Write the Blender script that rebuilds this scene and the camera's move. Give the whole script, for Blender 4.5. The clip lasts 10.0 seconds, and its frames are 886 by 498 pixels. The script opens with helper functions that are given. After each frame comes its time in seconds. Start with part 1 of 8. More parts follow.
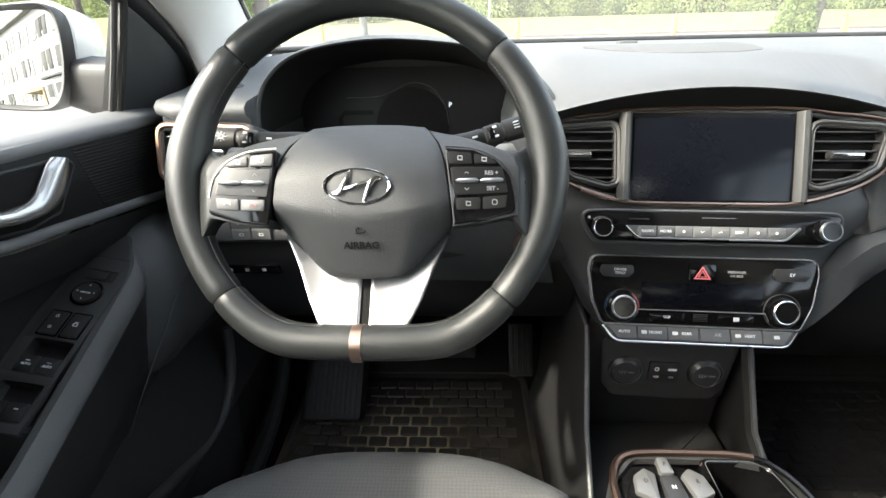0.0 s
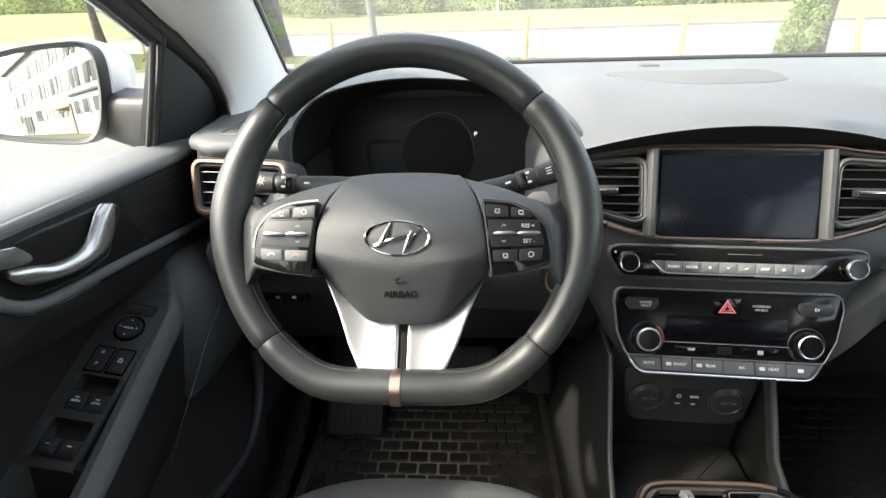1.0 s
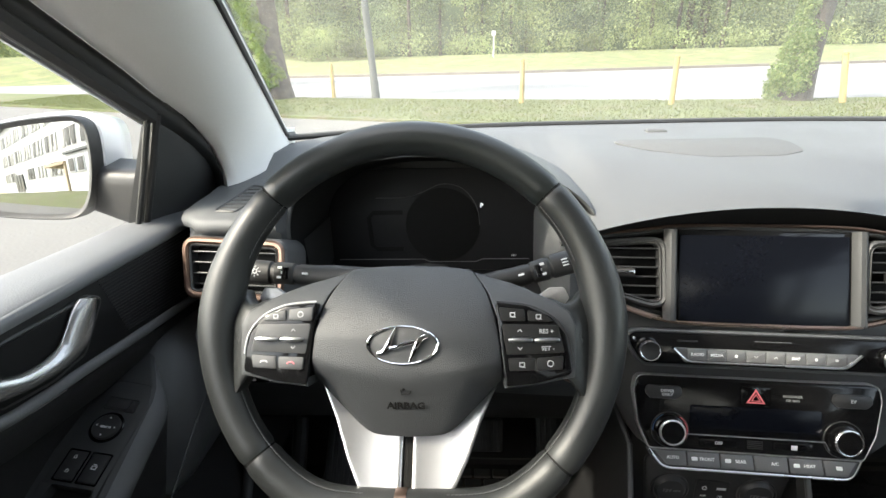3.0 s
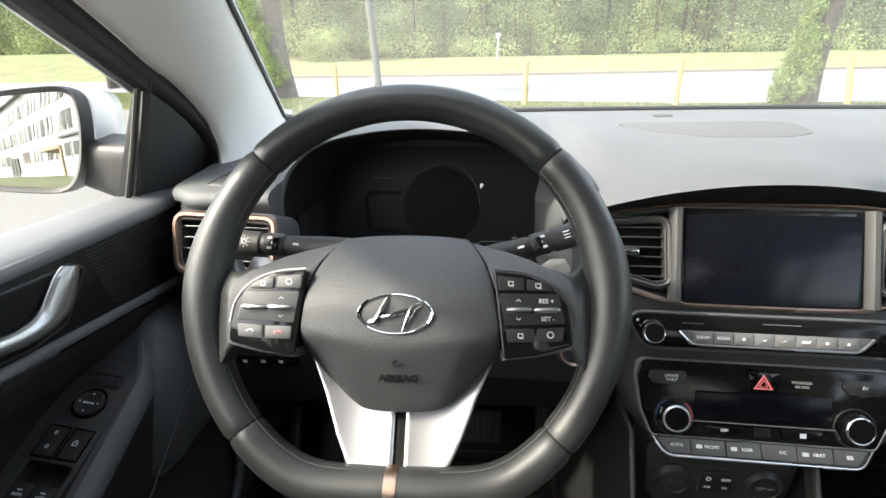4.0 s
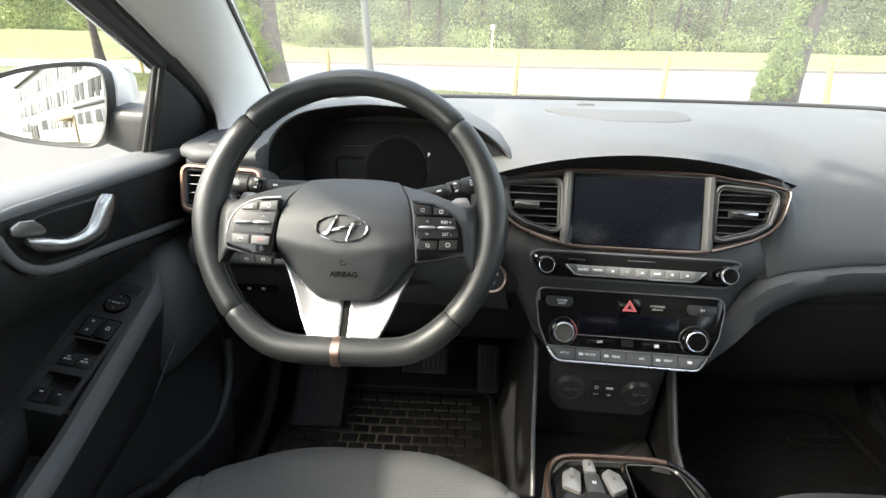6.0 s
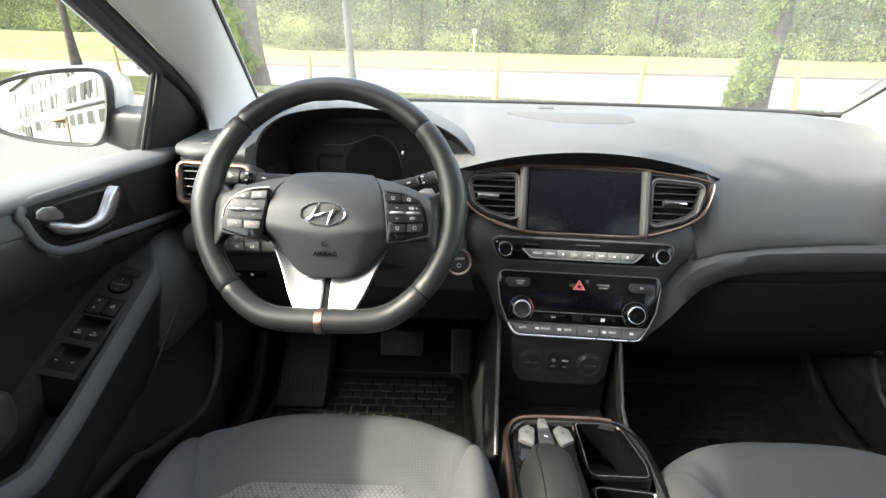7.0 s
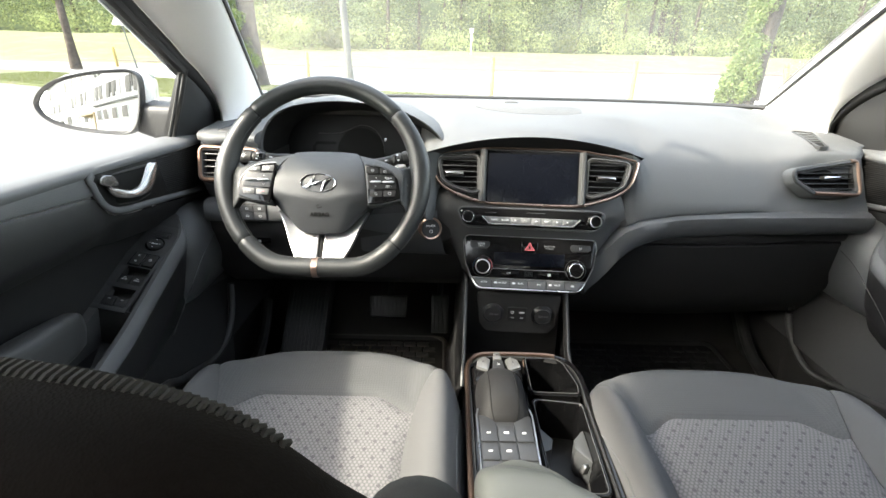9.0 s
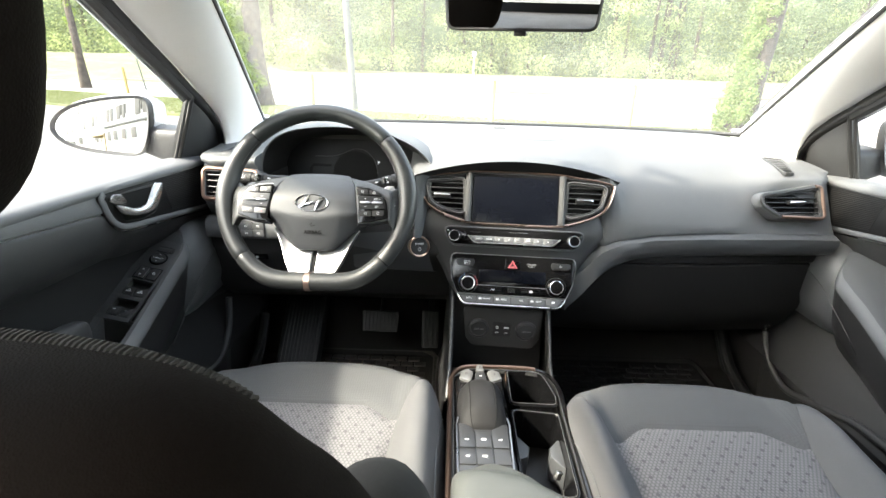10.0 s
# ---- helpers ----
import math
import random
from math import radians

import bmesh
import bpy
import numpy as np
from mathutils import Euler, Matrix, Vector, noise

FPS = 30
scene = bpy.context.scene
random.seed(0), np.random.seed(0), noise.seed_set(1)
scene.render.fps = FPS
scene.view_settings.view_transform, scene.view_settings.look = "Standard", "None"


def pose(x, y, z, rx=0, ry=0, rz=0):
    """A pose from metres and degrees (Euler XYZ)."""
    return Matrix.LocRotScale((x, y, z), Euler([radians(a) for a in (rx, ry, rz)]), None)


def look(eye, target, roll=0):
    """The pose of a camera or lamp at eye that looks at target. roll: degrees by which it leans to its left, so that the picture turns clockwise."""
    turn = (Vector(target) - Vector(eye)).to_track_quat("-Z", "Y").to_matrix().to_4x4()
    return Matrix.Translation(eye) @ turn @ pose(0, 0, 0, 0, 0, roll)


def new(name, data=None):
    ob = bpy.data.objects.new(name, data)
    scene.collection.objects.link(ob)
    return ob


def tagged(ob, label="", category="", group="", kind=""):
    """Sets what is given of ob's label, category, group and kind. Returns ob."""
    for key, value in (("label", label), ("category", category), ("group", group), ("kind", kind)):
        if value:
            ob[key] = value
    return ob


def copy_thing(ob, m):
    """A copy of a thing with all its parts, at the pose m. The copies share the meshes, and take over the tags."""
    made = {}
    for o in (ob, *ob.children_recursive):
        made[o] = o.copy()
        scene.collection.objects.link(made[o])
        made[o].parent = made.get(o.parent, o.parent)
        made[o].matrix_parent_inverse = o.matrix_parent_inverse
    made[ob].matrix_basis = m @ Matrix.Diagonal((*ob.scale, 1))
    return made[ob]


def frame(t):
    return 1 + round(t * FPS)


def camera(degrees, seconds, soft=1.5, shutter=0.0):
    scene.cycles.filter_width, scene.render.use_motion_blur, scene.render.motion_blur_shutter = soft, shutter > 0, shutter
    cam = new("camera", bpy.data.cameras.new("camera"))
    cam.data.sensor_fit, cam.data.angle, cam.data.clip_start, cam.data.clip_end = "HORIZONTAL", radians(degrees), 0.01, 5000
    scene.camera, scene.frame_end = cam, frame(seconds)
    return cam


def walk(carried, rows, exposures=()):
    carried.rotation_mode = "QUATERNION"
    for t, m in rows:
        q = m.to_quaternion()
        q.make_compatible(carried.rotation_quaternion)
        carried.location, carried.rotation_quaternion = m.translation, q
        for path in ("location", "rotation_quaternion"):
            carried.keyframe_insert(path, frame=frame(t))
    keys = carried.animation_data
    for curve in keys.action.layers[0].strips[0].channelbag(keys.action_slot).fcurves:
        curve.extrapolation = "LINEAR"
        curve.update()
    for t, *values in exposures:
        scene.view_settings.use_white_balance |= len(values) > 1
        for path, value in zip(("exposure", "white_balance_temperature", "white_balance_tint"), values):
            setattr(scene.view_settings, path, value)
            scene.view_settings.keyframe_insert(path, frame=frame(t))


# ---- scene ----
EXPOSURES = [(0.0, 2.88, 7000, 5), (2.5, 2.46, 7000, 5), (5.5, 2.68, 7000, 5), (8.5, 2.87, 7000, 5), (10.0, 3.34, 7000, 5)]
cam = camera(86.1, 10.0)
ROWS = [
    (0.0, -0.3067, -0.4023, 1.0299, 64.27, 1.34, 2.17),
    (0.5, -0.3158, -0.3847, 1.0466, 64.00, 1.48, 2.31),
    (1.0, -0.3341, -0.3921, 1.0833, 63.50, 1.60, 2.97),
    (1.5, -0.3438, -0.4002, 1.1157, 63.66, 1.29, 2.92),
    (2.0, -0.3508, -0.3852, 1.1395, 65.52, 1.21, 2.68),
    (2.5, -0.3480, -0.3497, 1.1363, 67.20, 1.58, 2.63),
    (4.0, -0.3424, -0.3283, 1.0875, 68.02, 0.98, 3.18),
    (4.5, -0.3209, -0.3650, 1.0831, 67.35, 0.36, 3.32),
    (5.0, -0.2975, -0.4043, 1.0836, 66.90, -0.43, 3.20),
    (5.5, -0.2792, -0.4549, 1.0864, 66.83, -0.69, 3.06),
    (7.0, -0.2394, -0.6021, 1.1034, 67.37, -1.32, 0.66),
    (7.5, -0.2253, -0.6453, 1.1004, 67.28, -1.36, -0.48),
    (8.0, -0.2168, -0.6914, 1.0971, 67.11, -1.41, -1.20),
    (8.5, -0.1984, -0.7398, 1.0980, 66.98, -1.31, -0.64),
    (9.0, -0.1856, -0.7931, 1.1122, 67.31, -1.14, 0.44),
    (9.5, -0.1749, -0.8267, 1.1165, 68.10, -1.76, 0.85),
    (10.0, -0.1538, -0.8469, 1.1305, 69.61, -1.58, 0.82),
]
walk(cam, [(t, pose(x, y, z, rx, ry, rz)) for t, x, y, z, rx, ry, rz in ROWS], EXPOSURES)

# ---- world and sun ----
SUN = Vector((-0.94, -0.4, 1.0)).normalized()     # towards the sun: over the driver's door, from behind
world = bpy.data.worlds.new("sky")
scene.world = world
world.use_nodes = True
wn = world.node_tree
sky = wn.nodes.new("ShaderNodeTexSky")
sky.sky_type, sky.sun_disc = "NISHITA", False
sky.sun_elevation = math.asin(SUN.z)
sky.sun_rotation = math.atan2(SUN.x, SUN.y)
sky.dust_density, sky.air_density = 2.5, 1.2
back = wn.nodes["Background"]
back.inputs["Strength"].default_value = 0.188
haze = wn.nodes.new("ShaderNodeHueSaturation")           # thin high cloud pales the sky
haze.inputs["Saturation"].default_value = 0.6
wn.links.new(sky.outputs[0], haze.inputs["Color"])
wn.links.new(haze.outputs[0], back.inputs["Color"])
sun = new("sun", bpy.data.lights.new("sun", "SUN"))
sun.data.energy, sun.data.angle, sun.data.color = 1.3, radians(2.5), (1.0, 0.95, 0.87)
sun.matrix_world = look(SUN * 50, (0, 0, 0))


# ---- materials ----
def mat(name, color, rough=0.6, metal=0.0, var=0.12, big=6.0, fine=400.0, bump=0.15, depth=0.0004, coat=0.0, spec=0.5, emit=None, wear=None, cells=None, per=0.0):
    """A plain surface with colour variation at two scales and a fine grain."""
    m = bpy.data.materials.new(name)
    m.use_nodes = True
    t = m.node_tree
    n, l = t.nodes, t.links
    b = n["Principled BSDF"]
    b.inputs["Roughness"].default_value = rough
    b.inputs["Metallic"].default_value = metal
    b.inputs["Coat Weight"].default_value = coat
    b.inputs["Specular IOR Level"].default_value = spec
    co = n.new("ShaderNodeTexCoord")
    a = n.new("ShaderNodeTexNoise")
    a.inputs["Scale"].default_value, a.inputs["Detail"].default_value = big, 5
    l.new(co.outputs["Object"], a.inputs["Vector"])
    f = n.new("ShaderNodeTexNoise")
    f.inputs["Scale"].default_value, f.inputs["Detail"].default_value = fine, 2
    l.new(co.outputs["Object"], f.inputs["Vector"])
    mixv = n.new("ShaderNodeMath")
    mixv.operation = "MULTIPLY_ADD"
    l.new(f.outputs["Fac"], mixv.inputs[0])
    mixv.inputs[1].default_value = 0.45
    l.new(a.outputs["Fac"], mixv.inputs[2])
    val = mixv.outputs[0]
    if per:
        oi = n.new("ShaderNodeObjectInfo")
        pm = n.new("ShaderNodeMath")
        pm.operation = "MULTIPLY_ADD"
        l.new(oi.outputs["Random"], pm.inputs[0])
        pm.inputs[1].default_value = per
        l.new(val, pm.inputs[2])
        val = pm.outputs[0]
    mp = n.new("ShaderNodeMapRange")
    mp.inputs["From Min"].default_value, mp.inputs["From Max"].default_value = 0.35, 1.05 + per
    mp.inputs["To Min"].default_value, mp.inputs["To Max"].default_value = 1 - var, 1 + var
    l.new(val, mp.inputs["Value"])
    mul = n.new("ShaderNodeVectorMath")
    mul.operation = "SCALE"
    mul.inputs[0].default_value = color
    l.new(mp.outputs[0], mul.inputs["Scale"])
    col = mul.outputs[0]
    if wear:
        wcol, lo, hi, scale = wear
        w = n.new("ShaderNodeTexNoise")
        w.inputs["Scale"].default_value, w.inputs["Detail"].default_value = scale, 8
        l.new(co.outputs["Object"], w.inputs["Vector"])
        r = n.new("ShaderNodeMapRange")
        r.inputs["From Min"].default_value, r.inputs["From Max"].default_value = lo, hi
        l.new(w.outputs["Fac"], r.inputs["Value"])
        mx = n.new("ShaderNodeMix")
        mx.data_type = "RGBA"
        l.new(r.outputs[0], mx.inputs["Factor"])
        l.new(col, mx.inputs["A"])
        mx.inputs["B"].default_value = (*wcol, 1)
        col = mx.outputs["Result"]
    l.new(col, b.inputs["Base Color"])
    rr = n.new("ShaderNodeMapRange")
    rr.inputs["From Min"].default_value, rr.inputs["From Max"].default_value = 0.3, 0.7
    rr.inputs["To Min"].default_value, rr.inputs["To Max"].default_value = max(rough - 0.07, 0.02), min(rough + 0.07, 1)
    l.new(a.outputs["Fac"], rr.inputs["Value"])
    l.new(rr.outputs[0], b.inputs["Roughness"])
    if bump:
        bp = n.new("ShaderNodeBump")
        bp.inputs["Strength"].default_value, bp.inputs["Distance"].default_value = bump, depth
        h = f.outputs["Fac"]
        if cells:
            v = n.new("ShaderNodeTexVoronoi")
            v.inputs["Scale"].default_value = cells
            l.new(co.outputs["Object"], v.inputs["Vector"])
            h = v.outputs["Distance"]
        l.new(h, bp.inputs["Height"])
        l.new(bp.outputs[0], b.inputs["Normal"])
    if emit:
        b.inputs["Emission Color"].default_value = (*emit[0], 1)
        b.inputs["Emission Strength"].default_value = emit[1]
    return m


def glass(name, rough=0.0, tint=(1, 1, 1), dust=0.0):
    m = bpy.data.materials.new(name)
    m.use_nodes = True
    t = m.node_tree
    n, l = t.nodes, t.links
    out = n["Material Output"]
    n.remove(n["Principled BSDF"])
    tr = n.new("ShaderNodeBsdfTransparent")
    tr.inputs["Color"].default_value = (*tint, 1)
    gl = n.new("ShaderNodeBsdfGlossy")
    gl.inputs["Roughness"].default_value = 0.02
    mx = n.new("ShaderNodeMixShader")
    mx.inputs[0].default_value = 0.035
    l.new(tr.outputs[0], mx.inputs[1])
    l.new(gl.outputs[0], mx.inputs[2])
    last = mx.outputs[0]
    if dust:
        tl = n.new("ShaderNodeBsdfTranslucent")
        tl.inputs["Color"].default_value = (0.9, 0.88, 0.82, 1)
        nz = n.new("ShaderNodeTexNoise")
        nz.inputs["Scale"].default_value, nz.inputs["Detail"].default_value = 3.0, 6
        rg = n.new("ShaderNodeMapRange")
        rg.inputs["From Min"].default_value, rg.inputs["From Max"].default_value = 0.3, 0.7
        rg.inputs["To Min"].default_value, rg.inputs["To Max"].default_value = dust * 0.6, dust * 1.4
        l.new(nz.outputs["Fac"], rg.inputs["Value"])
        m3 = n.new("ShaderNodeMixShader")
        l.new(rg.outputs[0], m3.inputs[0])
        l.new(last, m3.inputs[1])
        l.new(tl.outputs[0], m3.inputs[2])
        last = m3.outputs[0]
    l.new(last, out.inputs["Surface"])
    return m


M_PAD = mat("dash_soft_plastic", (0.090, 0.0935, 0.097), 0.62, var=0.06, cells=700, bump=0.35, depth=0.0005)
M_DOORPAD = mat("door_soft_plastic", (0.112, 0.115, 0.119), 0.6, var=0.06, cells=700, bump=0.35, depth=0.0005)
M_PADDARK = mat("dash_dark_plastic", (0.033, 0.0335, 0.034), 0.52, var=0.1, cells=800, bump=0.3)
M_FASCIA = mat("stack_grey_plastic", (0.046, 0.047, 0.048), 0.52, var=0.08, cells=800, bump=0.25)
M_BAND = mat("mid_grey_plastic", (0.064, 0.067, 0.0705), 0.48, var=0.08, cells=800, bump=0.25)
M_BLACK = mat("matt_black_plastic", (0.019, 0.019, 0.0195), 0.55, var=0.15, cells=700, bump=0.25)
M_GLOSS = mat("piano_black", (0.006, 0.006, 0.0065), 0.09, var=0.1, bump=0, spec=0.35)
M_SCREEN = mat("dark_screen_glass", (0.004, 0.0048, 0.0075), 0.16, var=0.1, bump=0, spec=0.2)
M_LEATHER = mat("black_leather", (0.0185, 0.0202, 0.0206), 0.42, var=0.12, big=20, cells=1400, bump=0.25, depth=0.0003, wear=((0.030, 0.031, 0.0315), 0.55, 0.85, 30))
M_LEATHERTOP = mat("smooth_black_leather", (0.0125, 0.0150, 0.0150), 0.36, var=0.1, big=20, cells=1700, bump=0.15, depth=0.0002)
# paler key plastic for the left pod, with the sun on it painted in
M_PODLIT = mat("sunlit_pod_key", (0.05, 0.051, 0.053), 0.5, var=0.06, bump=0.1)
M_LITGREY = mat("pale_key_print", (0.45, 0.46, 0.47), 0.6, var=0.03, bump=0)
M_CLASP = mat("pale_copper_clasp", (0.46, 0.33, 0.27), 0.34, 1.0, var=0.06, bump=0.03)
M_HUB = mat("grained_airbag_cover", (0.040, 0.0425, 0.0455), 0.5, var=0.06, cells=1100, bump=0.55, depth=0.0005)
M_SILVER = mat("satin_silver", (0.55, 0.56, 0.57), 0.33, 1.0, var=0.05, bump=0.05)
M_PULL = mat("satin_chrome", (0.42, 0.42, 0.42), 0.27, 0.9, var=0.04, bump=0.03)
M_SATIN = mat("satin_silver_paint", (0.4, 0.4, 0.4), 0.4, 0.45, var=0.04, bump=0.04)
M_CHROME = mat("chrome", (0.8, 0.8, 0.81), 0.09, 1.0, var=0.03, bump=0)
M_ROSE = mat("rose_silver_trim", (0.62, 0.46, 0.39), 0.25, 1.0, var=0.06, bump=0.03)
M_COPPER = mat("copper_trim", (0.215, 0.142, 0.108), 0.38, 1.0, var=0.08, bump=0.04)
M_KEY = mat("grey_key_plastic", (0.2, 0.205, 0.215), 0.4, var=0.06, bump=0.1)
M_SPOKE = mat("brushed_silver_spoke", (0.56, 0.56, 0.565), 0.37, 1.0, var=0.04, bump=0.04)
M_KEYMID = mat("mid_grey_key_plastic", (0.095, 0.097, 0.1), 0.4, var=0.06, bump=0.1)
M_KEYDARK = mat("dark_key_plastic", (0.03, 0.031, 0.033), 0.38, var=0.08, bump=0.1)
M_WHITE = mat("white_marking", (0.75, 0.76, 0.77), 0.6, var=0.03, bump=0)
M_LIT = mat("lit_marking", (0.7, 0.72, 0.75), 0.6, var=0.02, bump=0, emit=((0.8, 0.88, 1.0), 0.2))
M_RED = mat("red_marking", (0.45, 0.09, 0.11), 0.5, var=0.03, bump=0, emit=((1.0, 0.25, 0.28), 0.08))
M_BLUE = mat("blue_marking", (0.05, 0.15, 0.35), 0.5, var=0.03, bump=0)
M_GRILLE = mat("speaker_mesh", (0.085, 0.087, 0.088), 0.75, var=0.06, cells=1500, bump=0.8)
M_PILLAR = mat("pillar_fabric_plastic", (0.74, 0.73, 0.71), 0.75, var=0.05, cells=900, bump=0.3)
M_RUBBER = mat("rubber_seal", (0.017, 0.017, 0.017), 0.5, var=0.2, bump=0.15)
M_CARPET = mat("black_carpet", (0.024, 0.0225, 0.021), 0.95, var=0.35, big=30, fine=900, bump=0.8, depth=0.002)
M_MAT = mat("rubber_mat", (0.036, 0.034, 0.032), 0.5, var=0.3, big=8, fine=200, bump=0.4, depth=0.001, wear=((0.085, 0.068, 0.048), 0.52, 0.74, 9), per=0.3)
M_MATBASE = mat("dusty_mat_groove", (0.016, 0.0145, 0.012), 0.85, var=0.35, big=7, fine=300, bump=0.4, wear=((0.10, 0.085, 0.06), 0.52, 0.66, 5))


def sunlit_dirt_patch(m, centre, radius, color):
    """Dried dirt trodden into one place of a surface, its colour brightened as sunlit."""
    n, l = m.node_tree.nodes, m.node_tree.links
    b = n["Principled BSDF"]
    src = b.inputs["Base Color"].links[0].from_socket
    co = n.new("ShaderNodeTexCoord")
    far = n.new("ShaderNodeVectorMath")
    far.operation = "DISTANCE"
    far.inputs[1].default_value = centre
    l.new(co.outputs["Object"], far.inputs[0])
    nz = n.new("ShaderNodeTexNoise")
    nz.inputs["Scale"].default_value, nz.inputs["Detail"].default_value = 22.0, 5
    l.new(co.outputs["Object"], nz.inputs["Vector"])
    add = n.new("ShaderNodeMath")
    add.operation = "MULTIPLY_ADD"
    l.new(nz.outputs["Fac"], add.inputs[0])
    add.inputs[1].default_value = radius
    l.new(far.outputs["Value"], add.inputs[2])
    rg = n.new("ShaderNodeMapRange")
    rg.inputs["From Min"].default_value, rg.inputs["From Max"].default_value = radius * 0.75, radius * 1.35
    rg.inputs["To Min"].default_value, rg.inputs["To Max"].default_value = 0.9, 0.0
    l.new(add.outputs[0], rg.inputs["Value"])
    mx = n.new("ShaderNodeMix")
    mx.data_type = "RGBA"
    l.new(rg.outputs[0], mx.inputs["Factor"])
    l.new(src, mx.inputs["A"])
    mx.inputs["B"].default_value = (*color, 1)
    l.new(mx.outputs["Result"], b.inputs["Base Color"])


# dust in the driver's mat, with the sunlight on it painted in
sunlit_dirt_patch(M_MATBASE, (-0.42, 0.275, 0.276), 0.18, (0.46, 0.38, 0.25))
M_BODY = mat("white_car_paint", (0.8, 0.81, 0.83), 0.18, var=0.02, bump=0, coat=0.8)
M_GLASS = glass("window_glass")
M_SCREENGLASS = glass("dusty_windscreen", dust=0.027)
M_MIRROR = bpy.data.materials.new("mirror_glass")
M_MIRROR.use_nodes = True
for key, value in (("Base Color", (0.58, 0.59, 0.6, 1)), ("Metallic", 1.0), ("Roughness", 0.0)):
    M_MIRROR.node_tree.nodes["Principled BSDF"].inputs[key].default_value = value
M_SEATB = mat("seat_bolster_cloth", (0.086, 0.086, 0.088), 0.72, var=0.08, cells=1200, bump=0.35)
# brown cloth taken darker for the shadow on the seats' rear
M_BROWN = mat("shaded_seat_rear_cloth", (0.009, 0.0066, 0.0054), 0.9, var=0.25, cells=900, bump=0.4, spec=0.08)
M_PIPING = mat("ribbed_piping_cloth", (0.034, 0.030, 0.026), 0.85, var=0.2, fine=700, bump=0.3, spec=0.2)
# near-black; in ducts, slots and recesses it stands in for their shade
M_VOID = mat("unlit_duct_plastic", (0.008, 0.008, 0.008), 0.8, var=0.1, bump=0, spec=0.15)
M_KEYRADIO = mat("radio_key_plastic", (0.135, 0.137, 0.14), 0.4, var=0.06, bump=0.1)
# shaded copy of the bolster cloth, for the backrest's side bolsters
M_SEATSHADE = mat("shaded_seat_back_cloth", (0.026, 0.025, 0.024), 0.8, var=0.15, cells=1000, bump=0.35, spec=0.2)
M_BRIGHT = mat("bright_satin_metal", (0.86, 0.86, 0.87), 0.26, 1.0, var=0.03, bump=0)
M_KEYSILVER = mat("silver_key_paint", (0.19, 0.19, 0.188), 0.36, 0.5, var=0.03, bump=0)
M_TRIM = mat("grooved_black_trim", (0.009, 0.009, 0.0092), 0.62, var=0.12, cells=900, bump=0.3, spec=0.22)
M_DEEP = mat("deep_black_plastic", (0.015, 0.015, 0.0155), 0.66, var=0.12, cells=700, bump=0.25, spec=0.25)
M_GAUGE = mat("matt_display", (0.017, 0.017, 0.018), 0.55, var=0.08, bump=0, spec=0.12)
M_FIN = mat("satin_grey_fin", (0.060, 0.061, 0.062), 0.45, 0.1, var=0.05, bump=0.05)
M_ARMREST = mat("grey_green_leather", (0.075, 0.08, 0.076), 0.5, var=0.08, cells=1300, bump=0.25, depth=0.0003)


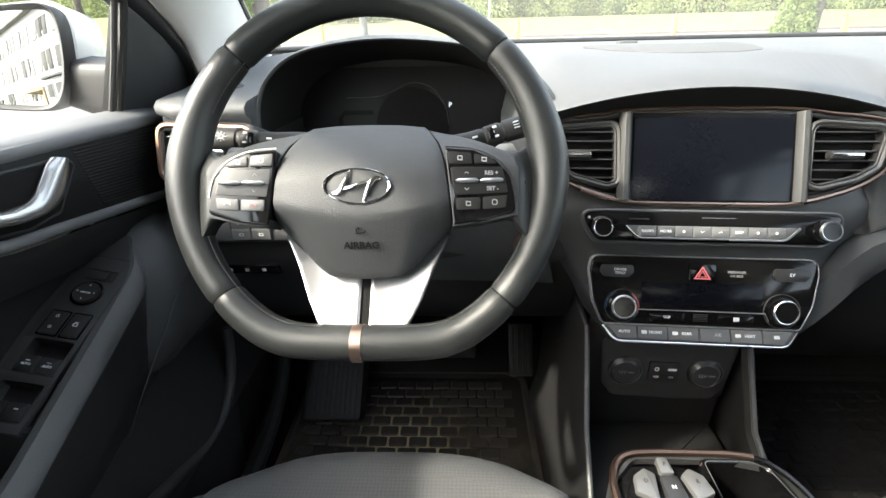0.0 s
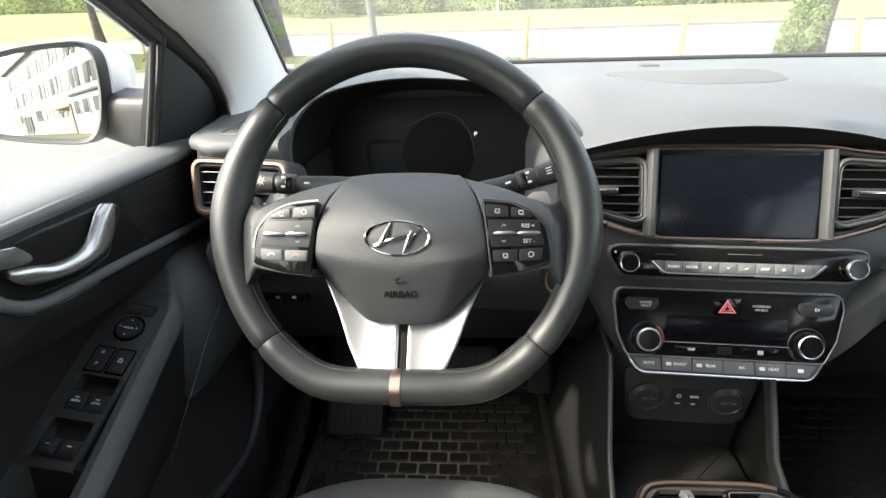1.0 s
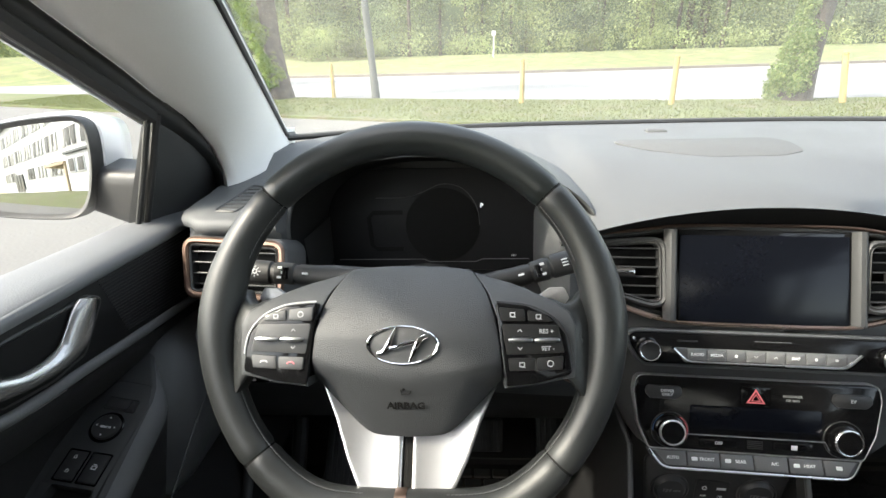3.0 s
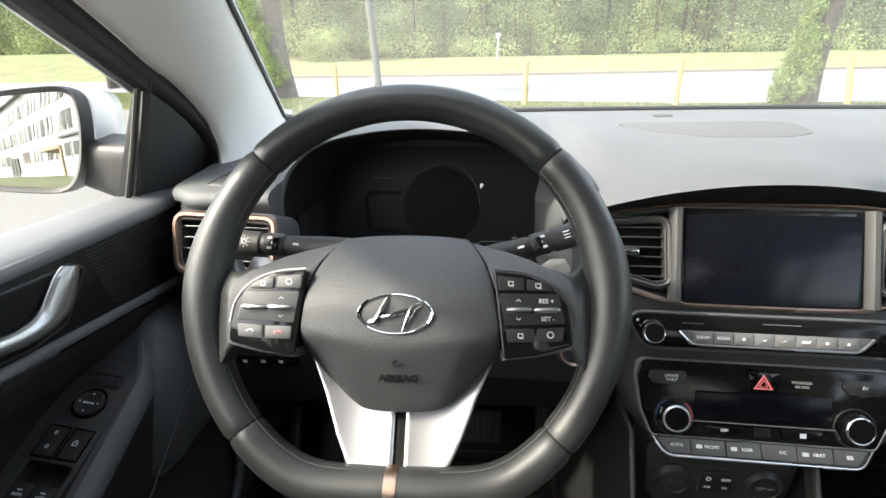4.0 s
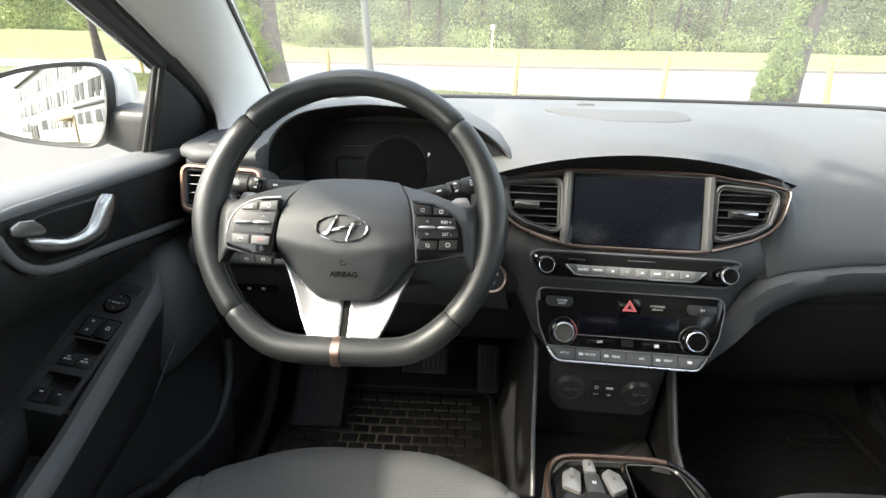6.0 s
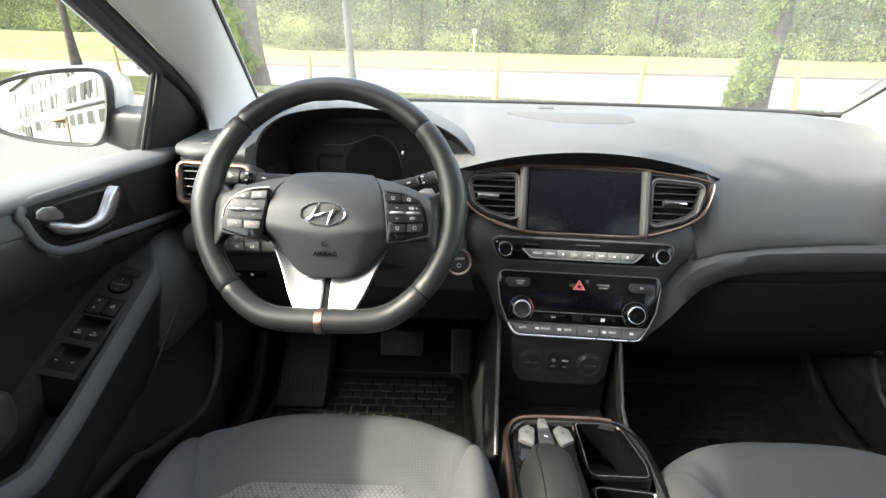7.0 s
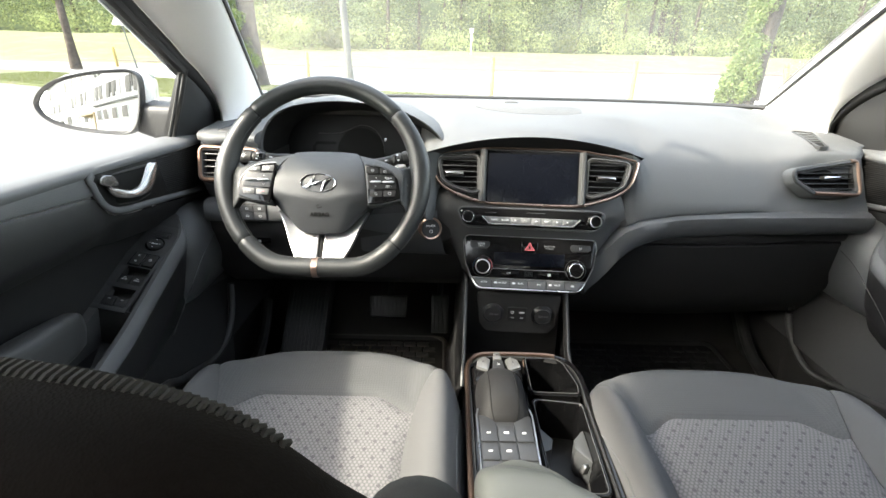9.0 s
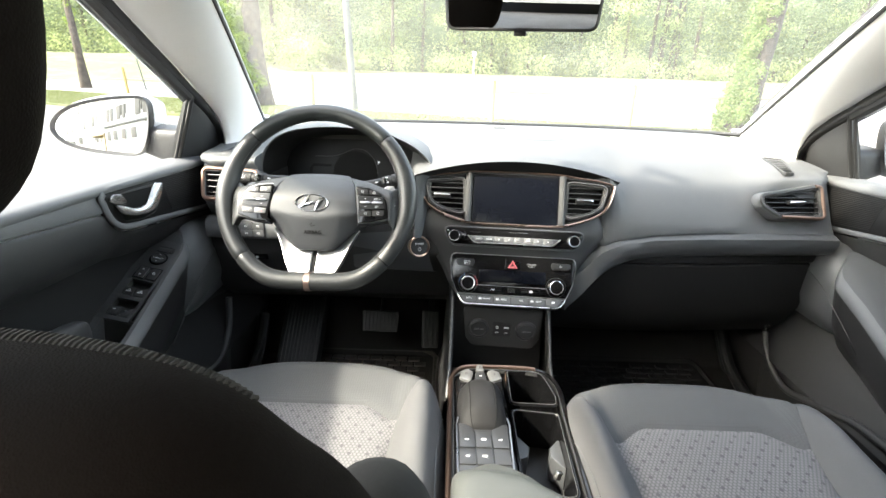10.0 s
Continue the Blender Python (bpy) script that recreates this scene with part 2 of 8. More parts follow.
def weave(name, base, dot, scale=95.0, dots=0.0):
    """Woven seat cloth: small diagonal cells; where dots is set, small dark squares in a staggered row."""
    m = mat(name, base, 0.85, var=0.1, bump=0)
    t = m.node_tree
    n, l = t.nodes, t.links
    b = n["Principled BSDF"]
    co = n.new("ShaderNodeTexCoord")
    src = b.inputs["Base Color"].links[0].from_socket
    mp = n.new("ShaderNodeMapping")
    mp.inputs["Rotation"].default_value = (0, 0, radians(45))
    mp.inputs["Scale"].default_value = (scale, scale, scale)
    l.new(co.outputs["Object"], mp.inputs["Vector"])
    ch = n.new("ShaderNodeTexChecker")
    ch.inputs["Scale"].default_value = 3.2
    ch.inputs["Color1"].default_value, ch.inputs["Color2"].default_value = (1, 1, 1, 1), (0.76, 0.76, 0.76, 1)
    l.new(mp.outputs[0], ch.inputs["Vector"])
    mx = n.new("ShaderNodeMix")
    mx.data_type, mx.blend_type = "RGBA", "MULTIPLY"
    mx.inputs["Factor"].default_value = 0.65
    l.new(src, mx.inputs["A"])
    l.new(ch.outputs["Color"], mx.inputs["B"])
    col = mx.outputs["Result"]
    if dots:
        sp = n.new("ShaderNodeSeparateXYZ")
        l.new(co.outputs["Object"], sp.inputs[0])

        def node(op, a, c=0.0):
            q = n.new("ShaderNodeMath")
            q.operation = op
            for i, s in enumerate((a, c)):
                if isinstance(s, (int, float)):
                    q.inputs[i].default_value = s
                else:
                    l.new(s, q.inputs[i])
            return q.outputs[0]

        def spot(dx, dy):
            sx = node("FRACT", node("ADD", node("MULTIPLY", sp.outputs[0], 1 / dots), dx + 50))
            sy = node("FRACT", node("ADD", node("MULTIPLY", sp.outputs[1], 1 / dots), dy + 50))
            dd = node("ADD", node("ABSOLUTE", node("SUBTRACT", sx, 0.5)), node("ABSOLUTE", node("SUBTRACT", sy, 0.5)))
            return node("LESS_THAN", dd, 0.13)
        def cell(dx, dy):
            sx = node("SUBTRACT", node("FRACT", node("ADD", node("MULTIPLY", sp.outputs[0], 1 / 0.0066), dx + 500)), 0.5)
            sy = node("SUBTRACT", node("FRACT", node("ADD", node("MULTIPLY", sp.outputs[1], 1 / 0.0105), dy + 500)), 0.5)
            return node("ADD", node("MULTIPLY", sx, sx), node("MULTIPLY", node("MULTIPLY", sy, sy), 2.2))
        gap = node("MULTIPLY", node("MINIMUM", cell(0, 0), cell(0.5, 0.5)), 3.4)
        dark = n.new("ShaderNodeMix")
        dark.data_type, dark.blend_type = "RGBA", "MULTIPLY"
        l.new(gap, dark.inputs["Factor"])
        l.new(src, dark.inputs["A"])
        dark.inputs["B"].default_value = (0.42, 0.42, 0.43, 1)
        col = dark.outputs["Result"]
        k = node("MAXIMUM", spot(0, 0), spot(0.5, 0.5))
        m2 = n.new("ShaderNodeMix")
        m2.data_type = "RGBA"
        l.new(k, m2.inputs["Factor"])
        l.new(col, m2.inputs["A"])
        m2.inputs["B"].default_value = (*dot, 1)
        col = m2.outputs["Result"]
    l.new(col, b.inputs["Base Color"])
    bp = n.new("ShaderNodeBump")
    bp.inputs["Strength"].default_value, bp.inputs["Distance"].default_value = 0.5, 0.0006
    l.new(ch.outputs["Fac"], bp.inputs["Height"])
    l.new(bp.outputs[0], b.inputs["Normal"])
    return m


M_CLOTH = weave("plain_seat_cloth", (0.084, 0.086, 0.088), (0, 0, 0))
M_INSERT = weave("spotted_seat_cloth", (0.182, 0.178, 0.180), (0.085, 0.085, 0.088), 60.0, 0.03)


# ---- mesh helpers: a shape is (vertices, faces) ----
def ring_loft(rings, closed=True, caps=True):
    k = len(rings[0])
    v = [tuple(p) for r in rings for p in r]
    f = []
    for i in range(len(rings) - 1):
        for j in range(k if closed else k - 1):
            a, b = i * k + j, i * k + (j + 1) % k
            f.append((a, b, b + k, a + k))
    if caps and closed:
        f.append(tuple(range(k))[::-1])
        f.append(tuple(range((len(rings) - 1) * k, len(rings) * k)))
    return v, f


def join(*geos):
    v, f = [], []
    for gv, gf in geos:
        o = len(v)
        v += list(gv)
        f += [tuple(i + o for i in q) for q in gf]
    return v, f


def xf(geo, m):
    return [tuple(m @ Vector(p)) for p in geo[0]], geo[1]


def rounded(points, r, seg=4):
    """A polygon with its corners rounded; r is one radius or one for each corner."""
    out = []
    n = len(points)
    for i in range(n):
        rad = r[i] if isinstance(r, (list, tuple)) else r
        p, a, b = (Vector(points[i]), Vector(points[i - 1]), Vector(points[(i + 1) % n]))
        da, db = (a - p), (b - p)
        la, lb = da.length, db.length
        da, db = da / la, db / lb
        ang = da.angle(db, math.pi)
        if rad <= 0 or ang > math.pi - 0.02:
            out.append(tuple(p))
            continue
        cut = min(rad / math.tan(ang / 2), la * 0.49, lb * 0.49)
        q, s = p + da * cut, p + db * cut
        for k in range(seg + 1):
            t = k / seg
            out.append(tuple((1 - t) ** 2 * q + 2 * t * (1 - t) * p + t * t * s))
    return out


def inset(pts, d):
    n = len(pts)
    area = sum(pts[i - 1][0] * pts[i][1] - pts[i][0] * pts[i - 1][1] for i in range(n))
    s = 1 if area > 0 else -1
    out = []
    for i in range(n):
        p, a, b = Vector(pts[i]), Vector(pts[i - 1]), Vector(pts[(i + 1) % n])
        e1, e2 = (p - a), (b - p)
        if e1.length < 1e-9 or e2.length < 1e-9:
            out.append(tuple(p))
            continue
        e1, e2 = e1.normalized(), e2.normalized()
        n1, n2 = Vector((-e1.y, e1.x)) * s, Vector((-e2.y, e2.x)) * s
        m = n1 + n2
        m = m / max(m.dot(m) / 2, 0.5)
        out.append(tuple(p + m * d))
    return out


def plate(outline, thick, r=0.001, seg=2, dome=0.0):
    """An outline in the plane with its front at height 0, its back at -thick, and rounded front edges."""
    rings = [[(x, y, -thick) for x, y in outline], [(x, y, -r) for x, y in outline]]
    for k in range(1, seg + 1):
        a = k / seg * math.pi / 2
        ins = inset(outline, r * (1 - math.cos(a)))
        rings.append([(x, y, -r + r * math.sin(a)) for x, y in ins])
    if dome:
        last = rings[-1]
        cx, cy = sum(p[0] for p in last) / len(last), sum(p[1] for p in last) / len(last)
        for s in (0.85, 0.6, 0.3):
            rings.append([(cx + (p[0] - cx) * s, cy + (p[1] - cy) * s, dome * (1 - s * s)) for p in last])
    return ring_loft(rings)


def rect(x0, y0, x1, y1, r=0.0, seg=3):
    p = [(x0, y0), (x1, y0), (x1, y1), (x0, y1)]
    return rounded(p, r, seg) if r else p


def box(x0, y0, z0, x1, y1, z1, r=0.004):
    g = plate(rect(x0, y0, x1, y1, r), z1 - z0, r)
    return xf(g, Matrix.Translation((0, 0, z1)))


def frame_plate(outer, inner, thick, r=0.001):
    """A flat frame: outer and inner outlines with the same number of points."""
    o2, i2 = inset(outer, r), inset(inner, -r)
    rings = [[(x, y, -thick) for x, y in outer], [(x, y, -r) for x, y in outer], [(x, y, 0) for x, y in o2],
             [(x, y, 0) for x, y in i2], [(x, y, -r) for x, y in inner], [(x, y, -thick) for x, y in inner]]
    rings.append(rings[0])
    return ring_loft(rings, caps=False)


def circle(r, n=32, cx=0.0, cy=0.0, ry=None):
    return [(cx + r * math.cos(2 * math.pi * i / n), cy + (ry or r) * math.sin(2 * math.pi * i / n)) for i in range(n)]


def turned(profile, n=32):
    """A turned shape about the local z axis from (radius, height) pairs, from back to front."""
    return ring_loft([[(r * math.cos(2 * math.pi * i / n), r * math.sin(2 * math.pi * i / n), h) for i in range(n)] for r, h in profile])


def tube(path, r, n=10, closed=False, flat=1.0, up=(0, 0, 1)):
    """A tube along a path; r is one radius or one for each point; flat squeezes it across up."""
    P = [Vector(p) for p in path]
    rings = []
    k = len(P)
    for i, p in enumerate(P):
        a = P[i - 1] if (closed or i) else p
        b = P[(i + 1) % k] if (closed or i < k - 1) else p
        t = (b - a).normalized()
        s = t.cross(Vector(up))
        s = s.normalized() if s.length > 1e-4 else t.orthogonal().normalized()
        w = s.cross(t)
        rad = r[i] if isinstance(r, (list, tuple)) else r
        rings.append([tuple(p + s * rad * math.cos(2 * math.pi * j / n) + w * rad * flat * math.sin(2 * math.pi * j / n)) for j in range(n)])
    if closed:
        rings.append(rings[0])
    return ring_loft(rings, caps=not closed)


def spline(pts, steps=6, closed=False):
    """Catmull-Rom points through the given ones."""
    P = [Vector(p) for p in pts]
    n = len(P)
    out = []
    for i in range(n if closed else n - 1):
        g = lambda j: P[j % n] if closed else P[min(max(j, 0), n - 1)]
        p0, p1, p2, p3 = g(i - 1), g(i), g(i + 1), g(i + 2)
        for s in range(steps):
            t = s / steps
            out.append(tuple(0.5 * (2 * p1 + (p2 - p0) * t + (2 * p0 - 5 * p1 + 4 * p2 - p3) * t * t + (3 * p1 - p0 - 3 * p2 + p3) * t ** 3)))
    if not closed:
        out.append(tuple(P[-1]))
    return out


def mesh_of(name, geo, material, angle=35):
    me = bpy.data.meshes.new(name)
    me.from_pydata([tuple(p) for p in geo[0]], [], geo[1])
    bm = bmesh.new()
    bm.from_mesh(me)
    bmesh.ops.remove_doubles(bm, verts=bm.verts, dist=1e-6)
    bmesh.ops.recalc_face_normals(bm, faces=bm.faces)
    bm.to_mesh(me)
    bm.free()
    me.polygons.foreach_set("use_smooth", [True] * len(me.polygons))
    me.set_sharp_from_angle(angle=radians(angle))
    me.materials.append(material)
    return me


def part(name, geo, material, parent=None, label="", m=None, angle=35):
    ob = new(name, mesh_of(name, xf(geo, m) if m is not None else geo, material, angle))
    if parent is not None:
        ob.parent = parent
    return tagged(ob, label)


def thing(name, label, category, group="", kind="", at=None):
    ob = new(name)
    ob.empty_display_size = 0.05
    if at is not None:
        ob.matrix_basis = at
    return tagged(ob, label, category, group, kind)


def plane_at(o, u, v):
    """The pose whose local x runs along u, y along v, and z out of the plane, with its origin at o."""
    u = Vector(u).normalized()
    v = Vector(v)
    n = u.cross(v).normalized()
    v = n.cross(u)
    return Matrix(((u.x, v.x, n.x, o[0]), (u.y, v.y, n.y, o[1]), (u.z, v.z, n.z, o[2]), (0, 0, 0, 1)))


def word(text, size, m, material, parent, name="marking", bold=0.00009):
    """Raised lettering in the built-in font, centred at the origin of m."""
    c = bpy.data.curves.new(name, "FONT")
    c.body, c.size, c.extrude, c.resolution_u, c.offset = text, size, 0.0002, 2, bold
    c.align_x, c.align_y = "CENTER", "CENTER"
    tmp = bpy.data.objects.new(name, c)
    scene.collection.objects.link(tmp)
    dg = bpy.context.evaluated_depsgraph_get()
    me = bpy.data.meshes.new_from_object(tmp.evaluated_get(dg))
    bpy.data.objects.remove(tmp)
    me.transform(m)
    me.materials.clear()
    me.materials.append(material)
    ob = new(name, me)
    ob.parent = parent
    return ob


def T(x, y, z=0.0):
    return Matrix.Translation((x, y, z))


def smooth(a, b, t):
    t = min(max((t - a) / (b - a), 0), 1)
    return t * t * (3 - 2 * t)


def line(x, keys):
    if x <= keys[0][0]:
        return keys[0][1]
    for (a, va), (b, vb) in zip(keys, keys[1:]):
        if x <= b:
            return va + (vb - va) * (x - a) / (b - a)
    return keys[-1][1]


# ---- the car's shell ----
def ywin(x):
    return 0.668 - 0.105 * (abs(x) / 0.66) ** 3


def wsx(y):
    """Half width and height of the windscreen's edge at the pillar."""
    return line(y, [(-0.25, 0.505), (0.0, 0.55), (0.2, 0.598), (0.4, 0.648), (0.56, 0.688)]), line(y, [(-0.25, 1.36), (0.0, 1.262), (0.2, 1.165), (0.4, 1.066), (0.56, 0.985)])


def glx(y):
    """Half width and height of the side glass's upper edge."""
    return line(y, [(-1.6, 0.6), (-0.9, 0.63), (-0.45, 0.645), (-0.2, 0.68), (0.0, 0.702), (0.2, 0.72), (0.33, 0.732)]), line(y, [(-1.6, 1.3), (-0.9, 1.37), (-0.45, 1.365), (-0.2, 1.29), (0.0, 1.187), (0.2, 1.08), (0.33, 1.01)])


def windscreen():
    rows = []
    for j in range(9):
        s = j / 8
        row = []
        for i in range(25):
            a = -1 + i / 12
            ye, yt = ywin(0.69 * a) + 0.012, 0.02 - 0.24 * abs(a) ** 3
            y = ye + (yt - ye) * s
            w = 0.692 + (0.505 - 0.692) * s
            z = 0.982 + (1.385 - 0.025 * a * a - 0.982) * (s * 0.9 + 0.1 * s * (2 - s))
            row.append((w * a, y, z))
        rows.append(row)
    inner = ring_loft(rows, closed=False)
    outer = ring_loft([[(x, y + 0.003, z + 0.0045) for x, y, z in r] for r in rows], closed=False)
    ob = part("windscreen", join(inner, outer), M_SCREENGLASS)
    ob.visible_shadow = False
    return tagged(ob, "clear raked windscreen glass above the dashboard", "windscreen", kind="structure")


windscreen()
# black band round the foot of the windscreen
rail = [(x, ywin(x) + 0.004, 0.986) for x in [-0.685 + 1.37 * i / 40 for i in range(41)]]
tagged(part("windscreen_seal", tube(rail, 0.006, 8), M_RUBBER), "black rubber seal along the foot of the windscreen", "seal", kind="structure")
cowl = [[(x, ywin(x) + dy, z) for x in [-0.7 + 1.4 * i / 20 for i in range(21)]] for dy, z in ((0.012, 0.975), (0.05, 0.962), (0.14, 0.945), (0.15, 0.9))]
tagged(part("wiper_cowl", ring_loft(cowl, closed=False), M_BLACK), "black plastic cowl below the windscreen", "cowl", kind="structure")


def pillar(side, name, lab):
    """Pale trim along the front pillar, with the black door seal beside it."""
    root = thing(name, lab, "pillar trim", kind="structure")
    # the cover's outer edge curls down to the dash; the door seal fills the gap to the corner cover
    foot = [(0.329, 0.900), (0.333, 0.948), (0.335, 0.973), (0.321, 1.007), (0.298, 1.032), (0.262, 1.060), (0.221, 1.085)]
    cover = [(0.364, 0.905), (0.363, 0.938), (0.350, 0.966), (0.327, 0.992), (0.294, 1.018), (0.260, 1.040), (0.219, 1.064)]
    rings, edge, band = [], [], []
    for i in range(17):
        y = 0.60 - 0.84 * i / 16
        w, z = wsx(y)
        if i < 7:
            (yo, oz), ow = foot[i], 0.701
            yc, zc = cover[i]
            xc = 1.2087 - 0.22 * yc - 0.42 * zc
        else:
            yo = y - 0.065 + 0.055 * smooth(6, 12, i)
            gw, gz = glx(yo + 0.01)
            ow, oz = gw - 0.022, gz + 0.024
            xc, yc, zc = gw - 0.008, yo - 0.004, gz + 0.002
        pts = [(side * (w + 0.005), y + 0.02, z + 0.012), (side * w, y, z)]
        for k, b in ((0.12, 0.5), (0.25, 0.8), (0.38, 1.0), (0.5, 1.05), (0.62, 1.0), (0.75, 0.8), (0.88, 0.5)):
            pts.append((side * (w + (ow - w) * k - 0.016 * b), y + (yo - y) * k - 0.022 * b, z + (oz - z) * k))
        pts += [(side * ow, yo, oz), (side * (ow + 0.010), yo + 0.010, oz + 0.004), (side * (ow + 0.03), yo + 0.03, oz + 0.012)]
        if i == 0:
            rings.append([(x + side * 0.01, y_ + 0.01, z_ - 0.10) for x, y_, z_ in pts])
        rings.append(pts)
        edge.append((side * w, y + 0.002, z + 0.002))
        o_, c_ = Vector((ow, yo, oz)), Vector((xc, yc, zc))
        row = []
        for k in range(9):
            t = k / 8
            q = o_.lerp(c_, t * 1.10 - 0.08)
            d = 0.010 * math.sin(math.pi * t) ** 0.7 - 0.005
            row.append((side * (q.x - d * 0.75 + 0.004), q.y - d * 0.5, q.z - d * 0.2))
        band.append(row)
    part("trim_cover", ring_loft(rings, closed=False), M_PILLAR, root, "pale grey grained cover", angle=80)
    part("glass_edge", tube(edge, 0.0045, 6), M_RUBBER, root, "black glass edge")
    part("door_seal", ring_loft(band, closed=False), M_RUBBER, root, "black rubber door seal", angle=80)
    # outer skin of the pillar
    skin = [[(side * (wsx(y)[0] + 0.01), y + 0.03, wsx(y)[1] + 0.02), (side * (wsx(y)[0] + 0.05), y + 0.035, wsx(y)[1] + 0.0), (side * (glx(min(y, 0.33))[0] + 0.03), y, glx(min(y, 0.33))[1] + 0.02)] for y in [0.5 - 0.75 * i / 12 for i in range(13)]]
    part("outer_skin", ring_loft(skin, closed=False), M_BODY, root, "white painted outer skin")
    return root


pillar(-1, "front_pillar_driver", "pale grey front pillar trim between windscreen and driver's window")
pillar(1, "front_pillar_passenger", "pale grey front pillar trim between windscreen and passenger window")


def roof():
    rows = []
    for i in range(19):
        y = 0.03 - 2.13 * i / 18
        zc = 1.372 + 0.065 * smooth(0.03, -0.6, y) if y < 0.03 else 1.372
        zc -= 0.12 * smooth(-1.2, -2.1, y)
        row = []
        for j in range(17):
            a = -1 + j / 8
            w = line(y, [(-2.1, 0.5), (-0.9, 0.6), (-0.45, 0.62), (-0.24, 0.535), (-0.1, 0.50), (0.03, 0.16)])
            row.append((w * a, y, zc - 0.055 * abs(a) ** 3))
        rows.append(row)
    top = [[(x, y, z + 0.03) for x, y, z in r] for r in rows]
    tagged(part("roof_lining", join(ring_loft(rows, closed=False), ring_loft(top, closed=False)), M_PILLAR, angle=60), "pale grey cloth roof lining over the cabin", "roof lining", kind="structure")


roof()


def floor_pan():
    g = [[(x, y, z) for x, y, z in row] for row in (
        [(-0.74, 1.0, 0.62), (-0.13, 1.0, 0.62), (0.1, 1.0, 0.62), (0.74, 1.0, 0.62)],
        [(-0.74, 0.62, 0.45), (-0.13, 0.62, 0.45), (0.1, 0.62, 0.45), (0.74, 0.62, 0.45)],
        [(-0.74, 0.46, 0.27), (-0.13, 0.46, 0.27), (0.1, 0.46, 0.27), (0.74, 0.46, 0.27)],
        [(-0.74, -0.6, 0.25), (-0.13, -0.6, 0.25), (0.1, -0.6, 0.25), (0.74, -0.6, 0.25)],
        [(-0.74, -2.1, 0.27), (-0.13, -2.1, 0.27), (0.1, -2.1, 0.27), (0.74, -2.1, 0.27)])]
    low = [[(x, y, z - 0.05) for x, y, z in r] for r in g]
    tagged(part("floor", join(ring_loft(g, closed=False), ring_loft(low, closed=False)), M_CARPET), "black carpeted floor of the car", "floor", kind="structure")


floor_pan()
tagged(part("bulkhead", join(box(-0.87, 0.68, 0.2, 0.87, 0.72, 0.93), box(-0.78, 0.18, 0.2, -0.742, 0.70, 0.9), box(0.742, 0.18, 0.2, 0.78, 0.70, 0.9)), M_BLACK), "black bulkhead in front of the footwells", "bulkhead", kind="structure")


def rear_shell():
    """The unseen rear of the cabin, closed to keep light out: quarter panels, parcel shelf and tailgate round a rear
    window.
    """
    sides = []
    for s in (-1, 1):
        prof = [(-0.45, 0.645, 1.365), (-0.9, 0.63, 1.37), (-1.6, 0.6, 1.3), (-2.1, 0.5, 1.2)]
        # rear door and quarter panels, below the rear glass line
        lower = [[(s * 0.78, y, 0.2), (s * 0.77, y, 0.6), (s * 0.79, y, 0.955)] for y in (-0.66, -1.3, -2.15)]
        sides.append(ring_loft(lower, closed=False))
        sides.append(ring_loft([[(s * (w + 0.0), y, z - 0.03), (s * (w - 0.03), y, z + 0.05)] for y, w, z in prof], closed=False))
        # sheets added across the rear side glass cut the light from behind
        sides.append(ring_loft([[(s * 0.79, y, 0.955), (s * (0.62 + 0.02 * (y > -1.5)), y, 1.37)] for y in (-0.95, -2.1)], closed=False))
    sides.append(ring_loft([[(-0.79, -2.15, z), (0.79, -2.15, z)] for z in (0.2, 1.0)], closed=False))
    sides.append(ring_loft([[(-0.79, -1.6, 0.93), (0.79, -1.6, 0.93)], [(-0.79, -2.15, 0.95), (0.79, -2.15, 0.95)]], closed=False))
    tagged(part("rear_cabin_wall", join(*sides), M_PADDARK), "unseen dark side and tail panels added to close the rear cabin", "cabin wall", kind="structure")
    for s in (-1, 1):
        # centre pillar
        part_ob = part("centre_pillar", xf(plate(rounded([(-0.82, 0.25), (-0.68, 0.25), (-0.72, 1.37), (-0.80, 1.37)], 0.01), 0.05, 0.01),
                       Matrix(((0, 0.0, s * 1.0, s * 0.76), (1, 0, 0, 0), (0, 1, 0, 0), (0, 0, 0, 1)))), M_PADDARK)
        tagged(part_ob, "dark centre pillar behind the front door", "pillar", kind="structure")
    # rear bench
    tagged(part("rear_seat", join(xf(box(-0.62, -1.35, 0.3, 0.62, -0.9, 0.52, 0.05), T(0, 0)), box(-0.62, -1.6, 0.4, 0.62, -1.38, 0.95, 0.06)), M_SEATB), "dark cloth rear bench seat", "rear seat")


rear_shell()


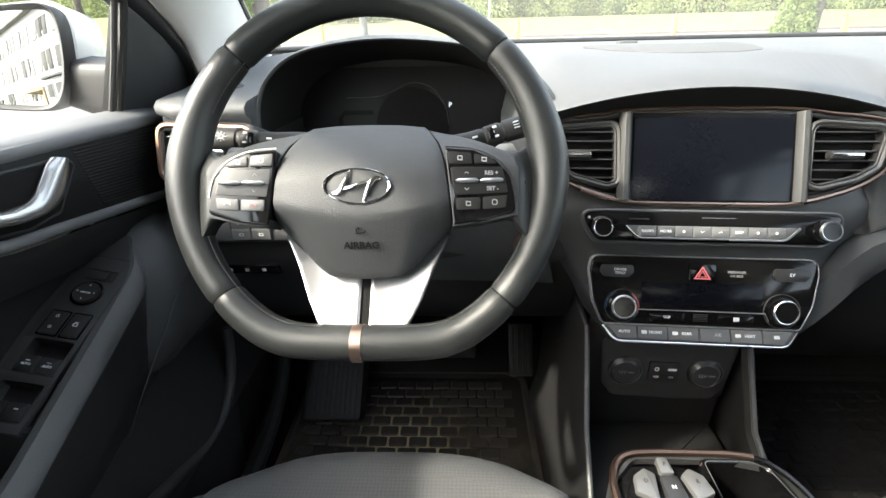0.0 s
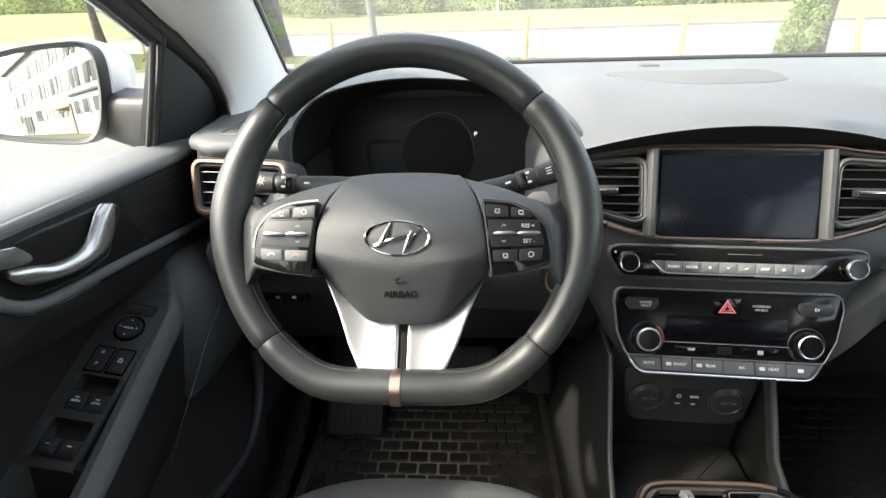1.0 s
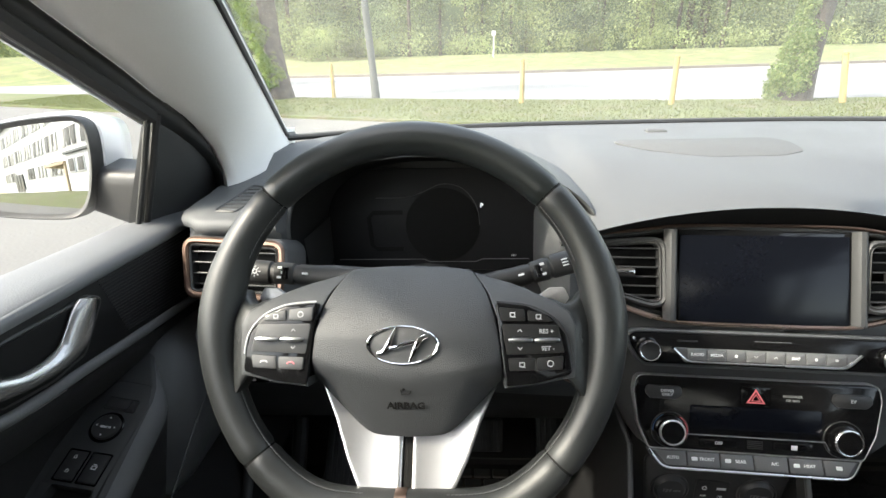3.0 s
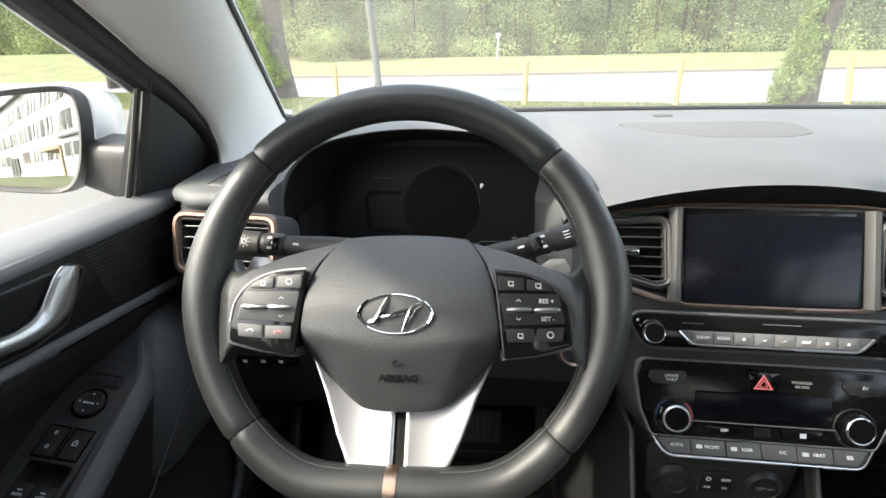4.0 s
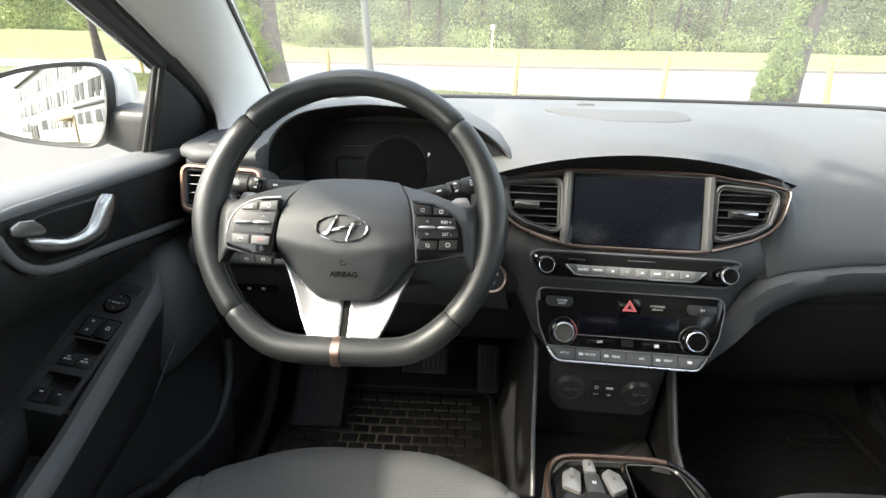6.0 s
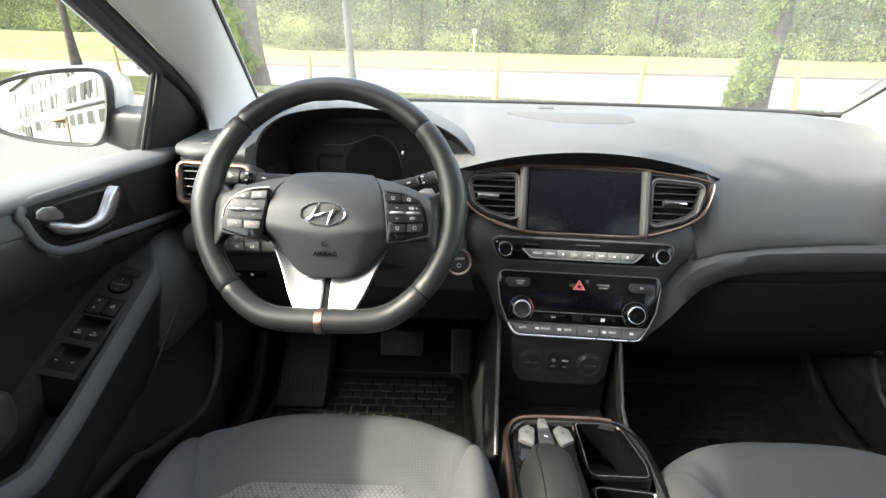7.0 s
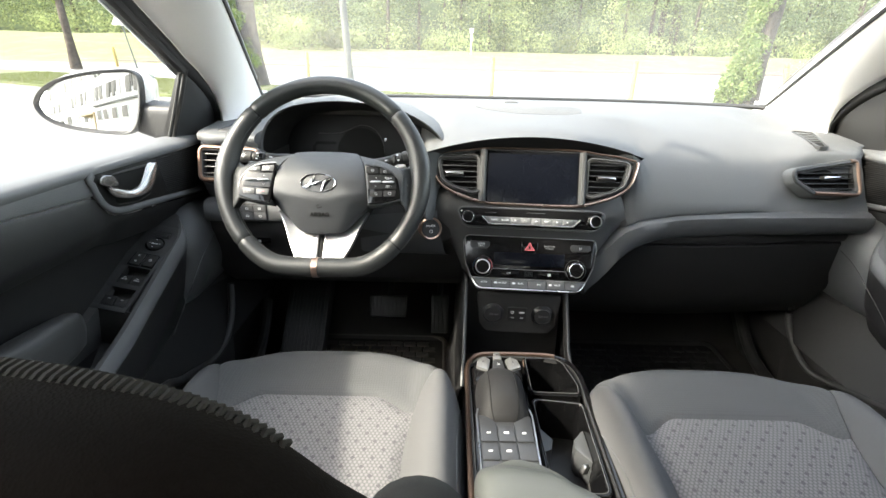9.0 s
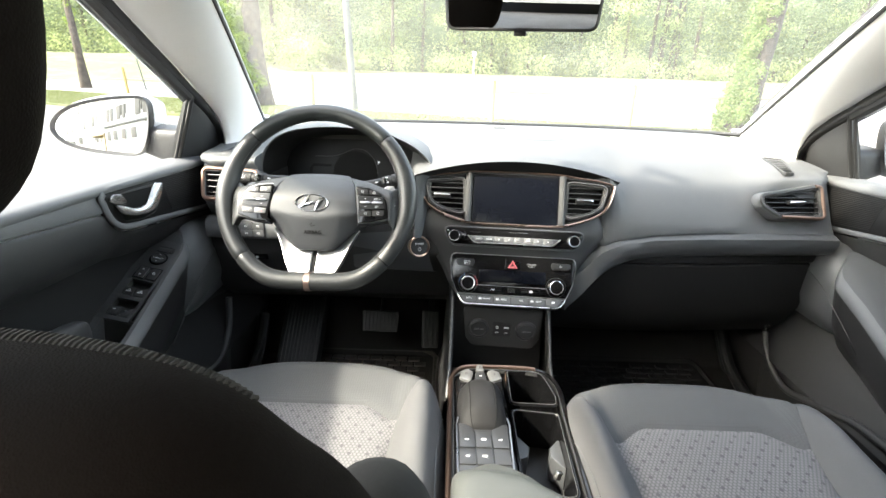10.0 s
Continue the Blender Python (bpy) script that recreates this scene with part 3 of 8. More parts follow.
def bonnet():
    rows = []
    for i in range(13):
        s = i / 12
        row = []
        for j in range(17):
            a = -1 + j / 8
            w = 0.83 - 0.08 * s ** 2
            y = 0.66 + 0.95 * s - 0.12 * abs(a) ** 3
            z = 0.915 - 0.10 * s - 0.17 * s ** 3 - 0.05 * abs(a) ** 4
            row.append((w * a, y, z))
        rows.append(row)
    side = []
    for sg in (-1, 1):
        side.append(ring_loft([[(sg * (0.83 - 0.08 * (i / 12) ** 2), 0.54 + 0.95 * i / 12, 0.865 - 0.10 * i / 12 - 0.17 * (i / 12) ** 3), (sg * 0.88, 0.54 + 0.95 * i / 12, 0.75 - 0.15 * i / 12), (sg * 0.88, 0.54 + 0.95 * i / 12, 0.3)] for i in range(13)], closed=False))
        side.append(ring_loft([[(sg * 0.80, y, 0.925), (sg * 0.86, y, 0.88), (sg * 0.89, y, 0.7), (sg * 0.87, y, 0.3)] for y in (0.56, 0.3, 0.0, -0.5, -1.2, -2.1)], closed=False))
    tagged(part("car_body", join(ring_loft(rows, closed=False), *side), M_BODY, angle=60), "white painted bonnet, wings and door skins", "car body", kind="structure")


bonnet()


# ---- doors ----
def door(s, name, lab, driver):
    root = thing(name, lab, "car door", group="front doors")
    S = Matrix.Diagonal((s, 1, 1, 1))
    YA, YB = 0.44, -0.66

    def p(nm, geo, material, label="", parent=None, angle=35):
        return part(nm, geo, material, parent or root, label, S, angle)
    # upper ledge beside the window
    ys = [YA - (YA - YB) * i / 24 for i in range(25)]
    inner_x = lambda y: line(y, [(-0.47, 0.705), (-0.1, 0.716), (0.2, 0.727), (0.30, 0.735), (0.44, 0.75)])
    inner_z = lambda y: line(y, [(-0.47, 0.950), (-0.08, 0.937), (0.2, 0.925), (0.44, 0.913)])
    led = []
    for y in ys:
        zi = inner_z(y)
        zo = line(y, [(-0.47, 0.957), (-0.19, 0.953), (0.0, 0.940), (0.27, 0.928), (0.44, 0.926)])
        xi = inner_x(y)
        led.append([(0.80, y, zo - 0.02), (0.795, y, zo), (0.775, y, zo + 0.003), (xi + 0.022, y, zi + 0.006), (xi + 0.007, y, zi + 0.003), (xi + 0.001, y, zi - 0.002), (xi, y, zi - 0.008), (xi + 0.006, y, zi - 0.014)])
    p("ledge", ring_loft(led, closed=False), M_DOORPAD, "soft grey upper ledge", angle=60)
    # padded field that carries the trim, with a seam running to the rear
    low = lambda y: line(y, [(-0.6, 0.885), (-0.06, 0.866), (-0.02, 0.856), (0.09, 0.841), (0.20, 0.824), (0.44, 0.79)])
    seam_z = lambda y: line(y, [(-0.66, 0.945), (-0.28, 0.914), (-0.10, 0.896)])
    field = [[(inner_x(y) + 0.005, y, inner_z(y) - 0.012), (inner_x(y) + 0.002, y, seam_z(y) + 0.004), (inner_x(y) + 0.005, y, seam_z(y))] for y in ys if y < -0.06]
    p("upper_field", ring_loft(field, closed=False), M_DOORPAD, "grey padded field behind the pull", angle=60)
    field = []
    for i in range(91):
        y = YA - (YA - YB) * i / 90
        k = smooth(-0.105, -0.062, y)
        z = (seam_z(y) - 0.0015) * (1 - k) + (low(y) - 0.013) * k
        field.append([(inner_x(y) + 0.006, y, z), (inner_x(y) + 0.003 + 0.003 * k, y, z - 0.005), (inner_x(y) + 0.010 + 0.004 * k, y, min(z - 0.012, low(y) - 0.028)), (0.750, y, low(y) - 0.050), (0.768, y, low(y) - 0.068)])
    # darker on the driver's door: its shade is put into the colour
    p("lower_field", ring_loft(field, closed=False), M_BLACK if driver else M_PADDARK, "padded field below the seam, shaded darker on the driver's side", angle=60)
    skew = Matrix(((0.05, 0, -1, 0.7225), (1, 0, 0, 0), (0, 1, 0, 0), (0, 0, 0, 1)))
    edge = spline([(0.44, 0.792, 0), (0.20, 0.826, 0), (0.09, 0.842, 0), (0.03, 0.851, 0), (-0.02, 0.858, 0), (-0.058, 0.866, 0), (-0.082, 0.882, 0), (-0.094, 0.902, 0), (-0.098, 0.920, 0), (-0.090, 0.9285, 0)], 5)
    over = [(-0.07, 0.929, 0), (0.06, 0.924, 0), (0.2, 0.916, 0), (0.44, 0.904, 0)]
    face = [q[:2] for q in edge] + [q[:2] for q in over]
    p("trim_panel", xf(plate(face, 0.01, 0.0015), skew), M_TRIM, "dark satin trim panel", angle=60)
    rib_edge = [(x, y - 0.0055, 0.0) for x, y, _ in edge[:-6]] + [(x - 0.005, y, 0.0) for x, y, _ in edge[-6:]]
    p("trim_strip", xf(tube(rib_edge, 0.0062, 8, flat=0.75), skew), M_DOORPAD, "grey strip below the trim", angle=80)
    p("upper_strip", xf(tube([(x, y + 0.0035, -0.002) for x, y, _ in [(-0.094, 0.928, 0)] + over], 0.0050, 8, flat=0.75), skew), M_DOORPAD, "grey strip above the trim", angle=80)
    ribs = []
    for k in range(20):
        t = (k + 0.5) / 20
        pts = []
        for i in range(9):
            y = 0.085 + 0.02 * t + (0.36 - 0.085) * i / 8
            z0, z1 = line(y, [(0.06, 0.920), (0.2, 0.912), (0.44, 0.900)]), line(y, [(0.09, 0.848), (0.20, 0.832), (0.44, 0.798)])
            pts.append((y, z0 + (z1 - z0) * t, 0.0))
        ribs.append(xf(tube(pts, 0.0011, 4), skew))
    p("ribbed_insert", join(*ribs), M_TRIM, "finely ribbed insert")
    # lower panel and bin
    lower = []
    for y in ys:
        l0 = low(y) - 0.05
        bulge = smooth(0.44, 0.15, y)
        lower.append([(0.760, y, l0 - 0.005), (0.772, y, l0 - 0.02), (0.782, y, l0 - 0.05), (0.785, y, 0.66), (0.755 - 0.02 * bulge, y, 0.57), (0.70, y, 0.47), (0.695, y, 0.455), (0.715, y, 0.45), (0.735, y, 0.36), (0.74, y, 0.27)])
    # the passenger's panel is paler for the light from the driver's window
    p("lower_panel", ring_loft(lower, closed=False), M_DEEP if driver else M_PADDARK, "lower door panel, shaded darker on the driver's side", angle=60)
    lip = [(0.70, 0.235, 0.58), (0.70, 0.218, 0.513), (0.70, 0.174, 0.466), (0.70, 0.102, 0.456), (0.70, -0.02, 0.494), (0.70, -0.125, 0.53), (0.70, -0.55, 0.55)] if driver else [(0.70, 0.265, 0.54), (0.70, 0.259, 0.494), (0.70, 0.208, 0.44), (0.70, 0.144, 0.419), (0.70, 0.058, 0.445), (0.70, -0.003, 0.463), (0.70, -0.108, 0.484), (0.70, -0.55, 0.50)]
    p("bin_lip", tube(spline(lip, 5), 0.0080, 12), M_PADDARK, "rounded grey edge of the door bin")
    low_ = [[(x - 0.002, y, z) for x, y, z in lip], [(x + 0.01, y - 0.004, z - 0.12) for x, y, z in lip], [(x + 0.03, y - 0.004, 0.26) for x, y, z in lip]]
    p("bin_front", ring_loft(low_, closed=False), M_BLACK, "black front of the door bin")
    # armrest console that slopes down to the rear and in towards the seat
    top_, edge_, side_ = [], [], []
    heights = [(-0.63, 0.70), (-0.3, 0.69), (-0.2, 0.655), (-0.12, 0.681), (-0.08, 0.698), (0.02, 0.740), (0.125, 0.785), (0.15, 0.787)] if driver else [(-0.63, 0.70), (-0.3, 0.69), (-0.2, 0.65), (-0.12, 0.668), (-0.08, 0.69), (0.02, 0.742), (0.054, 0.755), (0.09, 0.772), (0.125, 0.787), (0.15, 0.786)]
    fall, reach = (0.2, 0.033) if driver else (0.5, 0.048)
    for i in range(53):
        y = 0.15 - 0.78 * i / 52
        z = line(y, heights)
        k = smooth(0.165, 0.09, y)
        xi = 0.745 - reach * k
        zi = z - fall * (0.748 - xi)
        d = 0.016 if driver and -0.085 < y < 0.095 else 0.055 if driver and -0.27 < y < -0.10 else 0.0
        at = lambda x, d=0.0: (x, y, z + fall * (x - 0.748) - d)
        top_.append([(0.80, y, z + 0.018), at(0.785), at(max(0.7705, xi + 0.009)), at(max(0.770, xi + 0.008), d), at(max(0.7185, xi + 0.006), d), at(max(0.7175, xi + 0.005)), (xi + 0.002, y, zi - 0.0005), (xi, y, zi - 0.002)])
        edge_.append([(xi + 0.0005, y, zi - 0.003), (xi - 0.004 * k, y, zi - 0.008), (xi - 0.008 * k, y, zi - 0.016), (xi - 0.009 * k, y, zi - 0.025), (xi - 0.007 * k, y, zi - 0.032)])
        side_.append([(xi - 0.0065 * k, y, zi - 0.031), (xi, y, zi - 0.050 - 0.01 * k), (xi + 0.010, y, zi - 0.065 - 0.05 * k), (0.735, y, zi - 0.07 - 0.10 * k), (0.78, y, zi - 0.07 - 0.11 * k)])
    # armrest colour follows the light too: darker at the driver's door
    p("armrest", ring_loft(top_, closed=False), M_PADDARK if driver else M_BAND, "sloping armrest, shaded darker on the driver's side", angle=30)
    p("armrest_edge", ring_loft(edge_, closed=False), M_DOORPAD, "rounded grey edge of the armrest", angle=120)
    p("armrest_side", ring_loft(side_, closed=False), M_BLACK, "black armrest side", angle=120)
    shoulder = []
    for i in range(13):
        y = 0.05 + 0.33 * i / 12
        d = smooth(0.152, 0.36, y)
        u = -0.75 * max(0.0, 0.165 - y)
        o = 0.05 * smooth(0.12, 0.05, y)
        shoulder.append([(0.80, y, u + 0.80 - 0.02 * d), (0.76, y, u + 0.803 - 0.02 * d), (0.725, y, u + 0.795 - 0.02 * d), (o + 0.703 + 0.01 * d, y, u + 0.77), (o + 0.694 + 0.015 * d, y, u + 0.73), (o + 0.698 + 0.015 * d, y, u * 0.6 + 0.66), (o + 0.725, y, 0.60), (0.78, y, 0.575)])
    p("door_shoulder", ring_loft(shoulder, closed=False), M_BAND, "rounded grey shoulder of the door", angle=120)
    p("shoulder_seam", tube(spline([(0.699, 0.235, 0.735), (0.694, 0.19, 0.725), (0.692, 0.13, 0.705), (0.694, 0.08, 0.67), (0.70, 0.03, 0.628), (0.712, 0.0, 0.585)], 5), 0.0007, 5), M_KEYDARK, "thin seam on the shoulder")
    # pull cup behind the release lever
    cup = rounded([(-0.088, 0.908), (-0.062, 0.921), (0.066, 0.912), (0.080, 0.902), (0.040, 0.860), (0.000, 0.857), (-0.048, 0.866), (-0.078, 0.884)], 0.009, 4)
    yz = Matrix(((0, 0, -1, 0.7200), (1, 0, 0, 0), (0, 1, 0, 0), (0, 0, 0, 1)))
    p("pull_cup", xf(frame_plate(cup, inset(cup, 0.004), 0.02, 0.0015), yz), M_BLACK, "recessed pull cup")
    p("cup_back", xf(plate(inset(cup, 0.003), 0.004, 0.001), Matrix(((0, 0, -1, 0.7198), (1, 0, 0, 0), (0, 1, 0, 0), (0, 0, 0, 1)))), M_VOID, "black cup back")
    outer = spline([(0, 0.060, 0.912), (0, 0.050, 0.893), (0, 0.035, 0.877), (0, 0.011, 0.870), (0, -0.020, 0.872), (0, -0.048, 0.879), (0, -0.067, 0.887), (0, -0.078, 0.900)], 5)
    inner = spline([(0, 0.047, 0.917), (0, 0.036, 0.911), (0, 0.023, 0.899), (0, 0.010, 0.888), (0, -0.007, 0.885), (0, -0.029, 0.888), (0, -0.049, 0.897), (0, -0.070, 0.904)], 5)
    hook = []
    for (_, ya, za), (_, yb, zb) in zip(outer, inner):
        hook.append([(0.7135 - 0.005 * math.sin(w) - 0.003 * math.cos(w), (ya + yb) / 2 + (ya - yb) / 2 * math.cos(w), (za + zb) / 2 + (za - zb) / 2 * math.cos(w)) for w in [2 * math.pi * j / 14 for j in range(14)]])
    p("door_pull", ring_loft(hook), M_PULL, "satin silver door pull", angle=60)
    lever = rounded([(-0.084, 0.920), (-0.073, 0.923), (-0.057, 0.919), (-0.047, 0.907), (-0.047, 0.901), (-0.055, 0.9005), (-0.077, 0.907), (-0.086, 0.912)], 0.003, 3)
    p("release_lever", xf(plate(lever, 0.005, 0.0012, 3), Matrix.Translation((-0.0075, 0, 0)) @ yz), M_PULL, "satin silver release lever", angle=50)
    # corner cover ahead of the window
    sail = [(0.228, 0.925), (0.364, 0.925), (0.363, 0.938), (0.350, 0.966), (0.327, 0.992), (0.294, 1.018), (0.260, 1.040), (0.228, 1.058)]
    turn = Matrix(((-0.22, -0.42, -1, 1.2087), (1, 0, 0, 0), (0, 1, 0, 0), (0, 0, 0, 1)))
    p("corner_cover", xf(plate(rounded(sail, 0.004, 2), 0.02, 0.002), turn), M_PADDARK, "black corner cover", angle=40)
    fill = rounded([(0.262, 0.90), (0.64, 0.90), (0.62, 0.965), (0.52, 1.0), (0.40, 1.03), (0.262, 1.08)], 0.005, 2)
    p("corner_backing", xf(plate(fill, 0.012, 0.002), Matrix.Translation((0.030, 0, 0)) @ turn), M_RUBBER, "black backing of the corner")
    post = [(0.772, 0.233, 0.915), (0.74, 0.233, 1.0), (0.712, 0.226, 1.068)]
    p("window_post", join(tube(post, 0.0048, 8), tube([(x + 0.004, y - 0.011, z) for x, y, z in post], 0.0036, 8)), M_RUBBER, "black window guide")
    # window frame and glass
    top = [(glx(y)[0] - 0.002, y, glx(y)[1]) for y in [0.225 - 0.88 * i / 16 for i in range(17)]]
    p("window_frame", tube(top, 0.011, 8), M_RUBBER, "black window frame")
    p("bright_strip", tube([(x + 0.012, y, z - 0.009) for x, y, z in top], 0.003, 6), M_SILVER, "bright strip along the frame")
    gl = [[(0.792, y, 0.935), ((0.792 + glx(y)[0]) / 2 + 0.008, y, (0.935 + glx(y)[1]) / 2), (glx(y)[0], y, glx(y)[1])] for y in [0.225 - 0.87 * i / 16 for i in range(17)]]
    g = p("window_glass", join(ring_loft(gl, closed=False), ring_loft([[(x + 0.003, y, z) for x, y, z in r] for r in gl], closed=False)), M_GLASS, "clear side glass")
    g.visible_shadow = False
    if driver:
        pad = []
        for y, z, w, h in ((-0.165, 0.724, 0.004, 0.010), (-0.169, 0.733, 0.010, 0.035), (-0.180, 0.7395, 0.015, 0.06), (-0.205, 0.7445, 0.019, 0.07), (-0.24, 0.7485, 0.022, 0.075), (-0.30, 0.754, 0.025, 0.08), (-0.45, 0.764, 0.027, 0.09)):
            pad.append([(0.742 + w * math.copysign(abs(math.cos(a)) ** 0.7, math.cos(a)), y, z - h / 2 + h / 2 * math.copysign(abs(math.sin(a)) ** 0.7, math.sin(a))) for a in [2 * math.pi * j / 20 for j in range(20)]])
        p("grab_pad", ring_loft(pad), M_PADDARK, "dark padded grab handle", angle=60)
        sw(root)
    return root


def sw(root):
    """The driver's switches on the sloping armrest."""
    base = plane_at((-0.742, 0.053, 0.753), (1, 0.0, -0.2), (0, 0.92, 0.39))
    wells = ((-0.0995, -0.060), (-0.1485, -0.109))
    fields = [rounded([(-0.030, -0.060), (0.0280, -0.060), (0.0280, 0.03), (0.02, 0.055), (-0.02, 0.055), (-0.030, 0.03)], [0.0003, 0.0003, 0.01, 0.01, 0.01, 0.01], 3), rect(-0.030, -0.109, 0.0280, -0.0995), rect(-0.030, -0.158, 0.0280, -0.1485)]
    for y0, y1 in wells:
        fields += [rect(-0.030, y0, -0.0195, y1), rect(0.0232, y0, 0.0280, y1)]
    part("switch_panel", join(*(plate(f, 0.006, 0.0002) for f in fields)), M_PADDARK, root, "grey switch plate", base @ T(0, 0, 0.0012))
    up = base @ T(0, 0, 0.0014)
    part("mirror_fold_switch", join(frame_plate(rect(-0.0175, 0.0205, 0.0165, 0.036, 0.002), rect(-0.016, 0.022, 0.015, 0.0345, 0.001), 0.003, 0.0003), plate(rect(-0.0155, 0.0225, 0.0085, 0.034, 0.001), 0.003, 0.0008), plate(rect(0.0095, 0.0225, 0.0145, 0.034, 0.001), 0.003, 0.0008)), M_BLACK, root, "", up @ T(0, 0, 0.0015))
    ring = up @ T(-0.0008, 0.0010, 0)
    ad = part("mirror_dial", turned([(0.0138, 0), (0.0138, 0.0032), (0.0128, 0.0042), (0.0105, 0.0038), (0.0, 0.0034)]), M_BLACK, root, "round mirror control", ring)
    part("dial_ring", turned([(0.0168, 0), (0.0168, 0.0014), (0.0160, 0.0020), (0.0150, 0.0010), (0.0138, 0.0004)]), M_GLOSS, ad, "black ring round the dial", ring)
    word("MIRROR", 0.0032, ring @ T(0, -0.0008, 0.0039), M_WHITE, ad)
    for a in range(4):
        part("arrow", plate([(-0.0012, 0.0), (0.0012, 0.0), (0, 0.002)], 0.0003, 0.0001), M_WHITE, ad, "", ring @ Matrix.Rotation(a * math.pi / 2, 4, "Z") @ T(0, 0.0088, 0.0043))
    for x0, x1, marks in ((-0.0215, -0.0020, ((-0.033, 0.0016), (-0.047, 0.0016))), (0.0022, 0.0212, ((-0.040, 0.0026),))):
        bez = part("switch_surround", frame_plate(rect(x0 - 0.0012, -0.0572, x1 + 0.0012, -0.0248, 0.002), rect(x0 + 0.0004, -0.0556, x1 - 0.0004, -0.0264, 0.0015), 0.002, 0.0003), M_GLOSS, root, "", up @ T(0, 0, 0.0006))
        k = part("lock_switch", plate(rect(x0 + 0.0008, -0.0552, x1 - 0.0008, -0.0268, 0.0015), 0.004, 0.0010), M_BLACK, root, "", up @ T(0, 0, 0.0022))
        for ym, w in marks:
            xm = (x0 + x1) / 2
            part("marking", join(frame_plate(rect(xm - w, ym - w, xm + w, ym + w * 0.5), rect(xm - w * 0.6, ym - w * 0.6, xm + w * 0.6, ym + w * 0.2), 0.0003, 0.0001), plate(rect(xm - w * 0.7, ym + w * 0.7, xm + w * 0.7, ym + w * 1.1), 0.0003, 0.0001)), M_WHITE, k, "", up @ T(0, 0, 0.0025))
    for r, (y0, y1) in enumerate(wells):
        hole = rect(-0.0195, y0, 0.0232, y1, 0.003)
        well = part("switch_well", frame_plate(inset(hole, -0.0006), inset(hole, 0.0006), 0.015, 0.0003), M_BLACK, root, "black recess of the window switches", up @ T(0, 0, 0.0002))
        part("well_floor", plate(hole, 0.001, 0.0002), M_BLACK, well, "", up @ T(0, 0, -0.0142))
        for x0, x1 in ((-0.0185, 0.0010), (0.0030, 0.0222)):
            at = up @ T(0, y0 + 0.010, 0.001) @ pose(0, 0, 0, 5)
            k = part("window_switch", plate(rect(x0, -0.0090, x1, 0.0088, 0.0012), 0.013, 0.0012), M_BLACK, root, "", at)
            xm = (x0 + x1) / 2
            part("marking", plate(rect(xm - 0.0022, 0.0024, xm + 0.0022, 0.0036), 0.0003, 0.0001), M_WHITE, k, "", at @ T(0, 0, 0.0003))
            if r == 0:
                word("AUTO", 0.0034, at @ T(xm, -0.0010, 0.0001), M_WHITE, k)


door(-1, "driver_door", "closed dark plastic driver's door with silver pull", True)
door(1, "passenger_door", "closed dark plastic passenger door with silver pull", False)


# ---- mirrors ----
def door_mirror(s, name, lab):
    root = thing(name, lab, "door mirror", group="door mirrors")
    out = [p_[:2] for p_ in spline([(-0.108, -0.012, 0), (-0.095, 0.018, 0), (-0.06, 0.042, 0), (0.0, 0.058, 0), (0.06, 0.064, 0), (0.088, 0.062, 0), (0.1, 0.045, 0), (0.098, 0.0, 0), (0.086, -0.045, 0), (0.066, -0.068, 0), (0.03, -0.070, 0), (-0.04, -0.06, 0), (-0.088, -0.042, 0)], 4, True)]
    m = plane_at((s * 0.938, 0.25, 1.0), (math.cos(radians(MIRROR_TURN)), -s * math.sin(radians(MIRROR_TURN)), 0), (0, math.tan(radians(-MIRROR_TILT)), 1))
    fl = Matrix.Diagonal((-s, 1, 1, 1))
    part("housing", xf(ring_loft([[(x, y, -0.03) for x, y in inset(out, 0.0085)], [(x, y, 0.0) for x, y in inset(out, 0.0075)], [(x, y, 0.005) for x, y in inset(out, 0.002)], [(x, y, 0.0) for x, y in out], [(x, y, -0.02) for x, y in out],
         [(x * 0.93, y * 0.93, -0.06) for x, y in out], [(x * 0.75, y * 0.75, -0.095) for x, y in out], [(x * 0.4, y * 0.4, -0.11) for x, y in out]]), fl), M_BLACK, root, "dark plastic housing", m, angle=60)
    part("housing_cap", xf(ring_loft([[(x, max(y, -0.03) + 0.003, -0.022) for x, y in inset(out, -0.003)], [(x * 1.0 - 0.004 * 1, max(y, -0.028) + 0.002, -0.075) for x, y in inset(out, -0.003)], [(x * 0.93, max(y, -0.026) * 0.93 + 0.005, -0.115) for x, y in inset(out, -0.003)], [(x * 0.75, max(y, -0.026) * 0.75, -0.14) for x, y in out], [(x * 0.4, max(y, -0.026) * 0.4, -0.152) for x, y in out]]), fl), M_BODY, root, "white painted cap", m, angle=60)
    gm = m @ T(0, 0, -0.001)
    rim = inset(out, 0.0078)
    bowl = [[(x * k, y * k, BULGE - MIRROR_R + math.sqrt(MIRROR_R ** 2 - (x * k) ** 2 - (y * k) ** 2)) for x, y in rim] for k in [1.0 - 0.05 * q for q in range(20)] + [0.004]]
    part("mirror_glass", xf(ring_loft([[(x, y, -0.008) for x, y in rim]] + bowl), fl), M_MIRROR, root, "convex silvered mirror glass", gm, angle=40)
    secs = []
    for x, z0, z1, y0, y1 in ((0.775, 0.912, 0.991, 0.262, 0.36), (0.80, 0.912, 0.991, 0.262, 0.36), (0.825, 0.915, 0.992, 0.265, 0.36), (0.85, 0.922, 0.994, 0.270, 0.355), (0.878, 0.93, 1.0, 0.276, 0.345)):
        secs.append([(s * x, y, z) for y, z in rounded([(y0, z0), (y1, z0), (y1, z1), (y0, z1)], 0.02, 4)])
    part("mount", ring_loft(secs), M_BLACK, root, "dark plastic mirror arm", angle=60)
    return root


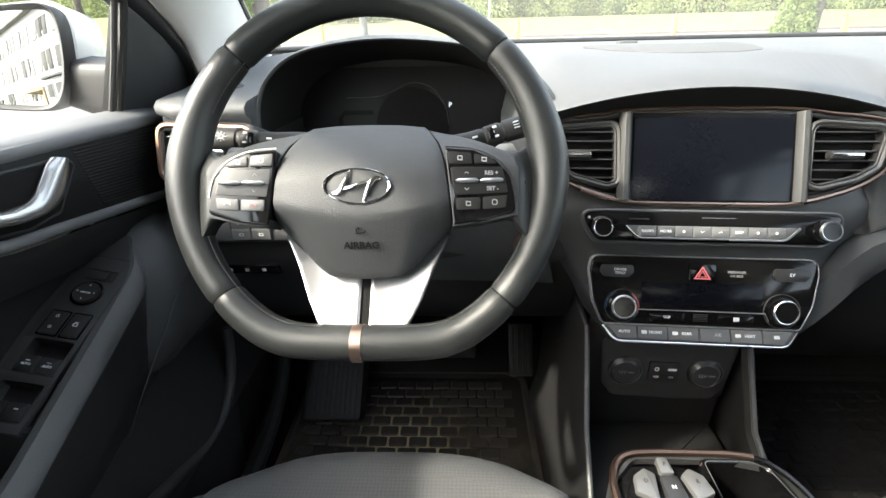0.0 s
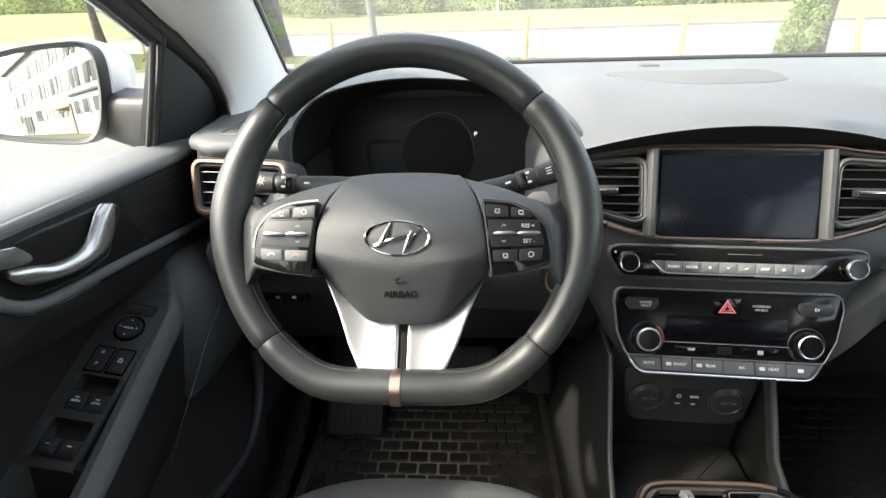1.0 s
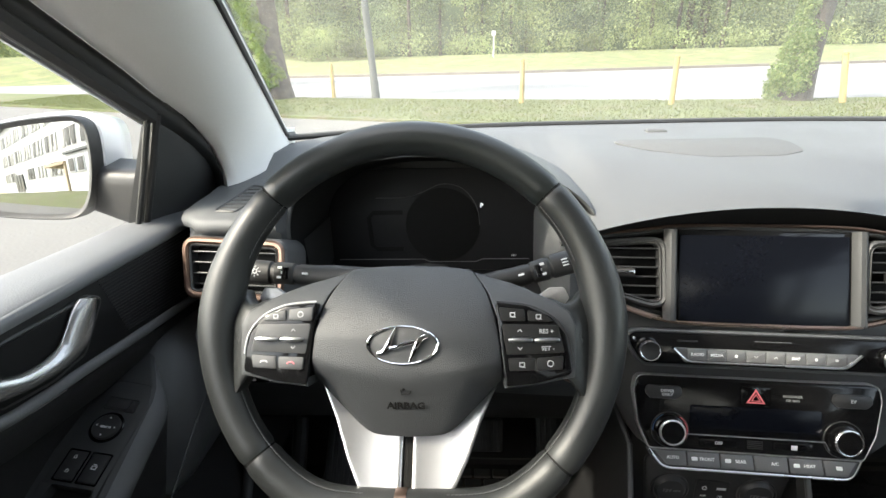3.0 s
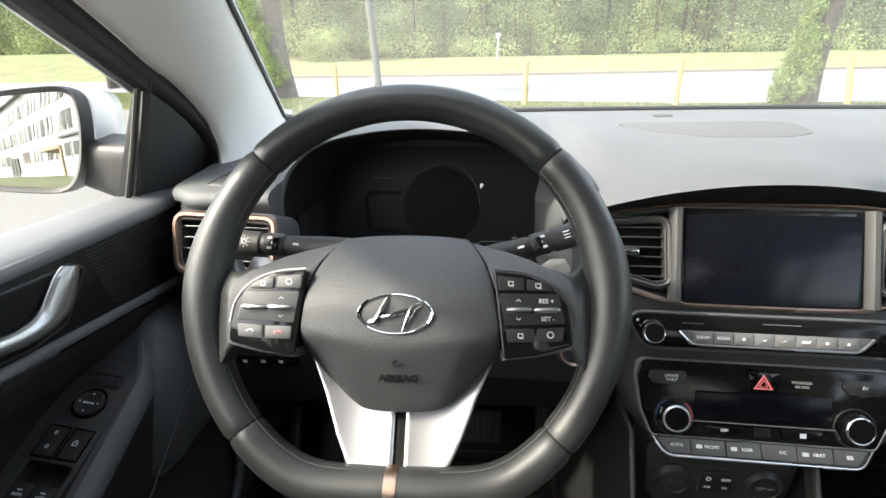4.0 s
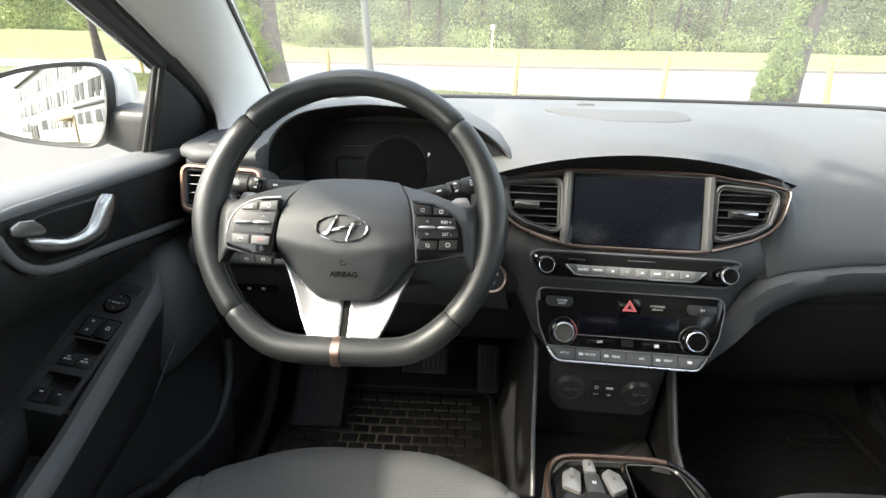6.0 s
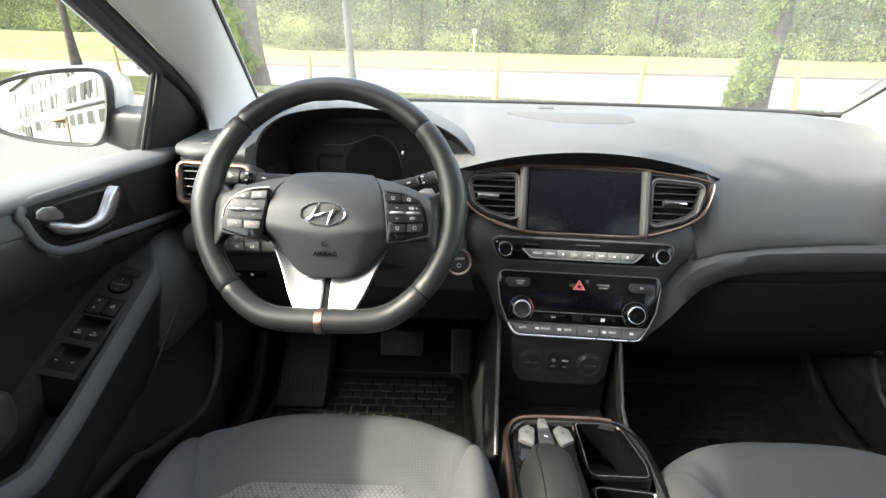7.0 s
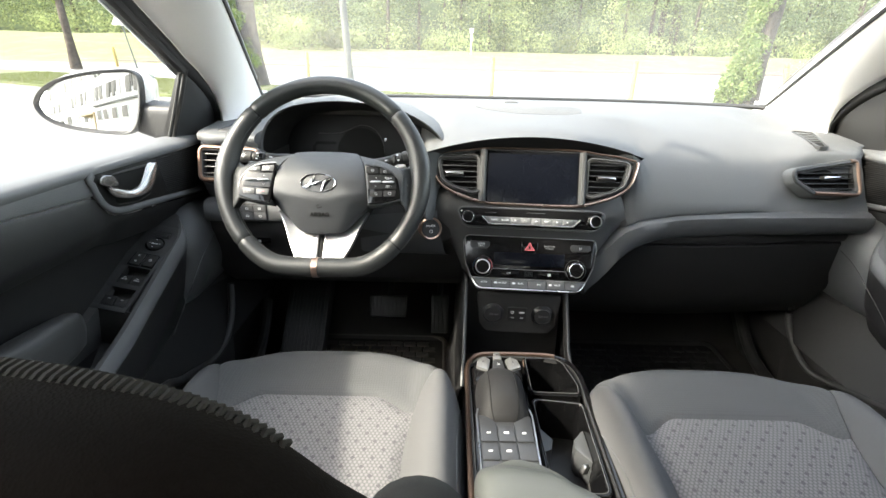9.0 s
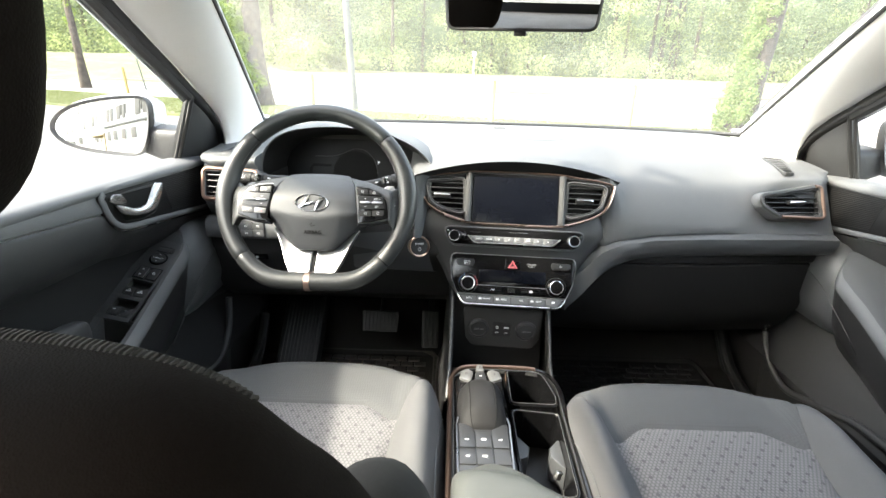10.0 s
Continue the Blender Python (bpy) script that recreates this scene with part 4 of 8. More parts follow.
MIRROR_TILT, MIRROR_TURN, MIRROR_R, BULGE = -8.1, 11.5, 1.253, 0.002
door_mirror(-1, "door_mirror", "white and black driver's door mirror reflecting a pale building")
door_mirror(1, "door_mirror", "white and black passenger door mirror")


def inside_mirror():
    root = thing("inside_mirror", "black framed inside mirror hanging below the roof", "rear-view mirror")
    m = plane_at((-0.035, 0.06, 1.2355), (0.98, -0.17, 0), (0, -0.12, 1)) 
    o = rounded([(-0.131, -0.034), (0.131, -0.034), (0.136, 0.036), (-0.136, 0.036)], 0.020, 5)
    part("frame", join(frame_plate(o, inset(o, 0.006), 0.02, 0.003), xf(ring_loft([[(x, y, -0.015) for x, y in o], [(x * 0.9, y * 0.85, -0.035) for x, y in o], [(x * 0.4, y * 0.4, -0.045) for x, y in o]]), Matrix())), M_BLACK, root, "black plastic frame", m)
    part("mirror_glass", plate(inset(o, 0.005), 0.003, 0.0005), M_MIRROR, root, "dark tinted mirror glass", m @ T(0, 0, -0.001), angle=2)
    part("dip_lever", plate(rect(-0.011, -0.042, 0.011, -0.03, 0.002), 0.012, 0.002), M_BLACK, root, "small dipping lever", m @ T(0, 0, -0.006))
    part("stalk", tube([m @ Vector((0, 0, -0.04)), m @ Vector((0, 0.05, -0.07)), (0.0, 0.06, 1.34)], 0.013, 10), M_BLACK, root, "black mounting stalk")


inside_mirror()


# ---- dashboard ----
TH = radians(23)
YAW = radians(4)
SU = Vector((math.cos(YAW), -math.sin(YAW), 0))            # the centre stack faces the driver by four degrees
SV = Vector((math.sin(YAW) * math.sin(TH), math.cos(YAW) * math.sin(TH), math.cos(TH)))
SCR = plane_at((0, 0.184, 0.866), SU, SV)
CLI = plane_at((0, 0.138, 0.700), SU, SV)


def brow(x):
    return 0.952 - 0.037 * (x / 0.23) ** 2


def pad_bottom(x):
    return line(x, [(0.176, 0.752), (0.21, 0.772), (0.242, 0.784), (0.317, 0.797), (0.43, 0.805), (0.6, 0.812), (0.71, 0.813)])


def band_bottom(x):
    return line(x, [(0.128, 0.618), (0.14, 0.634), (0.167, 0.662), (0.193, 0.697), (0.222, 0.723), (0.27, 0.741), (0.38, 0.752), (0.5, 0.760), (0.71, 0.769)])


dashboard = thing("dashboard", "grey soft plastic dashboard across the car's width", "dashboard")


def upper_pad():
    rows = []
    n = 96
    for i in range(n + 1):
        x = -0.715 + 1.43 * i / n
        ax = abs(x)
        d = smooth(-0.30, -0.36, x)                          # 1 on the driver's side
        yw = ywin(x)
        zp = pad_bottom(ax)
        b = brow(min(ax, 0.24))
        edge = smooth(0.60, 0.71, ax)

        e = smooth(0.48, 0.60, x)                            # the raised end over the passenger's side vent
        w = 0.03 * smooth(0.675, 0.715, ax)
        dip = 0.03 * smooth(-0.165, -0.215, x)               # the pad sinks under the hood

        def mix(pas, cen, drv, rgt=None, a=0.218, wd=0.03):
            far = a + (0.014 if x < 0 else 0.0)
            k = 1 - smooth(far, far + wd, ax)
            v = [p + (q - p) * k for p, q in zip(pas, cen)]
            v = [p + (q - p) * e for p, q in zip(v, rgt or pas)]
            return [p + (q - p) * d for p, q in zip(v, drv)]
        pr = [(yw, 0.984 - 0.01 * edge), (yw - 0.10, 0.985 - 0.012 * edge)]
        pr.append(mix((0.42, 0.976 - 0.02 * edge), (0.42, 0.983 - dip), (0.42, 0.955), (0.42, 0.958), 0.13, 0.24))
        pr.append(mix((0.33, 0.957 - 0.02 * edge), (0.33, 0.978 - dip), (0.33, 0.951), (0.33, 0.953), 0.15, 0.20))
        pr.append(mix((0.275, 0.937 - 0.01 * edge), (0.265, b + 0.016), (0.275 + w, 0.948), (0.275, 0.948), 0.19, 0.10))
        pr.append(mix((0.235, 0.912), (0.222, b + 0.008), (0.235 + w, 0.946), (0.238, 0.942)))
        pr.append(mix((0.207, 0.883), (0.207, b + 0.001), (0.207 + w, 0.943), (0.212 + w, 0.935)))
        pr.append(mix((0.188, 0.852), (0.2005, b - 0.0005), (0.198 + w, 0.937), (0.203 + w, 0.927), 0.214))
        pr.append(mix((0.175, 0.828), (0.206, b - 0.003), (0.199 + w, 0.927), (0.205 + w, 0.915), 0.205))
        pr.append(mix((0.168, zp + 0.008), (0.222, b - 0.006), (0.212 + w, 0.921), (0.19, 0.84), 0.178))
        pr.append(mix((0.170, zp), (0.24, b - 0.010), (0.212, 0.85), (0.170, zp), 0.168))
        pr.append(mix((0.20, zp - 0.006), (0.27, b - 0.014), (0.24, 0.80), (0.20, zp - 0.006), 0.165))
        pr = [(y + 0.045 * smooth(-0.224, -0.250, x) * (1 - d) if y < 0.30 else y, z) for y, z in pr]
        hole = smooth(-0.578, -0.57, x) * smooth(-0.234, -0.250, x)   # behind the instrument hood
        pr = [(y + (0.372 - y) * hole if y < 0.372 else y, z + (min(z, 0.90) - z) * hole if y < 0.4 else z) for y, z in pr]
        rows.append([(x, y, z) for y, z in pr])
    part("upper_pad", ring_loft(rows, closed=False), M_PAD, dashboard, "grey grained soft upper pad", angle=70)


upper_pad()
vis = [[(x, 0.2008, brow(x) - 0.0022), (x, 0.2065, brow(x) - 0.0065), (x, 0.220, brow(x) - 0.016), (x, 0.232, 0.921 - 0.016 * (x / 0.23) ** 2), (x, 0.25, 0.90 - 0.016 * (x / 0.23) ** 2)] for x in [-0.232 + 0.464 * i / 32 for i in range(33)]]
part("visor_underside", ring_loft(vis, closed=False), M_DEEP, dashboard, "black underside of the brow", angle=60)
# speaker grille and small sensor on the top
gr = rounded([(-0.125, 0.46), (0.135, 0.46), (0.15, 0.43), (0.140, 0.375), (0.095, 0.352), (-0.01, 0.352), (-0.08, 0.395)], [0.02, 0.03, 0.03, 0.03, 0.05, 0.08, 0.08], 6)
part("speaker_grille", xf(plate(gr, 0.004, 0.0015), Matrix(((1, 0, 0, 0), (0, 1, 0, 0), (0, 0.065, 1, 0.9575), (0, 0, 0, 1)))), M_GRILLE, dashboard, "fine mesh speaker grille")
part("light_sensor", xf(box(-0.026, 0.545, 0.983, 0.01, 0.565, 0.992, 0.004), T(0, 0, -0.003)), M_GRILLE, dashboard, "small grey light sensor")


def slab(side):
    """The grey band below the upper pad, sweeping down into the centre stack."""
    rows = []
    end = 0.712 if side > 0 else 0.335
    for i in range(41):
        x = 0.128 + (end - 0.128) * i / 40
        zt, zb = pad_bottom(x) + 0.002 - 0.05 * (1 - smooth(0.128, 0.2, x)), band_bottom(x)
        f = smooth(0.34, 0.128, x)
        y0 = 0.162 - 0.012 * smooth(0.25, 0.6, x)
        rows.append([(side * x, 0.21, zt), (side * x, y0 + 0.012 - 0.01 * f, zt), (side * x, y0 - 0.004 - 0.01 * f, zt - 0.006), (side * x, y0 - 0.006 - 0.012 * f, zt * 0.6 + zb * 0.4),
                     (side * x, y0 + 0.004 - 0.03 * f, zb + 0.008), (side * x, y0 + 0.012 - 0.03 * f, zb), (side * x, 0.235, zb - 0.012 - 0.01 * f)])
    part("lower_band", ring_loft(rows, closed=False), M_BAND, dashboard, "satin grey lower band", angle=60)


slab(1)


def stack_body():
    rows = []
    for z, w, y in ((0.835, 0.225, 0.19), (0.81, 0.235, 0.176), (0.785, 0.222, 0.168), (0.75, 0.19, 0.166), (0.70, 0.158, 0.146), (0.665, 0.141, 0.132), (0.645, 0.125, 0.127), (0.632, 0.112, 0.13), (0.625, 0.11, 0.16)):
        row = []
        for j in range(21):
            a = -1 + j / 10
            row.append((w * a, y - 0.012 * a + 0.028 * abs(a) ** 5, z))
        rows.append([(-w, 0.26, z)] + row + [(w, 0.26, z)])
    part("centre_fascia", ring_loft(rows, closed=False), M_FASCIA, dashboard, "grey centre stack surround", angle=60)
    # panel under the start button, driver's side
    part("start_panel", ring_loft([[(-0.20 - 0.17 * i / 12, 0.182 + 0.012 * i / 12, 0.795 - 0.02 * i / 12), (-0.195 - 0.175 * i / 12, 0.180 + 0.012 * i / 12, 0.75), (-0.18 - 0.19 * i / 12, 0.19 + 0.012 * i / 12, 0.69), (-0.16 - 0.20 * i / 12, 0.25, 0.66)] for i in range(13)], closed=False), M_BAND, dashboard, "grey lower panel beside the stack", angle=60)


stack_body()


def glove_box():
    rows = []
    for z, y in ((0.765, 0.21), (0.753, 0.186), (0.744, 0.183), (0.732, 0.185), (0.727, 0.194), (0.723, 0.187), (0.62, 0.20), (0.55, 0.24), (0.50, 0.28), (0.48, 0.36), (0.49, 0.5)):
        rows.append([(0.12 + 0.6 * j / 12, y - 0.01 * math.sin(math.pi * j / 12), z + 0.012 * smooth(0.3, 0.72, 0.12 + 0.6 * j / 12)) for j in range(13)])
    part("glove_box", ring_loft(rows, closed=False), M_DEEP, dashboard, "black glove box lid", angle=50)
    knee = []
    for z, y in ((0.80, 0.21), (0.772, 0.20), (0.735, 0.19), (0.715, 0.20), (0.69, 0.215), (0.66, 0.225), (0.60, 0.25), (0.56, 0.30), (0.55, 0.42), (0.6, 0.6)):
        knee.append([(-0.715 + 0.575 * j / 12, y, z) for j in range(13)])
    part("knee_panel", ring_loft(knee, closed=False), M_BLACK, dashboard, "dark knee panel below the wheel", angle=50)
    part("knee_shelf", ring_loft([[(x, y, z) for x in (-0.70, -0.60, -0.50, -0.44)] for y, z in ((0.204, 0.806), (0.184, 0.804), (0.175, 0.797), (0.173, 0.768), (0.178, 0.761), (0.205, 0.756))], closed=False), M_PAD, dashboard, "grey switch shelf", angle=50)


glove_box()
# switches left of the steering column
km = plane_at((-0.5925, 0.1740, 0.784), (1, 0, 0), (0, 0.06, 1))
part("switch_frame", plate(rect(-0.0285, -0.0175, 0.0285, 0.0185, 0.003), 0.004, 0.0008), M_BLACK, dashboard, "black frame of the switches", km @ T(0, 0, 0.0012))
for i in range(2):
    for j in range(2):
        sk = part("dash_switch", plate(rect(-0.0265 + 0.027 * i, -0.0158 + 0.0168 * j, -0.0005 + 0.027 * i, 0.0002 + 0.0168 * j, 0.002), 0.004, 0.001), M_KEYMID, dashboard, "small grey switch", km @ T(0, 0, 0.003))
        part("marking", frame_plate(rect(-0.003, -0.002, 0.003, 0.002, 0.0005), rect(-0.002, -0.0012, 0.002, 0.0012, 0.0003), 0.0004, 0.0001), M_WHITE, sk, "", km @ T(-0.0135 + 0.027 * i, -0.0078 + 0.0168 * j, 0.0033))
kl = plane_at((-0.62, 0.2015, 0.708), (1, 0, 0), (0, -0.3, 1))
part("switch_strip", plate(rect(-0.04, -0.008, 0.045, 0.008, 0.003), 0.003, 0.001), M_GLOSS, dashboard, "black strip of small switches", kl @ T(0, 0, 0.002))
for i in range(3):
    part("marking", plate(rect(-0.032 + 0.025 * i, -0.003, -0.026 + 0.025 * i, 0.003), 0.0004, 0.0001), M_WHITE, dashboard, "", kl @ T(0, 0, 0.0026))


# ---- instrument cluster ----
HOOD = [(-0.572, 0.835), (-0.578, 0.875), (-0.581, 0.91), (-0.576, 0.938), (-0.562, 0.965), (-0.532, 0.990), (-0.49, 1.004), (-0.42, 1.012), (-0.35, 1.009), (-0.288, 0.999), (-0.23, 0.973), (-0.196, 0.944), (-0.188, 0.925)]


def cluster():
    root = thing("instrument_cluster", "dark instrument display under a grey hood, showing P", "instrument cluster")
    arc = spline([(x, 0, z) for x, z in HOOD], 5)
    cx, base = -0.385, 0.90

    def ring(y, k, drop):
        return [(cx + (x - cx) * k, y, base + (z - base) * k - drop) for x, _, z in arc]
    outer = [ring(0.245, 0.985, 0.002), ring(0.236, 0.975, 0.0), ring(0.228, 0.985, 0.0), ring(0.227, 1.0, 0.0), ring(0.236, 1.015, 0.0), ring(0.27, 1.03, 0.0), ring(0.34, 1.04, 0.002), ring(0.43, 1.02, 0.012), ring(0.52, 0.98, 0.03), ring(0.60, 0.92, 0.06)]
    part("hood", ring_loft(outer, closed=False), M_PAD, root, "grey soft hood", angle=60)
    inner = [ring(0.232, 0.978, 0.0), ring(0.26, 0.955, 0.004), ring(0.33, 0.90, 0.012), ring(0.36, 0.88, 0.02)]
    part("hood_lining", ring_loft(inner, closed=False), M_DEEP, root, "black hood lining", angle=60)
    m = plane_at((-0.385, 0.34, 0.885), (1, 0, 0), (0, 0.18, 1))
    o = rounded([(-0.19, -0.07), (0.19, -0.07), (0.19, 0.04), (0.12, 0.085), (-0.12, 0.085), (-0.19, 0.04)], 0.03, 5)
    part("display", plate(o, 0.01, 0.001), M_GAUGE, root, "dark matt display", m)
    # lower dark tray between display and steering column
    part("surround", join(ring_loft([[(-0.565, 0.245, 0.90), (-0.555, 0.36, 0.90)], [(-0.558, 0.245, 0.80), (-0.55, 0.36, 0.80)]], closed=False),
         ring_loft([[(-0.19, 0.235, 0.93), (-0.19, 0.36, 0.93)], [(-0.21, 0.235, 0.80), (-0.21, 0.36, 0.80)]], closed=False),
         ring_loft([[(-0.58, 0.22, 0.795), (-0.19, 0.22, 0.795)], [(-0.57, 0.36, 0.822), (-0.2, 0.36, 0.822)]], closed=False),
         (lambda o_: (o_, [tuple(range(len(o_)))]))([(-0.55, 0.362, 0.79)] + ring(0.362, 0.95, 0.008)[8:] + [(-0.21, 0.362, 0.79)])), M_BLACK, root, "black display surround")
    up = m @ T(0, 0, 0.0012)
    # the thin lines of the display
    top = spline([(-0.10, 0.042, 0), (-0.055, 0.043, 0), (-0.03, 0.05, 0), (0.0, 0.062, 0), (0.03, 0.055, 0), (0.05, 0.03, 0), (0.056, 0.0, 0)], 6)
    part("scale_line", tube(top, 0.0005, 4), M_KEYMID, root, "thin pale scale line", up)
    part("lower_line", tube([(-0.16, -0.052, 0), (-0.03, -0.052, 0), (-0.02, -0.056, 0), (0.05, -0.056, 0), (0.06, -0.052, 0), (0.13, -0.052, 0)], 0.0006, 4), M_KEY, root, "thin pale lower line", up)
    part("dial", plate(circle(0.056, 40), 0.001, 0.0002), M_VOID, root, "black round dial", up @ T(0, 0, -0.0004))
    part("side_gauge", tube([(-0.06, 0.02, 0), (-0.105, 0.02, 0), (-0.112, 0.012, 0), (-0.108, -0.03, 0), (-0.1, -0.036, 0), (-0.06, -0.036, 0)], 0.0032, 4, flat=0.3), M_VOID, root, "dark angular gauge", up)
    word("P", 0.010, up @ T(0.0585, 0.029, 0), M_LIT, root, "gear_letter")
    word("HEV", 0.004, up @ T(0.107, -0.047, 0), M_WHITE, root)


cluster()


# ---- air vents ----
def vent(name, outline, m, trim, lab, nslats=5, tab=0.0, group="air vents", trimw=0.0045, deep=0.03, rad=0.012, bezel=False):
    root = thing(name, lab, "air vent", group=group)
    o = rounded(outline, rad, 5)
    if bezel:
        part("bezel", ring_loft([[(x, y, z) for x, y in inset(o, -d_)] for d_, z in ((trimw - 0.001, 0.002), (trimw + 0.0012, 0.0), (trimw + 0.002, -0.006), (trimw + 0.004, -0.05))], caps=False), M_PAD, root, "grey bezel", m, angle=60)
    part("surround", frame_plate(inset(o, -trimw), o, 0.014, 0.0025), trim, root, "", m @ T(0, 0, 0.005))
    part("inner_frame", frame_plate(o, inset(o, 0.003), 0.022, 0.0015), M_PADDARK, root, "", m @ T(0, 0, 0.003))
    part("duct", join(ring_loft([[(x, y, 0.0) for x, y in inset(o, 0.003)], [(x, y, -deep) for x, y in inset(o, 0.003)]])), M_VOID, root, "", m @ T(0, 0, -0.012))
    ys = [p[1] for p in o]
    y0, y1 = min(ys), max(ys)

    def span(y):
        xs = []
        for i in range(len(o)):
            (xa, ya), (xb, yb) = o[i - 1], o[i]
            if (ya - y) * (yb - y) < 0:
                xs.append(xa + (xb - xa) * (y - ya) / (yb - ya))
        return (min(xs), max(xs)) if len(xs) > 1 else (0, 0)
    for k in range(nslats):
        y = y0 + (y1 - y0) * (k + 0.75) / (nslats + 0.5)
        a, b = span(y)
        if b - a < 0.01:
            continue
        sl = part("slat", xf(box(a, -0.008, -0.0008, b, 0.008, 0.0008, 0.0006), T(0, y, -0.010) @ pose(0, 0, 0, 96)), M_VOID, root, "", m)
        part("slat_edge", box(a, y - 0.0009, -0.004, b, y + 0.0009, -0.0012, 0.0006), M_KEYDARK, sl, "", m)
    yc = (y0 + y1) / 2
    a, b = span(yc)
    c = (a + b) / 2 + tab
    part("slider", box(c - 0.019, yc - 0.0045, -0.004, c + 0.019, yc + 0.0045, 0.006, 0.002), M_BLACK, root, "", m)
    part("slider_strip", box(c - 0.018, yc - 0.0018, 0.004, c + 0.018, yc + 0.0024, 0.0075, 0.001), M_CHROME, root, "chrome strip", m)
    return root


CV = [(-0.2000, 0.0400), (-0.1150, 0.0460), (-0.1125, -0.0270), (-0.1250, -0.0300), (-0.1650, -0.0190), (-0.1880, -0.0050)]
vent("centre_vent", CV, SCR @ T(0, 0, -0.004), M_FIN, "slatted black centre air vent with a chrome tab, beside the screen", 6, -0.012, trimw=0.0055)
vent("centre_vent", [(-x, y) for x, y in CV][::-1], SCR @ T(0, 0, -0.004), M_FIN, "slatted black centre air vent with a chrome tab, beside the screen", 6, 0.0, trimw=0.0055)
SV_R = [(-0.096, 0.0125), (0.037, 0.033), (0.040, -0.030), (-0.058, -0.0255), (-0.091, -0.003)]
SV_L = [(-0.0625, 0.034), (0.057, 0.031), (0.058, -0.0265), (-0.0555, -0.0265)]
SVM = plane_at((0.635, 0.183, 0.882), (0.985, 0.09, 0), (0, 0.45, 1))
side = vent("side_vent", SV_R, SVM, M_PADDARK, "slatted side air vent with a copper outer end", 5, 0.01, trimw=0.0085, rad=[0.007, 0.012, 0.014, 0.018, 0.008], bezel=True)
part("copper_arc", tube(spline([(-0.055, -0.0305, 0), (-0.01, -0.0328, 0), (0.030, -0.0350, 0), (0.0415, -0.0325, 0), (0.0450, -0.0240, 0), (0.0440, 0.0, 0), (0.0425, 0.0270, 0), (0.0385, 0.0355, 0), (0.028, 0.0365, 0)], 5), 0.0042, 8), M_COPPER, side, "copper trim round the outer end", SVM @ T(0, 0, 0.0035))
vent("side_vent", SV_L, plane_at((-0.635, 0.183, 0.882), (0.985, -0.09, 0), (0, 0.45, 1)), M_COPPER, "slatted side air vent in a copper surround", 4, 0.01, trimw=0.0085, rad=0.009, bezel=True)


def defroster(s):
    """Small demister grille on the top of the pad beside the pillar."""
    root = thing("demister_grille", "small black demister grille by the pillar", "demister", group="demister grilles")
    a = (0.0, -0.055) if s < 0 else (-0.03, -0.07)
    o = rounded([(-0.020, -0.05), (0.012, -0.055), (0.026, 0.04), (-0.012, 0.058)], 0.008, 4) if s < 0 else rounded([(-0.045, -0.072), (-0.022, -0.068), (0.026, 0.05), (-0.018, 0.066)], 0.009, 4)
    cx, cy, z = (-0.652, 0.278, 0.9502) if s < 0 else (0.640, 0.278, 0.9505)
    m = Matrix.Translation((cx, cy, z)) @ pose(0, 0, 0, 3.5 if s < 0 else 5.5)
    part("frame", frame_plate(o, inset(o, 0.003), 0.008, 0.0012), M_PADDARK, root, "", m)
    part("duct", plate(inset(o, 0.002), 0.002, 0.0005), M_VOID, root, "", m @ T(0, 0, -0.004))
    for k in range(6):
        y = -0.04 + 0.015 * k
        x = (-0.016 + 0.0012 * k, 0.013 + 0.0018 * k) if s < 0 else (-0.040 + 0.004 * k, -0.016 + 0.006 * k)
        part("slat", box(x[0], y, -0.005, x[1], y + 0.004, -0.0005, 0.001), M_PADDARK, root, "", m)


defroster(-1)
defroster(1)


